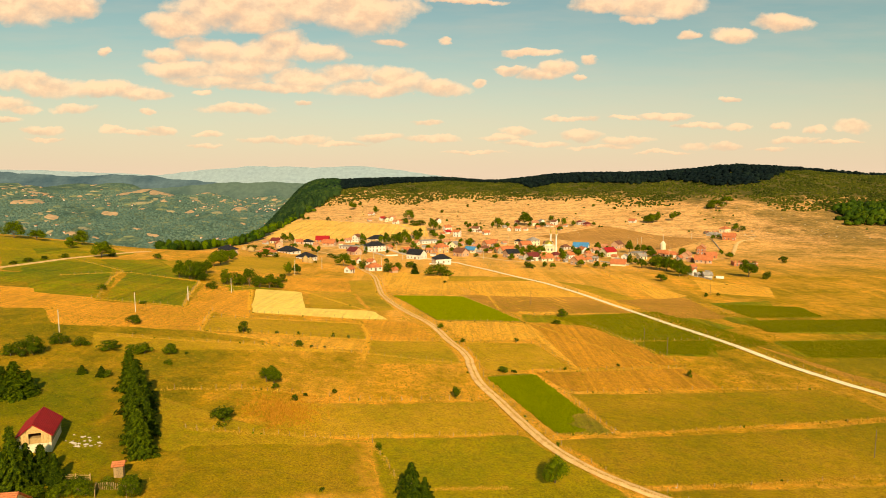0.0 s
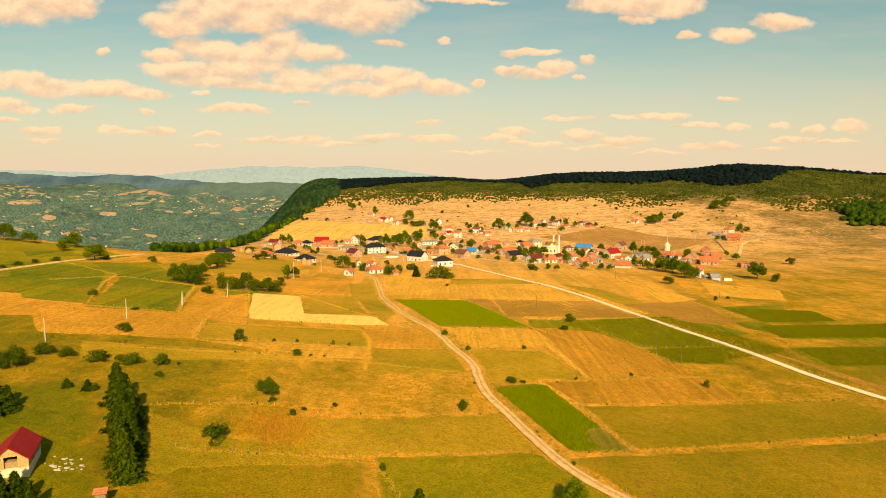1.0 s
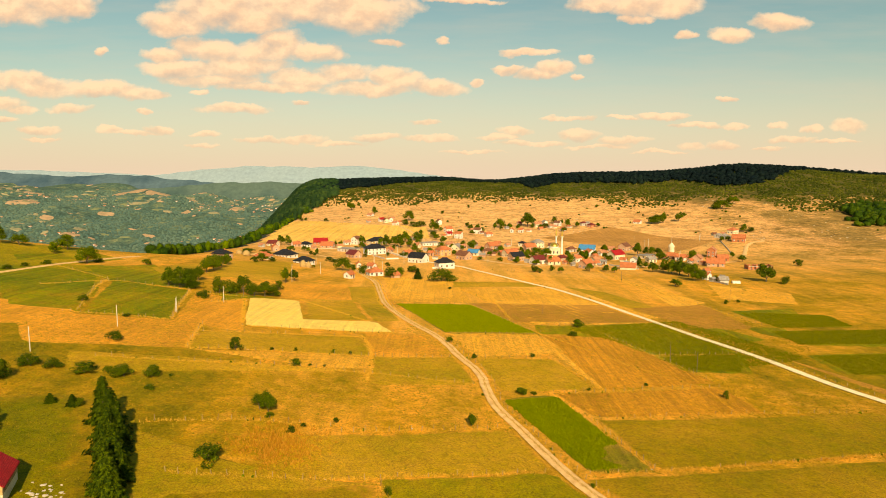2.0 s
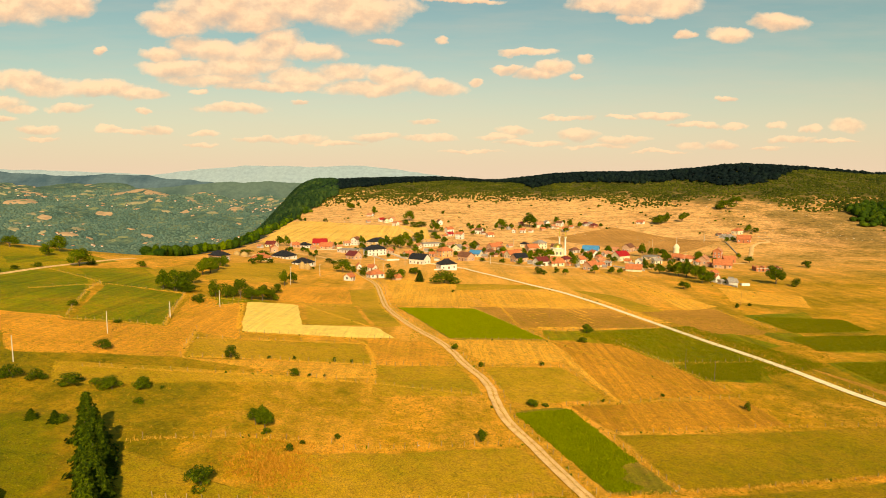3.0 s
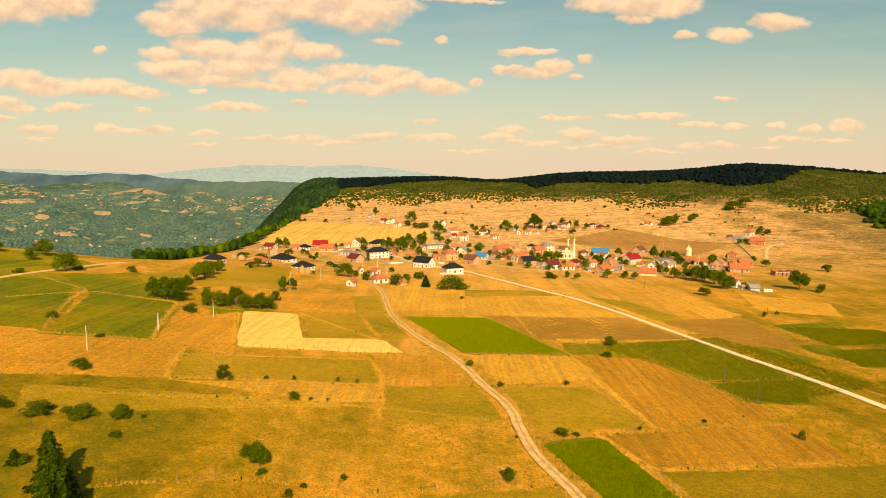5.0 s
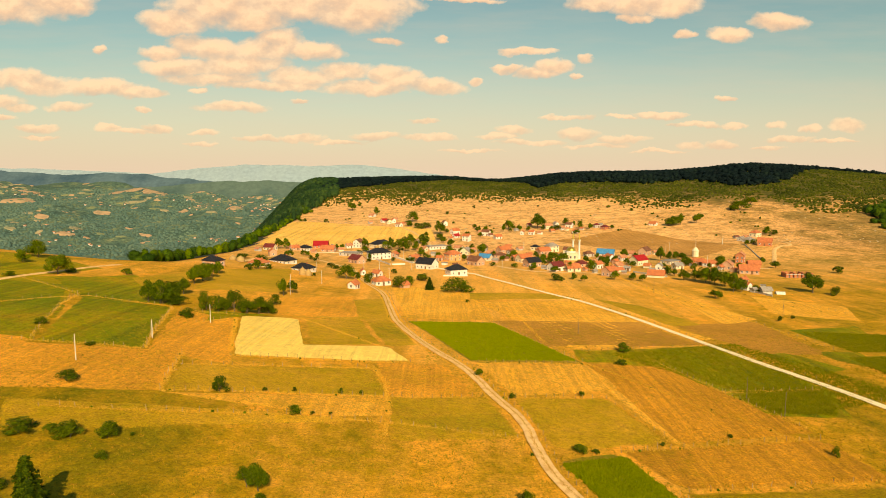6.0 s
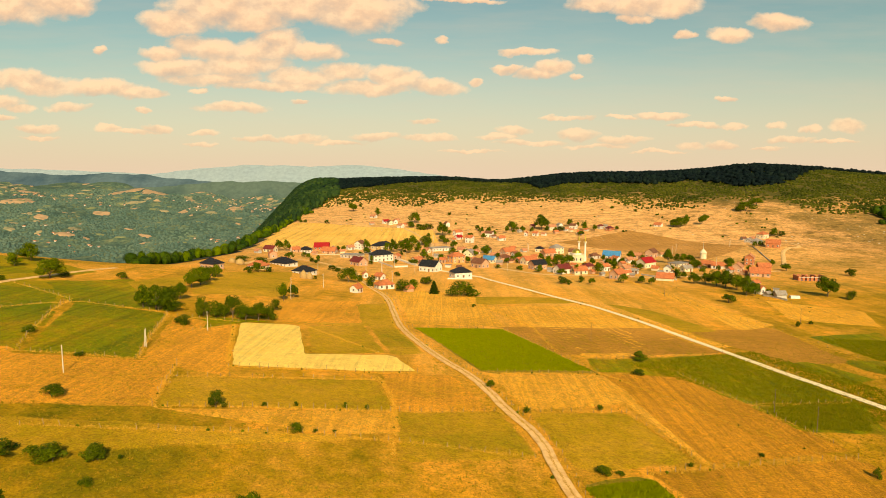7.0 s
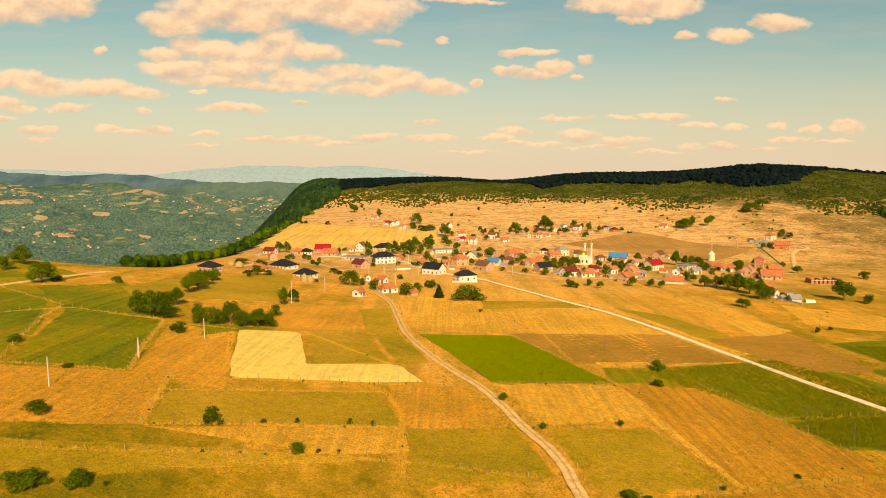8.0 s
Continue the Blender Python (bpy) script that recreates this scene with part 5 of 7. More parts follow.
def pole(x, y, h, label="tall pale wooden utility pole in the grass", stay=False, arm=True, thick=0.15, mat=None):
    """A utility pole: tapered shaft, crossarm with insulators."""
    root = thing("utility_pole", label, "pole", "utility poles")
    root.matrix_world = pose(x, y, float(land(x, y)), 0, 0, (x * 13 + y * 7) % 40 - 20)
    v, f = [], []
    limb(v, f, (0, 0, -0.5), (0, 0, h), thick, thick * 0.65, 8)
    part("shaft", v, f, mat or M_POLE, root)
    if stay:
        v, f = [], []
        limb(v, f, (-0.75, 0.15, -0.3), (-0.22, 0, h * 0.9), 0.11, 0.08, 6)
        part("strut", v, f, M_POLE, root)
    if arm:
        v, f = [], []
        box(v, f, -0.55, -0.06, h - 0.45, 0.55, 0.06, h - 0.33)
        part("crossarm", v, f, M_POST, root)
        for s in (-0.45, 0.45):
            v, f = [], []
            limb(v, f, (s, 0, h - 0.33), (s, 0, h - 0.15), 0.045, 0.03, 6)
            part("insulator", v, f, M_FRAME, root)
    return root


v, f = [], []
limb(v, f, (0, 0, -0.3), (0.03, 0.02, 1.25), 0.075, 0.06, 5)
f.append((5, 6, 7, 8, 9))
ME_POST = bpy.data.meshes.new("post")
ME_POST.from_pydata(v, [], f)
ME_POST.materials.append(M_POST)
VERGES = []


def along(points, gap, seed=0, jitter=0.25, side=0.0):
    """Places every gap metres along a plan line, moved sideways."""
    rng = np.random.default_rng(seed)
    c = np.array(points, float)
    d = np.linalg.norm(np.diff(c, axis=0), axis=1)
    s = np.concatenate([[0], np.cumsum(d)])
    at_ = np.arange(0, s[-1], gap)
    x, y = np.interp(at_, s, c[:, 0]), np.interp(at_, s, c[:, 1])
    tx, ty = np.gradient(x) if len(x) > 1 else np.ones(1), np.gradient(y) if len(y) > 1 else np.ones(1)
    ln = np.hypot(tx, ty) + 1e-9
    x, y = x - ty / ln * side + rng.normal(size=len(x)) * jitter, y + tx / ln * side + rng.normal(size=len(y)) * jitter
    return np.stack([x, y], 1)


def fence(points, gap=2.6, side=0.0, verge=1.0, tall=1.0, posts=True):
    """A row of rough wooden stakes, with a verge of tall dry grass along it."""
    seed = int(abs(points[0][0] * 31 + points[0][1] * 17)) % 9999
    if posts:
        root = thing("stake_fence", "row of weathered wooden stakes along a field edge", "fence", "field fences")
        p = along(points, gap, seed, 0.18, side)
        z = land(p[:, 0], p[:, 1])
        rng = np.random.default_rng(seed)
        for (px, py), pz in zip(p, z):
            if rng.uniform() < 0.08:
                continue
            ob = new("post", ME_POST)
            ob.parent = root
            m = pose(px, py, pz, rng.normal() * 5, rng.normal() * 5, rng.uniform(0, 360)) @ Matrix.Diagonal((1, 1, tall * rng.uniform(0.8, 1.2), 1))
            ob.matrix_basis = m
    if verge:
        VERGES.append(along(points, 0.25 / verge, seed + 1, 0.4, side))


# trees and bushes one by one
tree(-203.2, 353.7, 9.1, 8.8)
tree(-175.5, 323.0, 9.9, 8.8)
bush(-156.2, 343.0, 4.9, 3.5)
bush(-174.2, 330.1, 5.1, 2.4)
tree(-199.4, 336.4, 6.2, 6.3)
tree(-230.8, 338.6, 9.5, 9.6)
tree(-221.0, 343.0, 8.0, 6.2)
bush(-186.8, 272.0, 3.4, 1.8)
bush(-187.4, 283.0, 4.2, 2.2)
bush(-186.9, 294.0, 3.6, 1.9)
bush(-184.6, 306.0, 4.6, 2.4)
tree(-121.5, 289.0, 7.0, 8.1)
tree(-116.5, 287.7, 7.8, 9.2)
tree(-114.6, 293.2, 8.0, 8.6)
tree(-117.7, 311.2, 5.6, 7.1)
tree(-124.2, 340.4, 7.2, 8.5)
tree(-124.5, 351.8, 7.6, 8.8)
tree(-125.6, 366.0, 5.8, 7.6)
bush(-110.8, 289.0, 7.8, 4.0)
bush(-99.0, 286.0, 5.8, 7.6)
bush(-94.6, 286.9, 6.6, 6.4)
tree(-89.8, 290.1, 6.7, 8.5)
bush(-85.2, 289.1, 6.7, 6.1)
tree(-80.9, 289.9, 7.1, 6.9)
bush(-78.1, 294.0, 6.0, 5.4)
bush(-80.5, 313.3, 4.8, 4.9)
tree(-82.8, 336.2, 4.8, 8.4)
tree(-81.3, 347.2, 6.0, 6.1)
bush(-100.2, 271.1, 5.8, 3.3)
bush(-64.0, 198.7, 4.0, 4.1)
bush(-97.3, 194.7, 4.7, 3.2)
bush(-75.4, 169.8, 4.3, 3.0)
bush(-82.5, 169.1, 5.2, 2.8)
bush(-85.8, 169.4, 2.7, 2.0)
bush(-44.7, 190.5, 3.3, 2.3)
bush(-131.1, 239.3, 3.6, 2.5)
bush(-40.8, 191.5, 1.3, 0.9)
bush(-37.0, 192.7, 1.1, 0.8)
bush(-37.0, 208.3, 1.3, 1.8)
bush(-32.1, 209.5, 1.3, 1.3)
bush(-54.6, 202.7, 1.4, 1.2)
bush(-48.0, 205.4, 1.2, 1.3)
bush(-108.1, 224.2, 3.0, 1.1)
bush(-71.5, 171.6, 1.3, 0.7)
tree(50.8, 265.2, 4.2, 3.6)
bush(45.7, 249.5, 3.9, 2.0)
tree(-0.9, 230.1, 2.2, 2.4)
bush(6.9, 213.6, 2.1, 1.6)
bush(25.8, 217.6, 1.9, 1.4)
bush(1.0, 351.0, 2.3, 1.6)
bush(138.0, 326.4, 2.3, 2.9)
bush(146.8, 332.0, 2.1, 1.7)
bush(-3.1, 382.6, 16.3, 7.8)
fir(-17.5, 388.8, 7.6, 7.1)
bush(-21.3, 424.8, 6.4, 5.2)
bush(-34.2, 396.0, 8.8, 6.6)
tree(-29.1, 402.7, 6.6, 6.2)
bush(-24.0, 429.8, 4.5, 4.0)
bush(-42.1, 466.4, 4.3, 3.7)
bush(-46.7, 405.6, 4.2, 5.0)
bush(-52.9, 415.8, 6.8, 6.4)
tree(-67.5, 425.3, 9.6, 9.2)
bush(-62.0, 432.4, 4.5, 4.7)
tree(195.9, 400.5, 11.9, 11.1)
bush(203.3, 391.5, 5.8, 5.4)
bush(263.1, 484.1, 7.5, 5.4)
tree(132.8, 379.8, 6.7, 4.6)
tree(141.9, 446.4, 7.4, 7.0)
tree(148.6, 446.1, 6.8, 7.0)
tree(150.1, 435.2, 9.9, 10.2)
tree(154.0, 430.8, 10.4, 10.7)
tree(156.2, 420.2, 9.5, 8.4)
tree(152.2, 401.6, 7.2, 11.1)
tree(156.8, 401.7, 6.6, 7.4)
tree(98.2, 447.5, 5.4, 6.3)
bush(72.9, 448.3, 4.1, 4.6)
bush(59.5, 441.1, 7.3, 4.8)
bush(62.6, 436.7, 4.0, 3.1)
tree(77.0, 439.1, 4.0, 4.4)
tree(113.9, 441.9, 4.0, 4.8)
tree(110.0, 448.2, 4.8, 4.9)
tree(138.4, 466.0, 5.0, 7.3)
tree(144.1, 468.8, 4.3, 5.2)
tree(164.3, 554.9, 7.8, 11.7)
tree(174.2, 561.4, 5.3, 7.3)
tree(179.1, 561.5, 6.2, 7.3)
tree(184.5, 561.8, 7.1, 6.4)
tree(-145.6, 1025.1, 14.4, 13.1)
tree(-101.2, 951.0, 8.6, 12.1)
tree(-46.0, 855.8, 12.6, 14.4)
bush(-49.3, 819.0, 10.7, 8.3)
tree(-11.2, 746.3, 12.1, 14.9)
bush(-29.0, 798.0, 16.9, 8.0)
bush(-38.8, 802.8, 9.2, 6.7)
tree(67.8, 781.4, 11.4, 11.8)
tree(102.4, 783.2, 17.8, 17.1)
bush(120.5, 764.7, 12.4, 6.4)
tree(146.8, 765.8, 7.5, 10.2)
tree(157.2, 762.7, 6.2, 7.6)
tree(60.1, 763.2, 5.0, 8.9)
tree(249.3, 773.7, 11.3, 9.1)
tree(256.0, 771.6, 15.0, 11.6)
tree(262.4, 772.0, 6.3, 14.2)
tree(282.8, 777.2, 10.1, 11.7)
tree(301.5, 811.0, 7.9, 5.4)
tree(362.0, 840.7, 20.6, 12.7)
tree(389.6, 871.4, 15.7, 11.0)
bush(355.8, 842.1, 12.4, 7.1)
tree(329.7, 710.6, 8.0, 9.5)
bush(338.3, 711.6, 8.0, 5.3)
tree(234.2, 511.7, 7.1, 5.7)
bush(278.9, 635.9, 6.1, 4.7)
bush(-140.6, 1075.2, 7.1, 5.5)
bush(-162.6, 894.0, 7.3, 5.3)
bush(-204.9, 929.9, 6.1, 4.7)
bush(-197.5, 923.6, 6.1, 4.7)
bush(-0.9, 908.2, 6.0, 4.6)
bush(37.6, 963.9, 4.8, 4.9)
bush(238.1, 879.6, 5.8, 4.5)
tree(-81.8, 642.9, 6.1, 9.5)
tree(-55.8, 622.6, 7.9, 12.2)
tree(-48.8, 630.7, 9.0, 10.3)
tree(-42.1, 614.7, 8.8, 11.0)
tree(-40.0, 662.8, 10.6, 10.9)
tree(-28.5, 670.7, 10.7, 10.0)
tree(-11.6, 705.0, 9.1, 7.0)
tree(-1.6, 654.8, 7.3, 7.5)
tree(25.7, 614.7, 9.8, 7.0)
tree(-27.8, 583.5, 6.4, 7.6)
tree(-20.7, 557.3, 3.5, 4.5)
tree(48.4, 568.5, 6.3, 7.4)
tree(37.6, 551.4, 5.2, 4.4)
tree(54.3, 495.9, 6.1, 5.5)
tree(76.0, 538.3, 10.1, 9.5)
tree(85.3, 548.4, 8.6, 8.0)
tree(67.0, 483.3, 6.7, 4.6)
tree(78.5, 489.8, 5.3, 7.0)
tree(93.8, 490.4, 6.8, 8.6)
tree(111.9, 516.8, 6.4, 9.1)
tree(142.1, 577.6, 7.3, 7.5)
tree(131.5, 518.7, 5.6, 5.0)
tree(201.9, 530.1, 7.4, 7.7)
tree(205.9, 507.7, 4.7, 4.9)
tree(239.3, 540.2, 4.2, 5.2)
tree(-118.3, 420.3, 7.5, 5.8)
bush(-120.2, 410.9, 6.1, 3.8)
bush(-113.8, 426.5, 5.7, 3.3)
tree(-151.7, 602.0, 7.6, 8.8)
tree(-145.7, 602.6, 6.7, 9.8)
bush(-87.5, 487.8, 6.7, 3.1)
bush(-82.3, 478.2, 5.8, 3.0)
tree(-127.8, 381.1, 6.7, 6.3)
bush(-129.6, 465.7, 9.2, 5.1)
bush(-85.8, 421.7, 2.5, 1.9)
tree(215.2, 906.8, 6.0, 4.6)
bush(55.6, 195.1, 1.6, 0.9)
bush(17.8, 183.0, 3.5, 1.9)
tree(-60.7, 622.6, 6.9, 9.2)
bush(-48.7, 551.6, 4.3, 3.6)
tree(-47.3, 670.6, 6.4, 7.7)
tree(-33.5, 622.1, 6.9, 9.2)
tree(-26.4, 638.7, 5.1, 7.3)
tree(-8.0, 679.3, 6.5, 6.7)
bush(8.2, 567.2, 4.5, 3.7)
tree(18.2, 635.0, 5.1, 5.2)
bush(27.5, 515.6, 4.8, 3.3)
tree(43.2, 623.1, 4.5, 5.1)
tree(42.7, 558.1, 4.4, 5.4)
bush(42.7, 509.4, 5.5, 3.2)
tree(70.4, 553.5, 5.2, 6.3)
bush(94.5, 536.2, 4.2, 3.4)
tree(102.3, 542.5, 5.1, 6.1)
tree(117.3, 566.6, 4.5, 5.5)
bush(113.0, 506.9, 3.9, 3.2)
tree(130.7, 531.6, 4.1, 6.0)
tree(150.1, 571.5, 4.5, 4.6)
tree(177.6, 529.5, 5.8, 6.0)
bush(177.1, 516.9, 4.8, 3.3)
bush(210.6, 556.1, 4.4, 3.6)
tree(225.8, 555.8, 4.4, 5.4)
tree(183.9, 555.0, 4.4, 6.3)
bush(-67.1, 542.2, 4.2, 3.0)
tree(-104.8, 620.3, 3.9, 6.1)
tree(-101.2, 628.9, 5.0, 5.1)
bush(-105.8, 524.0, 4.1, 2.9)
tree(-126.9, 536.6, 5.0, 5.2)
bush(-144.1, 476.1, 10.9, 3.7)
tree(38.8, 752.5, 6.1, 8.8)
tree(32.2, 763.0, 5.6, 7.6)
tree(44.1, 743.6, 4.8, 6.2)
tree(28.9, 788.8, 5.1, 6.6)
tree(78.2, 773.7, 5.0, 6.5)
tree(88.0, 763.1, 5.0, 6.4)
tree(136.0, 794.5, 7.8, 9.3)
tree(143.5, 784.7, 5.7, 6.6)
tree(182.9, 765.8, 5.6, 5.1)
tree(105.9, 770.2, 5.0, 6.4)
tree(271.3, 632.9, 5.0, 5.2)
tree(286.6, 641.0, 5.1, 4.2)
bush(164.9, 397.4, 4.1, 2.7)
bush(169.3, 410.9, 3.7, 2.5)
bush(-47.2, 130.5, 5.6, 3.7)
tree(-45.3, 157.5, 3.5, 3.9)
tree(-43.1, 156.7, 3.8, 4.8)
bush(-42.1, 153.6, 2.0, 1.5)
bush(-27.6, 155.4, 1.7, 1.3)
tree(3.3, 160.1, 2.4, 3.1)
bush(-13.4, 125.8, 1.6, 1.9)
bush(-34.1, 151.0, 1.4, 1.0)
bush(-35.8, 147.2, 1.9, 1.7)
tree(21.5, 115.7, 5.0, 5.6)
bush(25.3, 133.0, 1.2, 1.0)
bush(-105.4, 158.7, 5.0, 5.7)
bush(-107.2, 157.0, 5.2, 4.2)
bush(-109.8, 156.1, 4.3, 3.5)
bush(-104.9, 169.2, 5.3, 3.2)
bush(-99.5, 169.5, 4.3, 2.6)
bush(-90.9, 168.3, 6.2, 2.9)
bush(-81.5, 168.3, 4.0, 2.9)
bush(-75.0, 170.1, 3.7, 2.9)
bush(-72.2, 161.7, 2.4, 1.4)
fir(-87.5, 148.7, 3.9, 2.3)
fir(-82.4, 148.1, 3.9, 2.8)
bush(-81.3, 148.4, 3.0, 1.7)
bush(75.0, 186.3, 1.7, 2.5)
bush(17.6, 183.6, 2.0, 1.7)
bush(21.2, 183.1, 2.0, 1.0)
bush(37.4, 188.3, 1.4, 0.9)
bush(-21.6, 107.3, 1.2, 0.8)
fir(-72.4, 141.9, 8.7, 10.2)
fir(-67.6, 135.5, 9.0, 10.4)
fir(-65.3, 128.8, 8.6, 10.5)
fir(-61.1, 123.3, 7.5, 9.5)
fir(-59.6, 117.4, 7.7, 9.5)
fir(-56.2, 112.5, 7.6, 9.1)
fir(-64.3, 131.2, 8.0, 8.7)
fir(-58.7, 120.8, 6.2, 7.4)
fir(-92.3, 131.9, 9.9, 8.3)
fir(-94.0, 130.4, 8.0, 7.5)
fir(-90.2, 133.2, 5.4, 6.1)
fir(-68.5, 95.7, 7.5, 11.7)
fir(-66.6, 99.9, 6.2, 6.8)
fir(-74.0, 98.5, 7.1, 11.4)
fir(-67.5, 97.7, 5.7, 8.0)
fir(-64.1, 99.3, 4.7, 5.8)
bush(-64.0, 93.6, 4.4, 2.7)
bush(-61.4, 95.1, 3.6, 2.4)
bush(-58.1, 97.1, 4.0, 2.5)
bush(-56.2, 100.5, 2.8, 1.8)
bush(-51.8, 98.3, 3.3, 3.8)
bush(-61.6, 98.4, 3.2, 1.7)
bush(-51.0, 100.3, 1.9, 2.3)
fir(-5.5, 104.2, 8.0, 8.7)
fir(-3.2, 105.6, 5.0, 5.3)
bush(-51.0, 98.5, 3.2, 4.4)
bush(-60.6, 98.3, 3.7, 2.3)



def gardens():
    """Fruit trees and hedges between the houses."""
    rng = np.random.default_rng(61)
    for x0, y0, dx, dy, count in ((-70, 610, 34, 26, 12), (-30, 560, 26, 22, 8), (10, 590, 28, 24, 8), (60, 560, 30, 30, 11), (120, 535, 34, 28, 11), (180, 520, 34, 22, 8),
                                  (-115, 560, 26, 40, 8), (95, 765, 50, 18, 7), (20, 740, 26, 20, 5), (-35, 700, 30, 30, 6)):
        for _ in range(count):
            x, y, h = x0 + dx * rng.normal() * 0.6, y0 + dy * rng.normal() * 0.6, rng.uniform(2.6, 6.4)
            (tree if h > 4 else bush)(x, y, h * rng.uniform(0.75, 1.1), h)


gardens()

# houses of the village, one by one
house(-141.3, 412.9, 10.6, 7.6, 1.2, "hip", "black", "pink", -30)
house(-153.3, 579.6, 9.3, 6.7, 1, "gable", "darkred", "cream", -20)
house(-137.7, 527.0, 6.2, 5.4, 1.3, "gable", "orange", "pink", 115)
house(-123.1, 439.6, 10.6, 7.6, 0.9, "hip", "orange", "cream", -22)
house(-118.3, 480.7, 15.0, 10.5, 1, "hip", "black", "white", -31)
house(-129.0, 601.2, 9.5, 6.9, 1, "hip", "black", "white", -29)
house(-137.1, 596.8, 7.3, 5.2, 0.9, "gable", "orange", "pink", 37)
house(-121.1, 633.3, 13.1, 9.5, 1, "gable", "red", "brick", 4)
house(-110.1, 609.7, 11.6, 8.4, 0.9, "gable", "orange", "pink", -8)
house(-96.2, 442.2, 11.8, 8.5, 1, "hip", "black", "white", -27)
house(-88.4, 646.6, 7.9, 6.9, 2, "gable", "brown", "white", 65)
house(-96.4, 639.9, 6.1, 4.4, 1, "gable", "salmon", "white", 33)
house(-57.7, 385.9, 5.1, 4.4, 0.9, "gable", "orange", "white", 65)
house(-75.0, 532.0, 11.1, 8.0, 1.2, "gable", "darkred", "pink", -45)
house(-86.9, 584.5, 16.9, 10.5, 0.9, "flat", "grey", "grey", -21)
house(-61.5, 565.5, 16.9, 10.5, 2, "hip", "black", "white", 30)
house(-67.4, 648.2, 19.2, 10.5, 1.3, "hip", "black", "cream", 41)
house(-21.0, 500.1, 13.1, 9.5, 1.5, "gable", "black", "white", -32)
house(-1.2, 462.4, 11.9, 8.6, 1.4, "hip", "black", "white", 23)
house(-1.7, 554.9, 11.5, 8.3, 2, "hip", "orange", "orange", 33)
house(15.0, 523.3, 11.0, 7.9, 1.4, "gable", "brown", "pink", -48)
house(24.6, 555.0, 9.7, 7.0, 1, "gable", "blue", "cream", -30)
house(15.6, 696.3, 7.7, 5.5, 2, "gable", "orange", "white", -32)
house(5.2, 717.4, 7.0, 5.0, 0.9, "gable", "red", "white", 40)
house(5.0, 748.1, 8.8, 6.3, 1.4, "gable", "orange", "white", 34)
house(-14.7, 634.5, 18.0, 10.5, 1, "flat", "grey", "white", 23)
house(-51.3, 448.1, 5.2, 4.2, 1, "gable", "orange", "white", -36)
house(-45.0, 406.9, 9.1, 6.5, 1, "hip", "orange", "white", 29)
house(-61.4, 456.6, 3.3, 2.9, 1, "gable", "orange", "white", 112)
house(-31.2, 395.8, 4.3, 3.4, 0.7, "gable", "orange", "pink", 41)
house(38.3, 734.7, 8.2, 5.9, 1.6, "gable", "brown", "white", -27)
house(48.5, 712.5, 7.5, 5.4, 1, "hip", "orange", "white", -19)
house(5.1, 615.3, 7.5, 5.4, 1.2, "gable", "salmon", "cream", -31)
house(10.8, 596.9, 9.2, 8.0, 1, "gable", "grey", "cream", 65)
house(17.4, 608.5, 4.6, 3.7, 0.9, "gable", "salmon", "white", 26)
house(27.1, 618.6, 7.5, 6.5, 1.2, "gable", "brown", "grey", 65)
house(-32.3, 554.3, 7.5, 5.4, 1, "gable", "orange", "cream", 41)
house(-49.2, 576.0, 5.4, 4.7, 1, "gable", "orange", "pink", 65)
house(-83.4, 870.0, 7.9, 5.7, 1, "gable", "red", "white", 37)
house(-76.6, 855.9, 7.2, 6.2, 1.2, "gable", "brown", "cream", 115)
house(-61.3, 820.4, 7.5, 5.4, 1.2, "gable", "salmon", "white", -40)
house(-70.6, 859.9, 5.6, 4.9, 1.4, "gable", "orange", "white", 110)
house(-104.9, 929.0, 8.5, 6.1, 0.8, "gable", "salmon", "white", -33)
house(-6.1, 808.9, 6.2, 5.4, 1.6, "gable", "brown", "white", 115)
house(54.3, 546.2, 11.0, 7.9, 1.3, "gable", "orange", "cream", 30)
house(55.9, 514.7, 11.0, 7.9, 1.4, "gable", "black", "pink", 28)
house(69.7, 492.9, 10.4, 7.5, 1.3, "gable", "darkred", "white", 33)
house(80.5, 490.6, 9.7, 7.0, 1, "gable", "orange", "cream", 14)
house(127.7, 581.6, 13.7, 9.9, 1, "gable", "blue", "white", -22)
house(116.0, 548.4, 7.3, 5.3, 1, "gable", "orange", "cream", 35)
house(122.9, 552.2, 6.6, 5.8, 1.4, "gable", "orange", "white", 115)
house(93.1, 518.0, 8.1, 5.8, 1, "hip", "darkred", "pink", 33)
house(102.9, 508.1, 5.8, 4.6, 1.3, "gable", "orange", "white", 30)
house(100.6, 467.2, 9.5, 6.8, 1.4, "gable", "orange", "pink", 40)
house(116.4, 503.5, 6.7, 4.8, 1.1, "gable", "salmon", "cream", 33)
house(134.8, 557.6, 6.4, 4.6, 1, "gable", "salmon", "white", 33)
house(101.1, 603.5, 8.2, 5.9, 1.2, "gable", "brown", "cream", -30)
house(113.4, 582.2, 7.6, 5.5, 1, "hip", "brown", "grey", 23)
house(88.3, 616.9, 10.7, 7.7, 2, "hip", "grey", "cream", 27)
house(78.3, 598.8, 10.5, 7.5, 1.2, "gable", "orange", "pink", 21)
house(75.1, 626.9, 6.8, 4.9, 1.2, "hip", "black", "cream", -30)
house(44.5, 608.6, 11.1, 8.0, 1.1, "gable", "orange", "pink", 32)
house(38.1, 571.2, 8.2, 5.9, 1, "hip", "brown", "pink", -32)
house(48.7, 708.5, 7.1, 5.1, 1, "gable", "orange", "white", 22)
house(77.6, 735.8, 4.1, 3.5, 1.2, "gable", "orange", "white", 65)
house(87.6, 735.0, 5.6, 4.5, 1.2, "gable", "orange", "white", -30)
house(93.0, 794.4, 5.0, 4.0, 1.2, "gable", "darkred", "pink", 36)
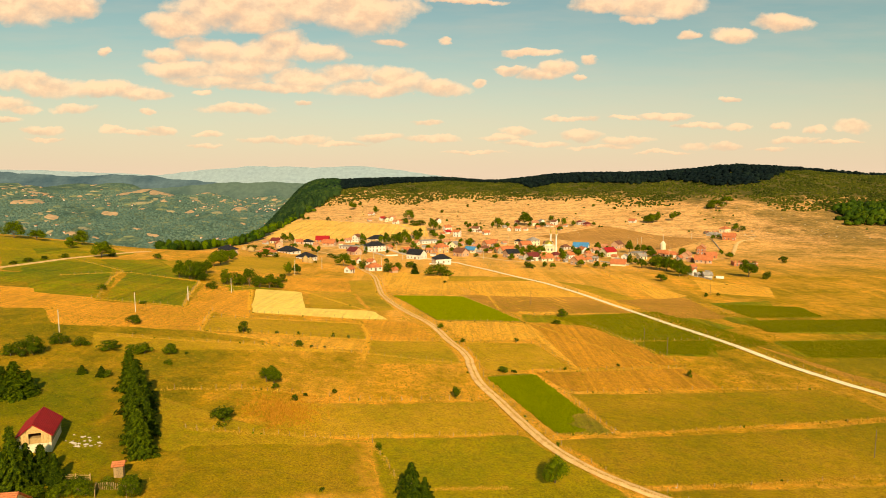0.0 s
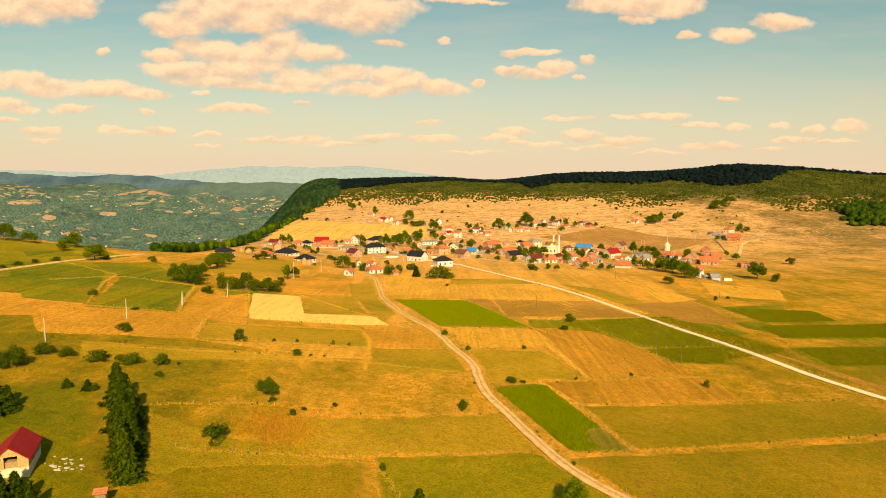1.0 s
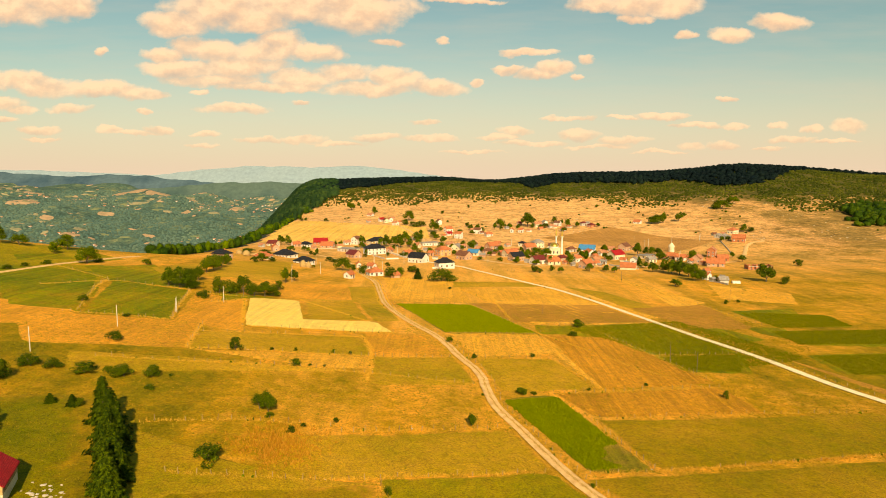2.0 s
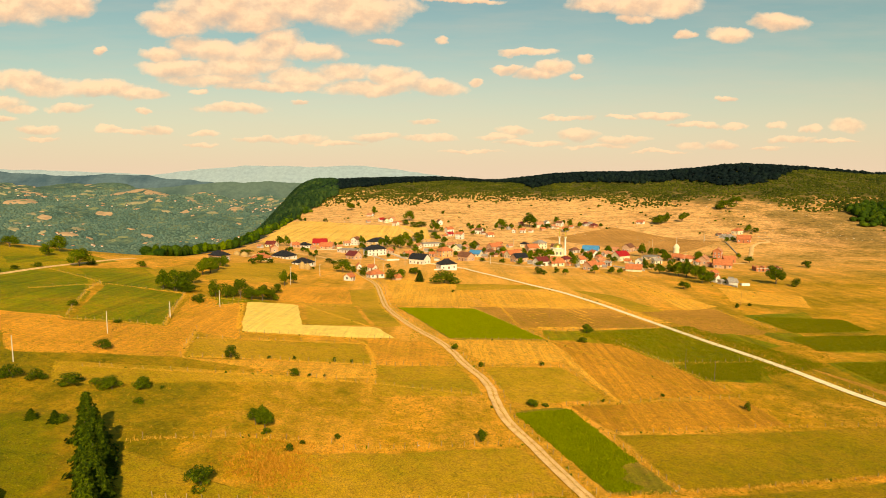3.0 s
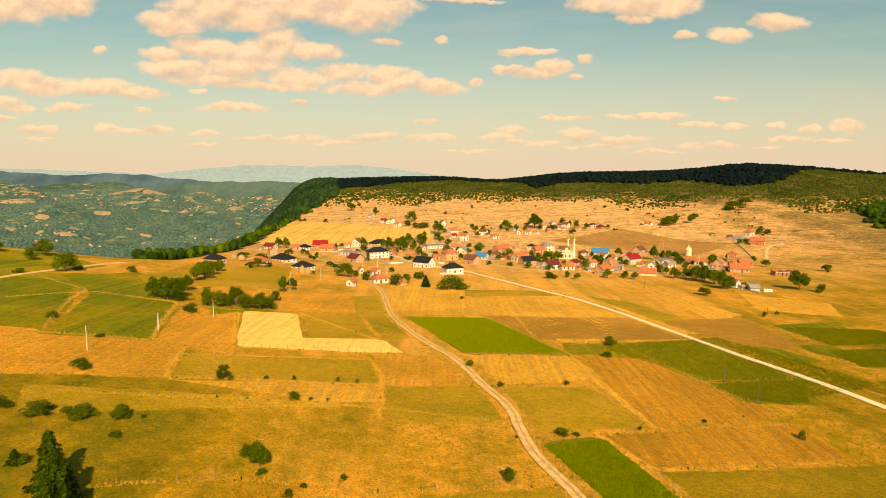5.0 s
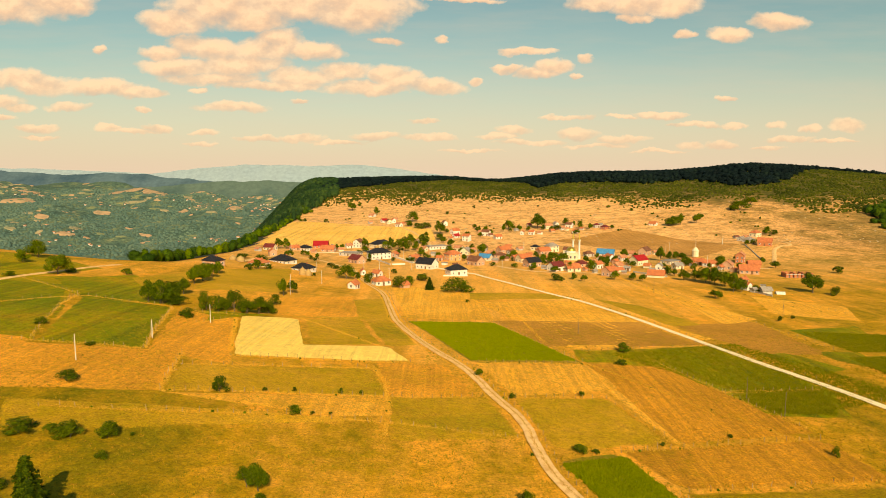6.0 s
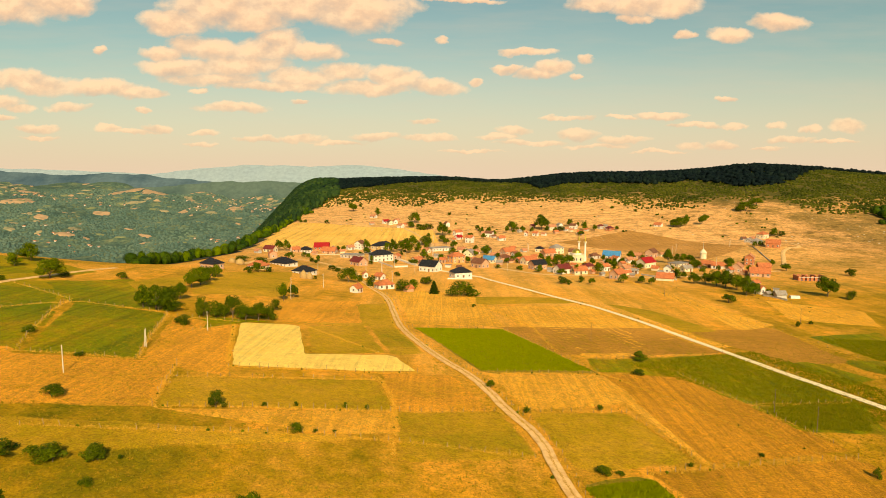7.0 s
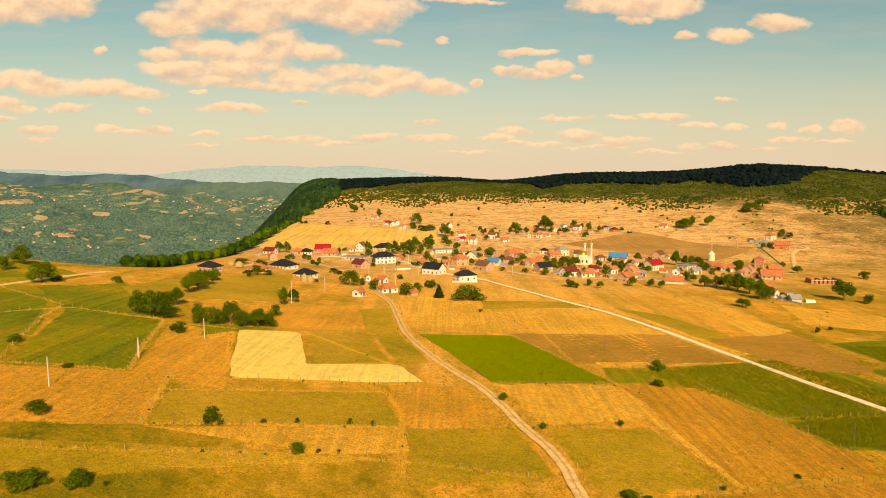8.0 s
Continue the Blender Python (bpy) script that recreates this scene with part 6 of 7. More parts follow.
house(112.7, 779.9, 8.8, 6.4, 1.3, "gable", "salmon", "cream", 25)
house(122.9, 786.5, 5.5, 4.7, 1.6, "gable", "grey", "white", 115)
house(137.0, 777.8, 7.6, 5.5, 1.4, "gable", "brown", "white", -38)
house(136.7, 742.4, 5.7, 4.5, 0.9, "gable", "orange", "white", -33)
house(167.7, 776.9, 6.4, 4.6, 1.2, "hip", "darkred", "grey", 25)
house(174.9, 766.8, 8.7, 6.2, 1, "hip", "darkred", "brick", 40)
house(126.2, 764.4, 5.3, 4.3, 1, "gable", "salmon", "white", 31)
house(140.1, 532.9, 12.0, 8.7, 1.6, "gable", "red", "cream", 34)
house(163.7, 591.0, 10.3, 7.4, 1.6, "gable", "brown", "pink", 50)
house(149.6, 583.3, 6.4, 4.6, 1.1, "gable", "salmon", "pink", -26)
house(129.4, 461.9, 10.4, 7.5, 0.7, "gable", "orange", "cream", -24)
house(145.4, 502.5, 5.3, 4.6, 1.2, "gable", "grey", "white", 65)
house(166.5, 537.5, 12.6, 9.1, 0.9, "flat", "grey", "cream", 33)
house(160.6, 507.5, 7.0, 5.0, 1, "gable", "grey", "cream", 21)
house(186.3, 532.5, 7.9, 5.7, 1, "gable", "orange", "pink", -41)
house(189.6, 523.1, 7.8, 5.6, 1, "gable", "orange", "white", -26)
house(195.9, 505.1, 9.2, 6.6, 1.5, "gable", "salmon", "pink", 55)
house(224.5, 545.9, 8.7, 6.3, 2.3, "gable", "salmon", "brick", 58)
house(200.5, 483.1, 12.2, 8.8, 1, "gable", "orange", "pink", -20)
house(220.8, 517.3, 8.5, 6.1, 1, "gable", "orange", "brick", -8)
house(285.3, 627.5, 11.6, 8.3, 1.4, "gable", "orange", "brick", -30)
house(314.8, 704.4, 10.4, 7.5, 1.5, "hip", "orange", "cream", 36)
house(284.8, 656.9, 10.2, 7.3, 0.8, "hip", "grey", "grey", 37)
house(284.0, 670.8, 6.5, 4.7, 0.8, "gable", "grey", "grey", 41)
house(162.2, 407.4, 4.4, 3.8, 1.2, "gable", "orange", "white", 115)
house(172.8, 433.2, 4.5, 3.6, 1, "gable", "orange", "white", 31)
house(234.0, 779.8, 8.2, 5.9, 0.8, "gable", "orange", "white", -42)
house(-26.0, 615.8, 5.9, 4.7, 1, "gable", "salmon", "cream", -38)
house(48.4, 554.1, 5.9, 4.8, 1, "gable", "orange", "pink", 36)
house(49.5, 596.7, 5.7, 4.5, 0.9, "gable", "brown", "grey", 40)
house(31.6, 582.0, 7.1, 5.1, 1.1, "gable", "salmon", "pink", -27)
house(-12.1, 552.5, 4.6, 3.7, 1, "gable", "orange", "pink", -20)
house(120.2, 494.3, 3.9, 3.1, 0.9, "gable", "grey", "grey", -35)
house(188.7, 500.6, 4.0, 3.2, 0.9, "gable", "orange", "grey", 34)
house(166.9, 395.2, 5.2, 4.2, 0.8, "gable", "grey", "grey", 0, "shed", openings=False, chimney=False)
house(-158.2, 560.6, 4.5, 3.6, 0.7, "gable", "salmon", "grey", -33, "shed", openings=False, chimney=False)
house(-119.0, 589.2, 4.0, 3.2, 0.7, "gable", "salmon", "pink", -28, "shed", openings=False, chimney=False)
house(-111.0, 635.7, 3.9, 3.4, 0.8, "gable", "grey", "cream", 115, "shed", openings=False, chimney=False)
house(-100.4, 615.8, 4.6, 3.7, 0.7, "gable", "salmon", "cream", 29, "shed", openings=False, chimney=False)
house(-77.3, 617.3, 4.1, 3.3, 0.8, "gable", "orange", "white", -39, "shed", openings=False, chimney=False)
house(-54.6, 437.4, 2.5, 2.2, 0.8, "gable", "salmon", "cream", 115, "shed", openings=False, chimney=False)
house(-51.0, 680.7, 5.1, 4.1, 0.8, "gable", "salmon", "pink", -34, "shed", openings=False, chimney=False)
house(-43.4, 694.3, 5.7, 4.5, 0.8, "gable", "orange", "cream", 33, "shed", openings=False, chimney=False)
house(-34.1, 681.4, 4.7, 4.0, 0.8, "gable", "salmon", "white", 115, "shed", openings=False, chimney=False)
house(-44.6, 660.8, 6.3, 4.7, 0.7, "gable", "orange", "pink", -30, "shed", openings=False, chimney=False)
house(-28.1, 539.4, 4.5, 3.6, 0.7, "gable", "brown", "pink", -18, "shed", openings=False, chimney=False)
house(-17.2, 584.6, 3.6, 2.9, 0.7, "gable", "grey", "grey", -22, "shed", openings=False, chimney=False)
house(-8.3, 523.9, 3.7, 3.0, 0.6, "flat", "grey", "white", -25, "shed", openings=False, chimney=False)
house(-0.7, 510.8, 3.1, 2.5, 0.7, "gable", "brown", "pink", 21, "shed", openings=False, chimney=False)
house(12.4, 565.5, 3.4, 2.7, 0.7, "gable", "salmon", "grey", 36, "shed", openings=False, chimney=False)
house(31.3, 542.8, 4.5, 3.6, 0.7, "gable", "grey", "pink", -21, "shed", openings=False, chimney=False)
house(40.6, 553.0, 3.8, 3.0, 0.7, "gable", "brown", "pink", 24, "shed", openings=False, chimney=False)
house(52.5, 641.3, 5.4, 4.3, 0.6, "gable", "orange", "pink", -21, "shed", openings=False, chimney=False)
house(60.6, 625.5, 5.0, 4.0, 0.6, "gable", "salmon", "grey", 39, "shed", openings=False, chimney=False)
house(63.7, 581.9, 3.9, 3.1, 0.8, "gable", "orange", "pink", 34, "shed", openings=False, chimney=False)
house(64.6, 541.5, 3.2, 2.6, 0.7, "gable", "orange", "cream", -35, "shed", openings=False, chimney=False)
house(73.9, 555.6, 4.5, 3.6, 0.8, "gable", "orange", "pink", -23, "shed", openings=False, chimney=False)
house(62.6, 501.0, 3.3, 2.6, 0.6, "gable", "grey", "grey", -30, "shed", openings=False, chimney=False)
house(87.0, 568.3, 3.4, 2.7, 0.8, "gable", "grey", "cream", -35, "shed", openings=False, chimney=False)
house(85.7, 530.3, 3.5, 2.8, 0.8, "gable", "orange", "cream", -41, "shed", openings=False, chimney=False)
house(90.0, 491.5, 3.2, 2.6, 0.7, "gable", "orange", "pink", 39, "shed", openings=False, chimney=False)
house(107.6, 538.3, 4.3, 3.4, 0.8, "gable", "salmon", "pink", 38, "shed", openings=False, chimney=False)
house(93.8, 480.3, 2.8, 2.3, 0.6, "gable", "grey", "grey", 29, "shed", openings=False, chimney=False)
house(124.2, 539.1, 4.3, 3.4, 0.9, "gable", "orange", "pink", 37, "shed", openings=False, chimney=False)
house(112.9, 487.9, 4.5, 3.6, 0.7, "gable", "orange", "cream", 29, "shed", openings=False, chimney=False)
house(112.7, 476.1, 2.8, 2.3, 0.6, "gable", "grey", "pink", -27, "shed", openings=False, chimney=False)
house(142.9, 550.9, 3.7, 2.9, 0.7, "gable", "salmon", "pink", -30, "shed", openings=False, chimney=False)
house(140.9, 514.2, 4.7, 3.8, 0.7, "gable", "orange", "cream", -37, "shed", openings=False, chimney=False)
house(136.2, 489.6, 3.2, 2.6, 0.7, "gable", "grey", "white", -35, "shed", openings=False, chimney=False)
house(173.5, 595.1, 3.6, 2.9, 0.8, "gable", "salmon", "cream", 31, "shed", openings=False, chimney=False)
house(144.5, 489.9, 2.9, 2.5, 0.7, "gable", "black", "white", 65, "shed", openings=False, chimney=False)
house(184.5, 543.7, 4.4, 3.5, 0.6, "gable", "salmon", "pink", 24, "shed", openings=False, chimney=False)
house(178.2, 524.6, 3.5, 2.8, 0.6, "gable", "orange", "grey", 33, "shed", openings=False, chimney=False)
house(195.6, 525.4, 4.2, 3.3, 0.7, "gable", "orange", "white", 35, "shed", openings=False, chimney=False)
house(193.6, 490.1, 3.8, 3.1, 0.7, "gable", "orange", "pink", 38, "shed", openings=False, chimney=False)
house(207.1, 506.5, 4.6, 3.7, 0.7, "gable", "orange", "brick", 40, "shed", openings=False, chimney=False)
house(290.7, 694.9, 5.0, 4.0, 0.6, "gable", "brown", "grey", 19, "shed", openings=False, chimney=False)
house(299.3, 694.5, 5.7, 4.5, 0.6, "gable", "salmon", "cream", 38, "shed", openings=False, chimney=False)
house(294.9, 652.2, 4.1, 3.3, 0.6, "gable", "grey", "grey", 24, "shed", openings=False, chimney=False)
house(175.2, 414.4, 2.8, 2.3, 0.6, "flat", "grey", "grey", -28, "shed", openings=False, chimney=False)
house(162.7, 400.0, 3.0, 2.4, 0.6, "gable", "grey", "grey", 31, "shed", openings=False, chimney=False)
house(-69.3, 882.8, 4.9, 3.9, 0.7, "gable", "salmon", "pink", 40, "shed", openings=False, chimney=False)
house(-57.1, 841.5, 4.7, 3.8, 0.7, "gable", "orange", "pink", 27, "shed", openings=False, chimney=False)
house(-0.3, 705.5, 3.8, 3.1, 0.7, "gable", "orange", "cream", 34, "shed", openings=False, chimney=False)
house(34.0, 755.0, 4.9, 3.9, 0.7, "gable", "salmon", "pink", -18, "shed", openings=False, chimney=False)
house(42.7, 729.6, 4.1, 3.3, 0.7, "gable", "brown", "grey", 24, "shed", openings=False, chimney=False)
house(74.4, 765.4, 4.2, 3.4, 0.6, "gable", "grey", "grey", 36, "shed", openings=False, chimney=False)
house(97.1, 738.2, 4.6, 3.6, 0.7, "gable", "salmon", "white", -40, "shed", openings=False, chimney=False)
house(112.7, 752.1, 5.2, 4.2, 0.7, "gable", "orange", "pink", 28, "shed", openings=False, chimney=False)
house(130.1, 759.2, 4.7, 3.8, 0.7, "gable", "salmon", "cream", 39, "shed", openings=False, chimney=False)
house(147.6, 760.4, 4.2, 3.3, 0.7, "gable", "orange", "grey", -41, "shed", openings=False, chimney=False)
house(174.9, 784.4, 4.3, 3.5, 0.6, "gable", "grey", "grey", -39, "shed", openings=False, chimney=False)
house(-101.0, 867.9, 5.4, 4.3, 0.6, "gable", "salmon", "grey", 38, "shed", openings=False, chimney=False)
pole(-103.9, 209.8, 6.8, arm=False)
pole(-97.4, 238.1, 5.6, stay=True, arm=False)
pole(-90.2, 265.7, 6.6, arm=False)
pole(-81.1, 342.3, 6.6, arm=False)
pole(-89.0, 446.5, 6.6, arm=False)
pole(-77.3, 615.7, 6.6)
pole(76.1, 209.2, 6.6, "thin dark wooden pole standing in a field", False, False, 0.09, M_DARKPOLE)
pole(71.9, 220.8, 6.6, "thin dark wooden pole standing in a field", False, False, 0.09, M_DARKPOLE)
pole(-43.0, 438.1, 6.6)
pole(-52.8, 479.8, 6.6)
pole(32.2, 497.1, 6.6)
pole(161.7, 460.7, 6.6)
pole(105.9, 397.0, 6.6, "thin dark wooden pole standing in a field", False, False, 0.09, M_DARKPOLE)
pole(143.2, 333.9, 6.6, "thin dark wooden pole standing in a field", False, False, 0.09, M_DARKPOLE)
pole(40.9, 290.2, 6.6, "thin dark wooden pole standing in a field", False, False, 0.09, M_DARKPOLE)
pole(-47.7, 523.2, 6.6)
pole(-31.4, 487.7, 6.6)
pole(-19.7, 612.8, 6.6)
pole(65.8, 635.8, 6.6)
pole(253.4, 643.0, 6.6)
pole(195.6, 539.2, 6.6)
pole(-111.1, 179.1, 6.6, arm=False)
pole(94.9, 132.8, 6.6, "thin dark wooden pole standing in a field", False, False, 0.09, M_DARKPOLE)
pole(-131.6, 556.7, 6.6, arm=False)
pole(-41.6, 565.3, 7.2, "pale concrete utility pole between the houses", thick=0.17)
pole(-54.5, 493.4, 7.2, "pale concrete utility pole between the houses", thick=0.17)
pole(-65.2, 493.9, 7.2, "pale concrete utility pole between the houses", thick=0.17)
pole(-20.8, 700.6, 7.2, "pale concrete utility pole between the houses", thick=0.17)
pole(-20.5, 590.0, 7.2, "pale concrete utility pole between the houses", thick=0.17)
pole(64.7, 624.8, 7.2, "pale concrete utility pole between the houses", thick=0.17)
pole(257.9, 652.5, 7.2, "pale concrete utility pole between the houses", thick=0.17)
pole(186.7, 518.4, 7.2, "pale concrete utility pole between the houses", thick=0.17)
pole(-75.5, 390.6, 7.2, "pale concrete utility pole between the houses", thick=0.17)
pole(-85.0, 359.7, 7.2, "pale concrete utility pole between the houses", thick=0.17)
pole(-133.7, 570.0, 7.2, "pale concrete utility pole between the houses", thick=0.17)
pole(189.4, 612.4, 7.2, "pale concrete utility pole between the houses", thick=0.17)
pole(196.8, 624.4, 7.2, "pale concrete utility pole between the houses", thick=0.17)

# field fences and verges
fence(((-80.3, 216.7), (-58.5, 223.9), (-32.7, 232.2)))
fence(((-76.2, 195.0), (-52.9, 202.6), (-25.5, 210.0)))
fence(((-24.3, 210.0), (-0.6, 213.5)))
fence(((-0.3, 243.7), (14.9, 245.2), (33.2, 247.9)))
fence(((34.4, 247.7), (48.6, 226.2), (55.7, 214.5), (70.4, 195.2)), posts=False, verge=1.6)
fence(((36.6, 263.6), (60.1, 272.1), (86.2, 278.0)))
fence(((58.9, 252.5), (67.8, 226.8), (77.5, 201.9)))
fence(((67.8, 226.8), (98.8, 230.9)))
fence(((-94.7, 227.0), (-102.0, 250.9), (-110.6, 283.9)))
fence(((-128.0, 221.4), (-111.3, 224.9), (-94.7, 227.0)))
fence(((-84.3, 227.3), (-80.7, 210.3), (-76.9, 195.4)), verge=1.6)
fence(((8.0, 214.0), (20.2, 215.6), (32.4, 216.1)))
fence(((32.4, 216.1), (37.6, 199.6), (40.3, 189.9)), gap=4)
fence(((-38.8, 190.5), (-21.4, 192.3), (5.9, 188.7)))
fence(((-31.7, 234.3), (-27.1, 221.0), (-24.6, 202.8), (-24.1, 184.7)), posts=False, verge=1.4)
fence(((-94.8, 180.6), (-73.2, 183.2), (-49.1, 188.2), (-37.1, 193.2)), gap=3.5, verge=1.4)
fence(((295.7, 622.3), (307.5, 616.8), (314.2, 610.0)), gap=2.2, verge=0)
fence(((291.0, 612.0), (307.5, 604.4)), gap=2.2, verge=0)
fence(((-83.2, 604.6), (-52.6, 576.6)), gap=3, verge=0)
fence(((125.5, 790.5), (187.9, 783.5), (235.4, 773.6)), gap=5, verge=.3)
fence(((24.9, 454.5), (54.5, 429.6), (86.5, 428.2)), gap=3, verge=.3)
fence(((112.4, 437.4), (134.9, 420.6), (162.4, 380.0), (178.4, 343.7)), gap=4, verge=.4)
fence(((-71.4, 229.4), (-20.4, 241.6)), verge=1.3)
fence(((-85.8, 278.9), (-73.1, 233.7)), posts=False, verge=2)
fence(((-65.6, 292.7), (-32.2, 259.3)), posts=False)
fence(((9.6, 304.0), (23.0, 270.3), (33.3, 249.5)), gap=2.2)
fence(((-24.8, 304.5), (9.6, 304.0)), gap=3)
fence(((5.2, 355.5), (22.2, 310.2), (24.9, 270.6)), posts=False, verge=.8)
fence(((103.9, 463.9), (110.5, 376.6), (125.9, 316.2), (130.7, 276.1)), gap=5, verge=.5)
fence(((145.9, 386.2), (174.6, 338.4)), posts=False, verge=.6)
fence(((-85.8, 283.7), (-107.4, 280.9)))
fence(((-180.9, 306.5), (-148.1, 289.8), (-143.4, 271.1), (-125.1, 225.1)), verge=.5, gap=3)
fence(((-159.0, 259.9), (-150.8, 278.7), (-143.0, 287.6), (-111.0, 284.7)), gap=3.2)
fence(((-94.0, 263.4), (-85.8, 278.9)))
fence(((-26.9, 128.8), (-5.5, 134.2), (18.2, 138.3)), gap=3, tall=0.85)
fence(((26.0, 138.6), (41.6, 141.4), (71.1, 148.1), (113.6, 155.9)), verge=1.5, gap=6, tall=0.7)
fence(((-25.7, 150.7), (-6.4, 156.2), (11.5, 159.9)))
fence(((-14.9, 128.8), (-11.8, 121.4), (-8.7, 113.2)), gap=3)
fence(((33.4, 167.1), (37.0, 152.8), (40.4, 141.6)), gap=2.2)
fence(((35.9, 168.3), (69.6, 174.8), (110.4, 178.1)), gap=4.5, verge=.7, tall=0.8)
fence(((37.4, 114.7), (63.6, 119.4), (91.4, 124.1)), verge=1.3, gap=8, tall=0.7)
fence(((27.3, 184.0), (55.6, 191.3), (77.6, 195.6)), gap=3)
fence(((-1.5, 110.8), (12.3, 112.8)), verge=3, posts=False)
fence(((-66.3, 143.8), (-46.6, 151.0), (-27.5, 153.3)), gap=3, verge=.8)
fence(((-52.9, 125.3), (-36.2, 127.6), (-26.9, 128.8)), gap=2.6)


# ---------------------------------------------------------------- single buildings and farm things
def ring(verts, faces, profile, cx=0.0, cy=0.0, sides=20):
    """A turned body from (radius, height) pairs."""
    i = len(verts)
    for r, h in profile:
        for k in range(sides):
            a = 2 * math.pi * k / sides
            verts.append((cx + r * math.cos(a), cy + r * math.sin(a), h))
    for j in range(len(profile) - 1):
        for k in range(sides):
            faces.append((i + j * sides + k, i + j * sides + (k + 1) % sides, i + (j + 1) * sides + (k + 1) % sides, i + (j + 1) * sides + k))


def stand(x, y, turn=0.0):
    return pose(x, y, float(land(x, y)), 0, 0, turn)


def mosque(x, y, turn):
    root = thing("mosque", "cream mosque with golden dome and two white minarets", "mosque")
    root.matrix_world = stand(x, y, turn)
    v, f = [], []
    box(v, f, -5.5, -5, -1, 5.5, 5, 5.6)
    box(v, f, -5.8, -5.3, 5.6, 5.8, 5.3, 6.0)
    box(v, f, -8.5, -3.5, -1, -5.5, 3.5, 3.4)
    part("wall", v, f, WALLS["cream"], root)
    v, f = [], []
    ring(v, f, [(3.9, 6.0), (3.9, 7.2), (3.6, 7.25)], sides=24)
    drum = part("drum", v, f, WALLS["white"], root)
    v, f = [], []
    ring(v, f, [(3.7 * math.cos(a), 7.2 + 3.3 * math.sin(a)) for a in np.linspace(0, 1.5, 10)] + [(0.12, 10.6), (0.05, 12.0)], sides=24)
    part("dome", v, f, M_GOLDLEAF, root, "golden dome with a finial", True)
    for s in (-1, 1):
        for k in range(3):
            wd = child("window", ME_FRAME, root, -3.2 + 3.2 * k, -5.02, 1.4)
            wd.scale = (1.1, 1, 1.7)
            child("pane", ME_PANE, wd, 0, 0, 0)
    for mx, my in ((1.6, 4.9), (6.6, 3.6)):
        v, f = [], []
        ring(v, f, [(1.15, -1), (1.15, 3.5), (0.85, 4.2), (0.72, 15.2)], mx, my, 14)
        shaft = part("minaret", v, f, WALLS["white"], root, "tall white minaret")
        v, f = [], []
        ring(v, f, [(0.75, 14.6), (1.25, 15.1), (1.25, 16.0), (1.15, 16.0), (1.15, 15.2)], mx, my, 14)
        part("gallery", v, f, WALLS["cream"], shaft)
        v, f = [], []
        ring(v, f, [(0.6, 15.2), (0.58, 17.6), (0.8, 17.7), (0.08, 21.2), (0.03, 22.2)], mx, my, 14)
        part("spire", v, f, M_GOLDLEAF, shaft)


mosque(94.5, 563.0, -12)


def brick_shell(x, y, turn):
    """A house left at the first storey: brick piers and open bays on a slab."""
    root = thing("unfinished_house", "unfinished red brick house shell without roof", "house")
    root.matrix_world = stand(x, y, turn)
    v, f = [], []
    box(v, f, -8.2, -4.6, -0.8, 8.2, 4.6, 0.15)
    part("slab", v, f, M_CONC, root)
    for k in range(7):
        v, f = [], []
        cx = -7.5 + 2.5 * k
        box(v, f, cx - 0.75, -4.4, 0.15, cx + 0.75, -4.1, 3.0 + 0.5 * (k % 3 == 0))
        box(v, f, cx - 0.75, 4.1, 0.15, cx + 0.75, 4.4, 3.2)
        part("brick_pier", v, f, WALLS["brick"], root)
    for cx in (-8.0, -2.5, 2.5, 7.7):
        v, f = [], []
        box(v, f, cx, -4.1, 0.15, cx + 0.3, 4.1, 2.9 + 0.4 * (cx > 0))
        part("cross_wall", v, f, WALLS["brick"], root)
    v, f = [], []
    box(v, f, -8.2, -4.5, 2.2, 8.2, -4.08, 2.55)
    part("ring_beam", v, f, M_CONC, root)


brick_shell(223.8, 465.5, -8)


def chapel_tower(x, y):
    root = thing("water_tower", "small yellow domed tower with a thin mast", "tower")
    root.matrix_world = stand(x, y)
    v, f = [], []
    ring(v, f, [(2.6, -0.8), (2.6, 4.6), (3.0, 4.7), (3.0, 5.0), (1.6, 7.0), (0.3, 8.2)], sides=10)
    part("wall", v, f, WALLS["cream"], root)
    v, f = [], []
    limb(v, f, (0, 0, 8), (0, 0, 14.5), 0.22, 0.12, 6)
    part("mast", v, f, M_POLE, root)


chapel_tower(204.0, 583.0)


def haystack(x, y, r, h):
    ob = thing("haystack", "rounded brown haystack round a pole", "haystack", "haystacks")
    ob.matrix_world = stand(x, y, x * 7 % 360)
    v, f = [], []
    ring(v, f, [(r * 0.9, -0.2), (r * 1.05, h * 0.2), (r, h * 0.45), (r * 0.75, h * 0.7), (r * 0.35, h * 0.92), (0.08, h)], sides=16)
    part("hay", v, f, M_HAY, ob, "", True)
    v, f = [], []
    limb(v, f, (0, 0, h * 0.8), (0.05, 0, h + 0.8), 0.07, 0.05, 6)
    part("stake", v, f, M_POST, ob)


for x, y, r, h in ((-91.7, 418.0, 2.1, 4.6), (-88.6, 419.0, 1.9, 3.9), (-137.5, 450.0, 2.6, 3.6), (-144.0, 455.0, 2.2, 3.0), (-75.0, 560.0, 2.4, 4.2), (-70.5, 640.0, 2.2, 4.0)):
    haystack(x, y, r, h)


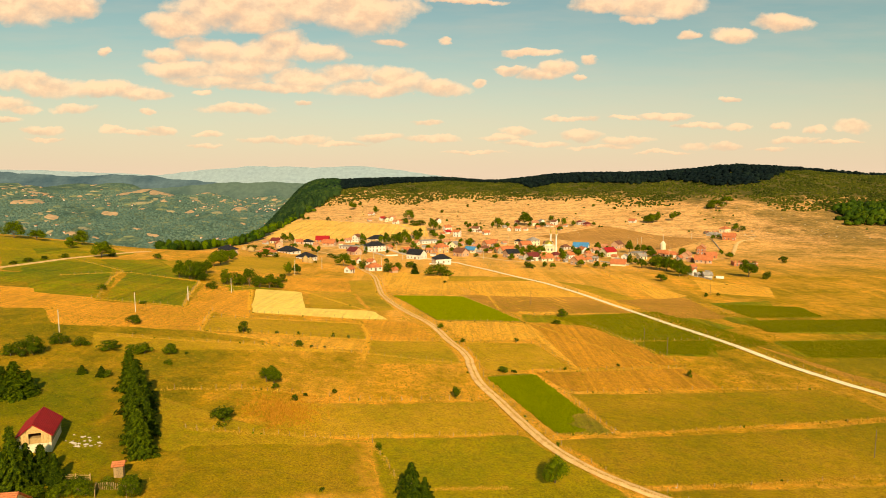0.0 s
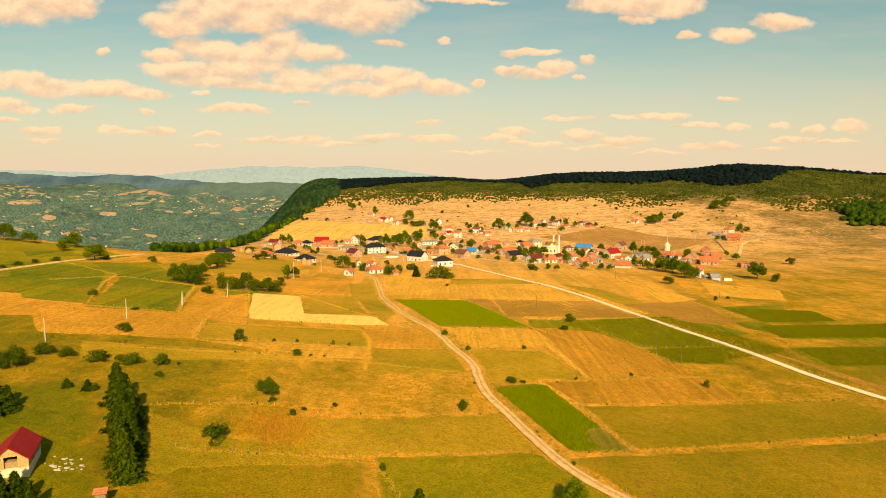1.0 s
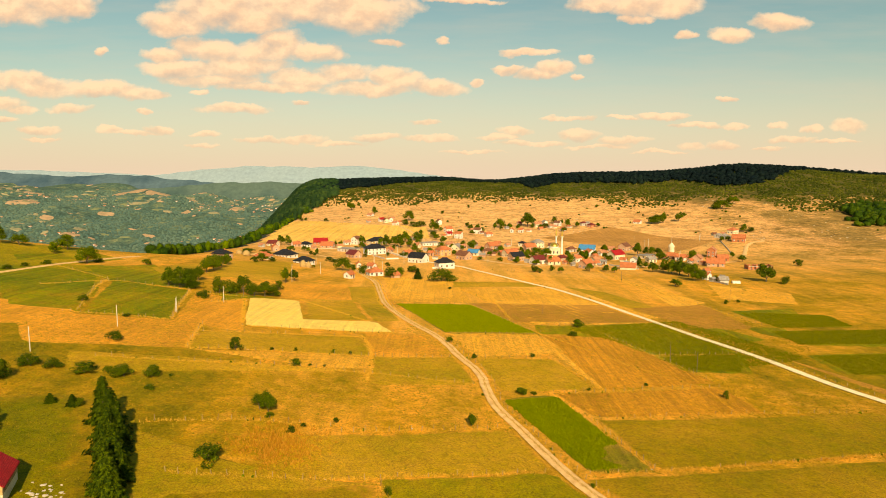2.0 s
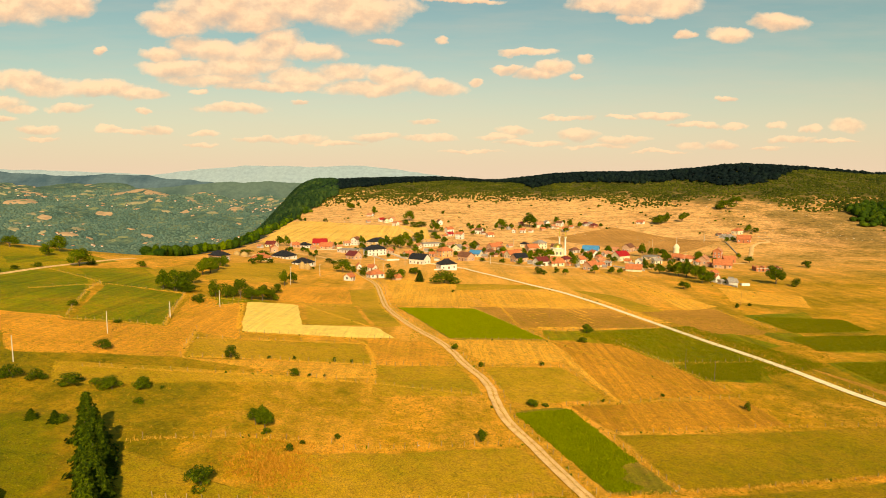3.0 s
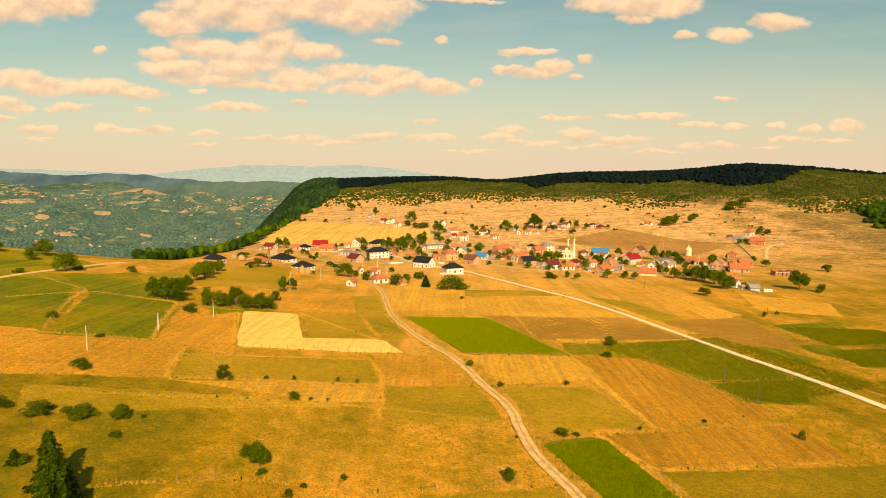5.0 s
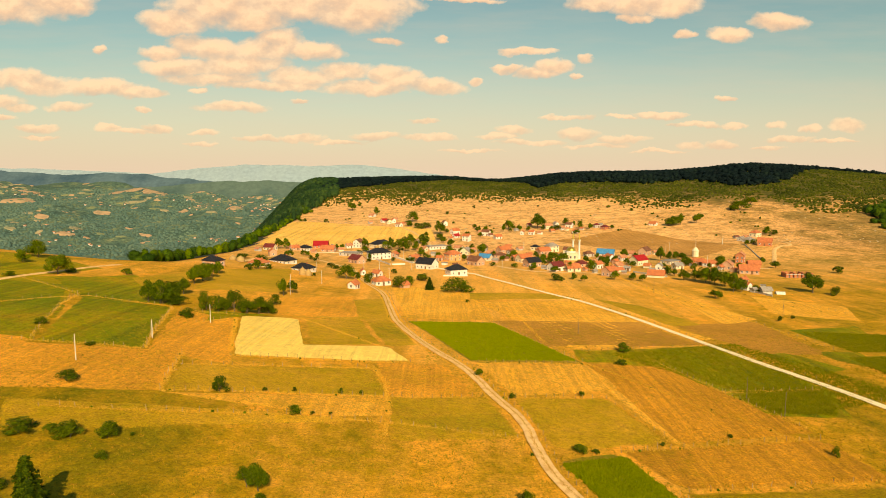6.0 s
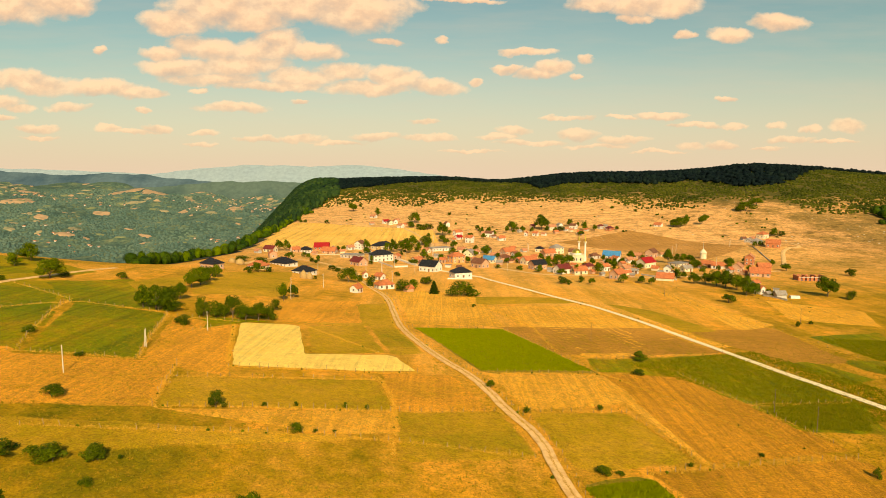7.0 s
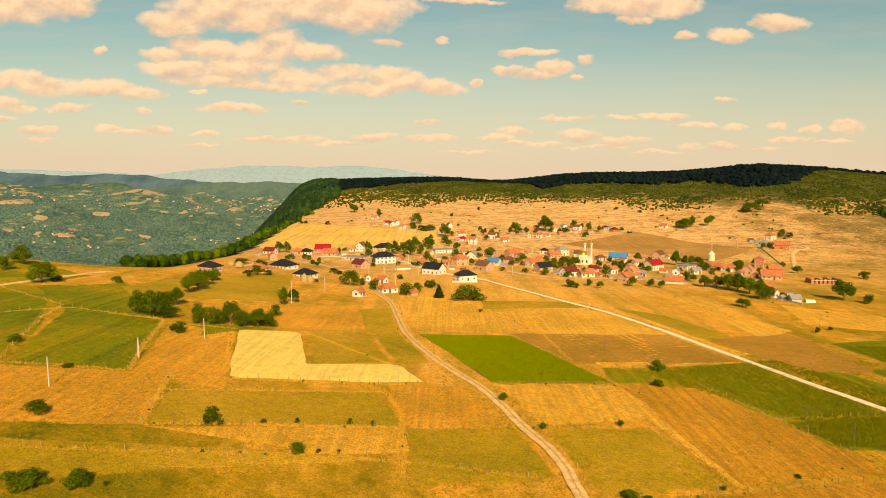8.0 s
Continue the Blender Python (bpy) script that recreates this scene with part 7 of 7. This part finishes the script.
def tunnel(x, y, l, r, turn, mat, label):
    """A small film greenhouse: half-round skin on hoops."""
    root = thing("greenhouse", label, "greenhouse")
    root.matrix_world = stand(x, y, turn)
    v, f = [], []
    n = 9
    for xx in (-l / 2, l / 2):
        for k in range(n):
            a = math.pi * k / (n - 1)
            v.append((xx, r * math.cos(a), r * 0.9 * math.sin(a) - 0.1))
    f += [(k, k + 1, n + k + 1, n + k) for k in range(n - 1)]
    f += [tuple(range(n)), tuple(range(2 * n - 1, n - 1, -1))]
    part("film", v, f, mat, root)
    for xx in np.linspace(-l / 2, l / 2, 4):
        v, f = [], []
        for k in range(n - 1):
            a, b = math.pi * k / (n - 1), math.pi * (k + 1) / (n - 1)
            limb(v, f, (xx, (r + 0.03) * math.cos(a), (r + 0.03) * 0.9 * math.sin(a)), (xx, (r + 0.03) * math.cos(b), (r + 0.03) * 0.9 * math.sin(b)), 0.05, 0.05, 4)
        part("hoop", v, f, M_POLE, root)


tunnel(174.8, 395.0, 4.6, 1.7, -10, M_FILM, "small pale film greenhouse in a yard")
tunnel(166.0, 396.5, 4.4, 1.9, 70, M_CONC, "grey half-round shelter in a yard")


def barn(x, y, turn):
    """The hay barn: stone ground floor, plank gable with an open loft, bright red sheet roof."""
    root = thing("barn", "wooden barn with bright red sheet roof and open loft", "barn")
    root.matrix_world = stand(x, y, turn)
    l, w, h = 8.6, 5.4, 3.0
    v, f, top = roof_solid("gable", l, w, h, 0.8, 0.4)
    part("roof", v, f, ROOFS["red"], root, "bright red sheet metal roof")
    v, f = [], []
    box(v, f, -l / 2, -w / 2, -1.2, l / 2, w / 2, 1.5)
    part("stone_base", v, f, WALLS["cream"], root)
    n = 20
    for k in range(n):
        for s in (-1, 1):
            v, f = [], []
            x0 = -l / 2 + l * k / n
            box(v, f, x0 + 0.01, s * w / 2 - 0.06, 1.5, x0 + l / n - 0.015, s * w / 2 + 0.06 - 0.02 * (k % 2), h + 0.1)
            part("plank", v, f, M_POST, root)
    for k in range(14):
        y0 = -w / 2 + w * k / 14
        mid = abs(y0 + w / 28)
        hi = h + (w / 2 - mid) * 0.8
        for e in (-1, 1):
            lo = 1.5
            v, f = [], []
            if e < 0 and 4 <= k <= 8:
                lo = 3.5
            box(v, f, e * l / 2 - 0.06, y0 + 0.01, lo, e * l / 2 + 0.05, y0 + w / 14 - 0.015, hi)
            part("plank", v, f, M_PLANK, root)
    v, f = [], []
    box(v, f, -l / 2 + 0.3, -1.2, 1.5, -l / 2 + 2.4, 1.0, 2.5)
    part("loft_hay", v, f, M_HAY, root)


barn(-74.9, 112.6, 111)
near = house(-65.9, 85.4, 9.0, 7.0, 1.0, "gable", "orange", "cream", 10, "cottage", "low cottage with bright terracotta tiled roof")


def outhouse(x, y, turn):
    root = thing("outhouse", "narrow grey plank outhouse with orange roof", "outhouse")
    root.matrix_world = stand(x, y, turn)
    for k in range(5):
        for s in (-1, 1):
            v, f = [], []
            box(v, f, -0.75 + 0.3 * k, s * 0.7 - 0.03, 0, -0.46 + 0.3 * k, s * 0.7 + 0.03, 2.3)
            part("plank", v, f, M_POST, root)
            v, f = [], []
            box(v, f, s * 0.72 - 0.03, -0.67 + 0.27 * k, 0, s * 0.72 + 0.03, -0.41 + 0.27 * k, 2.3)
            part("plank", v, f, M_POST, root)
    v, f, top = roof_solid("gable", 1.6, 1.5, 2.3, 0.5, 0.25)
    part("roof", v, f, ROOFS["orange"], root)


outhouse(-56.0, 104.2, 15)


def rail_fence(points, label, rails=(0.35, 0.7, 1.05), gap=2.2, mat=M_PLANK, name="rail_fence"):
    root = thing(name, label, "fence")
    p = along(points, gap, 3, 0.02)
    z = land(p[:, 0], p[:, 1])
    for (x, y), zz in zip(p, z):
        v, f = [], []
        box(v, f, x - 0.07, y - 0.07, zz - 0.3, x + 0.07, y + 0.07, zz + 1.3)
        part("post", v, f, mat, root)
    for k in range(len(p) - 1):
        for r in rails:
            v, f = [], []
            limb(v, f, (*p[k], z[k] + r), (*p[k + 1], z[k + 1] + r), 0.06, 0.055, 5)
            part("rail", v, f, mat, root)


def picket_fence(points, label):
    root = thing("picket_fence", label, "fence")
    p = along(points, 0.28, 4, 0.015)
    z = land(p[:, 0], p[:, 1])
    rng = np.random.default_rng(6)
    for (x, y), zz in zip(p, z):
        v, f = [], []
        hh = 1.35 + rng.normal() * 0.06
        box(v, f, x - 0.05, y - 0.02, zz - 0.2, x + 0.05, y + 0.02, zz + hh)
        part("picket", v, f, M_POST, root)


def stone_pot(x, y, mat):
    ob = thing("garden_pot", "small red garden pot by the hedge" if mat == M_RED else "small white garden pot by the hedge", "pot", "garden pots")
    ob.matrix_world = stand(x, y)
    v, f = [], []
    ring(v, f, [(0.22, -0.05), (0.34, 0.1), (0.40, 0.45), (0.44, 0.5), (0.36, 0.52), (0.30, 0.42), (0.02, 0.40)], sides=12)
    part("pot", v, f, mat, ob, "", True)


rail_fence(((-66.1, 100.4), (-62.6, 101.0), (-58.0, 102.0)), "pale pole rail fence with a gate")
picket_fence(((-56.2, 96.7), (-57.3, 99.1), (-53.0, 100.2), (-51.7, 97.8)), "grey weathered picket fence round a garden")
stone_pot(-70.0, 99.1, WALLS["white"])
stone_pot(-69.9, 99.6, WALLS["white"])
stone_pot(-69.2, 100.4, M_RED)
stone_pot(-69.2, 101.0, WALLS["white"])
stone_pot(-68.9, 101.6, WALLS["white"])
stone_pot(-68.6, 102.3, WALLS["white"])



def valley_fields():
    """Small tilled parcels and pastures on the valley's far slopes, and the wood between them."""
    rng = np.random.default_rng(18)
    plots = [(-2617, 3919, 190, 150, 0), (-2258, 3561, 70, 110, 0), (-2580, 4147, 120, 120, 0), (-1804, 3710, 170, 150, 0), (-1630, 3719, 120, 160, 0),
             (-1869, 3291, 90, 150, 1), (-2086, 3235, 150, 90, 0), (-1625, 3085, 70, 42, 0), (-1764, 2851, 45, 40, 0), (-1497, 2574, 52, 38, 0),
             (-1521, 2683, 40, 55, 1), (-1555, 3234, 55, 50, 0), (-1385, 3224, 38, 28, 1), (-1313, 3273, 25, 65, 0), (-1241, 2700, 48, 26, 0),
             (-1093, 3063, 45, 24, 1), (-1063, 3298, 40, 90, 0), (-1595, 3381, 100, 36, 1), (-1945, 3560, 70, 50, 0), (-1419, 3615, 40, 50, 1),
             (-1334, 4241, 110, 140, 0), (-1708, 2557, 42, 24, 1), (-1443, 3825, 90, 70, 0), (-1326, 3018, 50, 80, 2)]
    for _ in range(330):
        d, a = rng.uniform(2350, 4150), rng.uniform(-0.74, -0.24)
        if rng.uniform() < 0.5:
            d = rng.normal() * 120 + 3580
        plots.append((a * d, d, rng.uniform(9, 36), rng.uniform(8, 26), rng.choice((0, 1, 1, 2, 2))))
    heaps = {0: ([], []), 1: ([], []), 2: ([], [])}
    n = 7
    plots = [(x, y, rx * 0.72, ry * 0.72, kind) for x, y, rx, ry, kind in plots]
    for x, y, rx, ry, kind in plots:
        v, f = heaps[kind]
        i = len(v)
        lean = rng.uniform(-0.6, 0.6)
        u, w = np.meshgrid(np.linspace(-1, 1, n), np.linspace(-1, 1, n))
        u2, w2 = u * np.sqrt(1 - 0.38 * w * w), w * np.sqrt(1 - 0.38 * u * u)
        gx = x + rx * (u2 + lean * w2) + 0.22 * rx * wave(u * 40 + x, w * 40 + y, 18, 2)
        gy = y + ry * w2 + 0.22 * ry * wave(u * 40 + y, w * 40 + x, 18, 5)
        rim = (np.abs(u) > 0.99) | (np.abs(w) > 0.99)
        gz = land(gx, gy) + np.where(rim, -2.0, 2.2)
        v += [tuple(q) for q in np.stack([gx.ravel(), gy.ravel(), gz.ravel()], 1)]
        f += [(i + r * n + c, i + r * n + c + 1, i + (r + 1) * n + c + 1, i + (r + 1) * n + c) for r in range(n - 1) for c in range(n - 1)]
    for kind, (nm, mat) in enumerate((("valley_stubble", M_VALESTUBBLE), ("valley_pasture", M_VALEPASTURE), ("valley_meadow", M_VALEMEADOW))):
        tagged(mesh_object(nm, *heaps[kind], mat, True), "small far fields on the valley slopes", "fields", kind="stuff")

    def free(x, y):
        ok = (x / y > -0.78) & (x / y < -0.16) & (land(x, y) < -38) & (wave(x, y, 210, 3) + 0.6 * wave(x, y, 70, 8) > -0.62)
        for px, py, rx, ry, _ in plots:
            ok &= ((x - px) / rx) ** 2 + ((y - py) / ry) ** 2 > 0.85 + 0.5 * wave(x, y, 24, 4)
        return ok * 0.85
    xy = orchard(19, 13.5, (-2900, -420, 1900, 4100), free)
    scatter("valley_wood", "valley woods with the haze painted into their blue-green", "wood", M_VALEWOOD, xy, 13, 5.6, 4, 1.5, 20, 1.2, 0, 6, 3)


valley_fields()


def valley_hamlets():
    """Far hamlets on the valley's slopes, too small to pick apart: white boxes under red gables."""
    rng = np.random.default_rng(12)
    groups = {"wall": ([], []), "roof": ([], [])}
    for k in range(26):
        d, a = rng.uniform(2350, 3900) if k % 2 else 3450 + 60 * rng.normal(), rng.uniform(-0.74, -0.27)
        for _ in range(rng.integers(3, 9)):
            x, y = a * d + rng.normal() * 55, d + rng.normal() * 60
            z, s = float(land(x, y)), rng.uniform(3, 5)
            box(*groups["wall"], x - s, y - s, z - 3, x + s, y + s, z + 3)
            v, f = groups["roof"]
            i = len(v)
            v += [(x - s - 1, y - s - 1, z + 3), (x + s + 1, y - s - 1, z + 3), (x + s + 1, y + s + 1, z + 3), (x - s - 1, y + s + 1, z + 3), (x - s, y, z + 5.5), (x + s, y, z + 5.5)]
            f += [(i, i + 1, i + 5, i + 4), (i + 2, i + 3, i + 4, i + 5), (i + 1, i + 2, i + 5), (i + 3, i, i + 4)]
    for nm, mat in (("wall", WALLS["white"]), ("roof", ROOFS["salmon"])):
        tagged(mesh_object("valley_hamlets_" + nm, *groups[nm], mat), "tiny far houses of hamlets in the valley", "hamlet", kind="stuff")


valley_hamlets()


def garden_wall(points, h=1.2, mat="white", label="low white rendered garden wall"):
    """A low wall with a coping along a plan line."""
    root = thing("garden_wall", label, "wall", "garden walls")
    for (x0, y0), (x1, y1) in zip(points, points[1:]):
        n = max(1, int(math.hypot(x1 - x0, y1 - y0) / 3))
        for k in range(n):
            a = (x0 + (x1 - x0) * k / n, y0 + (y1 - y0) * k / n)
            b = (x0 + (x1 - x0) * (k + 1) / n, y0 + (y1 - y0) * (k + 1) / n)
            d = Vector((b[0] - a[0], b[1] - a[1])).normalized() * 0.15
            za, zb = float(land(*a)), float(land(*b))
            v = [(a[0] - d.y, a[1] + d.x, za - 0.5), (a[0] + d.y, a[1] - d.x, za - 0.5), (b[0] + d.y, b[1] - d.x, zb - 0.5), (b[0] - d.y, b[1] + d.x, zb - 0.5)]
            v += [(x, y, z + 0.5 + h) for x, y, z in v]
            f = [(4, 5, 6, 7), (0, 1, 5, 4), (1, 2, 6, 5), (2, 3, 7, 6), (3, 0, 4, 7)]
            part("wall_panel", v, f, WALLS[mat], root)


garden_wall(((-52.8, 579.6), (-32.2, 533.8)))
garden_wall(((-47.7, 523.0), (-38.1, 526.8)))
garden_wall(((-70.7, 576.1), (-48.9, 522.9)))
garden_wall(((-9.7, 451.9), (5.8, 453.0)), 0.9)
garden_wall(((269.5, 631.2), (263.2, 605.2), (250.3, 563.0)), 0.8, "grey", "rough grey stone field wall")
garden_wall(((122.2, 487.2), (136.3, 460.7)), 1.1, "grey", "grey block yard wall")
garden_wall(((161.4, 401.9), (166.6, 387.3)), 1.0, "grey", "grey block yard wall")


# ---------------------------------------------------------------- grass and crops
def tufts(name, label, mat, xy, height, blades_each, seed, spread=0.16, wide=0.05, raised=0.0):
    """Upright blades in tufts, as one mesh."""
    rng = np.random.default_rng(seed)
    n = len(xy) * blades_each
    base = np.repeat(np.column_stack([xy, land(xy[:, 0], xy[:, 1])]), blades_each, axis=0)
    base[:, 2] += raised
    base[:, :2] += rng.normal(size=(n, 2)) * spread
    h = height * rng.uniform(0.45, 1.3, n)
    a = rng.uniform(0, 6.28, n)
    side = np.stack([np.cos(a), np.sin(a), 0 * a], 1) * (wide * rng.uniform(0.7, 1.6, n))[:, None]
    tip = base + np.stack([rng.normal(size=n) * 0.3 * h, rng.normal(size=n) * 0.3 * h, h], 1)
    v = np.stack([base - side, base + side, tip], 1).reshape(-1, 3)
    me = bpy.data.meshes.new(name)
    me.vertices.add(len(v))
    me.vertices.foreach_set("co", v.ravel().astype(np.float32))
    me.loops.add(3 * n)
    me.loops.foreach_set("vertex_index", np.arange(3 * n, dtype=np.int32))
    me.polygons.add(n)
    me.polygons.foreach_set("loop_start", np.arange(0, 3 * n, 3, dtype=np.int32))
    me.update()
    me.materials.append(mat)
    return tagged(new(name, me), label, "grass", kind="stuff")


for line, off in ((dirt_track_line, 2.05), (dirt_track_line, -2.0), (gravel_road_line, 2.6), (gravel_road_line, -2.4)):
    pts = [(q.x, q.y) for q in line]
    VERGES.append(along(pts, 0.6, 5, 0.3, off))
tufts("track_middle_grass", "dry grass strip between the wheel ruts", M_DRYT, along([(q.x, q.y) for q in dirt_track_line], 0.22, 6, 0.10, 0.0), 0.14, 6, 29, 0.14, 0.06, 0.40)
fence([(q.x, q.y) for q in dirt_track_line[20:]], 3.4, 2.5, 0, 0.9)
fence([(q.x, q.y) for q in gravel_road_line[30:]], 4.0, 3.4, 0.3, 0.8)
tufts("verge_grass", "tall dry straw-coloured grass along field edges", M_TUFT, np.concatenate(VERGES), 0.42, 7, 21, 0.24, 0.05)
rng = np.random.default_rng(77)


def between(a, b, c, d, n):
    u, w = rng.uniform(0, 1, (2, n, 1))
    a, b, c, d = (np.array(p) for p in (a, b, c, d))
    return (a * (1 - u) + b * u) * (1 - w) + (d * (1 - u) + c * u) * w


crop = between((-23.5, 303.0), (9.6, 302.5), (31.5, 250.5), (-2.0, 245.5), 9000)
tufts("green_crop", "dense bright green crop standing in the field", M_CORN, crop, 0.40, 7, 24, 0.3, 0.14, 0.08)
crop = between((13.2, 177.0), (26.8, 181.5), (39.4, 142.5), (26.6, 140.2), 5200)
crop = crop[(0.7 * wave(crop[:, 0], crop[:, 1], 5, 3) + (crop[:, 0] - 31) / 9 + (150 - crop[:, 1]) / 26) < 0.25]
tufts("maize_plot", "patchy green maize with bare dry gaps", M_CORN, crop, 0.40, 8, 25, 0.35, 0.13, 0.08)
xy = between((45, 262), (97, 283), (121, 226), (85, 212), 6500)
xy = np.concatenate([xy, between((135, 306), (173, 302), (171, 280), (135, 272), 3800), between((128, 264), (196, 276), (188, 250), (128, 244), 5200),
                     between((124, 229), (169, 235), (158, 212), (126, 210), 3600), between((70, 224), (98, 229), (91, 211), (74, 211), 1800)])
tufts("lush_grass", "lush green uncut grass beside the road", M_LUSH, xy, 0.45, 6, 26, 0.28, 0.09, 0.06)

def off_straw(x, y):
    return ~((x > -92) & (x < -17) & (y > 226) & (y < 296))


xy = sow(31, 42000, (-130, 130, 90, 300), lambda x, y: (0.5 + 0.5 * wave(x, y, 16, 4)) * off_straw(x, y))
tufts("pasture_tussocks", "short olive grass tussocks over the pastures", M_TUSSOCK, xy, 0.34, 6, 22, 0.22, 0.07)
xy = sow(33, 22000, (-130, 130, 90, 300), lambda x, y: (0.4 - 0.6 * wave(x, y, 16, 4)) * off_straw(x, y))
tufts("dry_tussocks", "short dry grass tussocks over the pastures", M_DRYT, xy, 0.30, 6, 23, 0.22, 0.06)
edge = np.concatenate(VERGES)
edge = edge[np.random.default_rng(41).uniform(0, 1, len(edge)) < 0.012]
scatter("field_weeds", "small dark green weeds and thistles along field edges", "weeds", M_BUSH, edge, 0.6, 0.45, 14, 0.12, 42, 0, 0, 6, 3)
rusty = np.random.default_rng(43).normal(size=(520, 2)) * (4.2, 5.0) + (-36.4, 140.5)
tufts("rusty_bracken", "rust-coloured dry bracken on the slope", M_RUST, rusty, 0.6, 8, 44, 0.35, 0.09)


def stones(name, label, xy, size, seed):
    """Weathered boulders half sunk in the turf, as one mesh."""
    rng = np.random.default_rng(seed)
    v, f = [], []
    ring = np.linspace(0, 2 * math.pi, 6, endpoint=False)
    for x, y in xy:
        r, h, i = size * rng.uniform(0.4, 1.6), size * rng.uniform(0.3, 0.8), len(v)
        z = float(land(x, y))
        for k, lift_ in ((1.0, -0.15), (0.75, 0.6)):
            v += [(x + r * k * rng.uniform(0.75, 1.2) * math.cos(a), y + r * k * rng.uniform(0.6, 1.0) * math.sin(a), z + h * lift_ * rng.uniform(0.8, 1.2)) for a in ring]
        v.append((x, y, z + h))
        for k in range(6):
            n = (k + 1) % 6
            f += [(i + k, i + n, i + 6 + n, i + 6 + k), (i + 6 + k, i + 6 + n, i + 12)]
    return tagged(mesh_object(name, v, f, M_STONE), label, "stones", kind="stuff")


stones("hill_stones", "pale limestone boulders on the stony pasture",
       sow(45, 1100, (-150, 560, 650, 930), lambda x, y: (up_hill(x, y) > -30) * np.clip(0.25 + 0.7 * wave(x, y, 30, 6), 0.02, 1)), 0.75, 46)
HEAP = np.array((-67.6, 114.6))
heap = np.random.default_rng(51).normal(size=(46, 2)) * (1.5, 1.3) + HEAP
stones("rubble_heap", "pale heap of rubble and stones by the barn", heap, 0.42, 52)
stones("field_stones", "pale stones cleared to the field edges", np.concatenate(VERGES)[::260] + 0.6, 0.22, 47)

# the prototypes have served
for ob in PROTOS:
    for o in (*ob.children_recursive, ob):
        bpy.data.objects.remove(o)
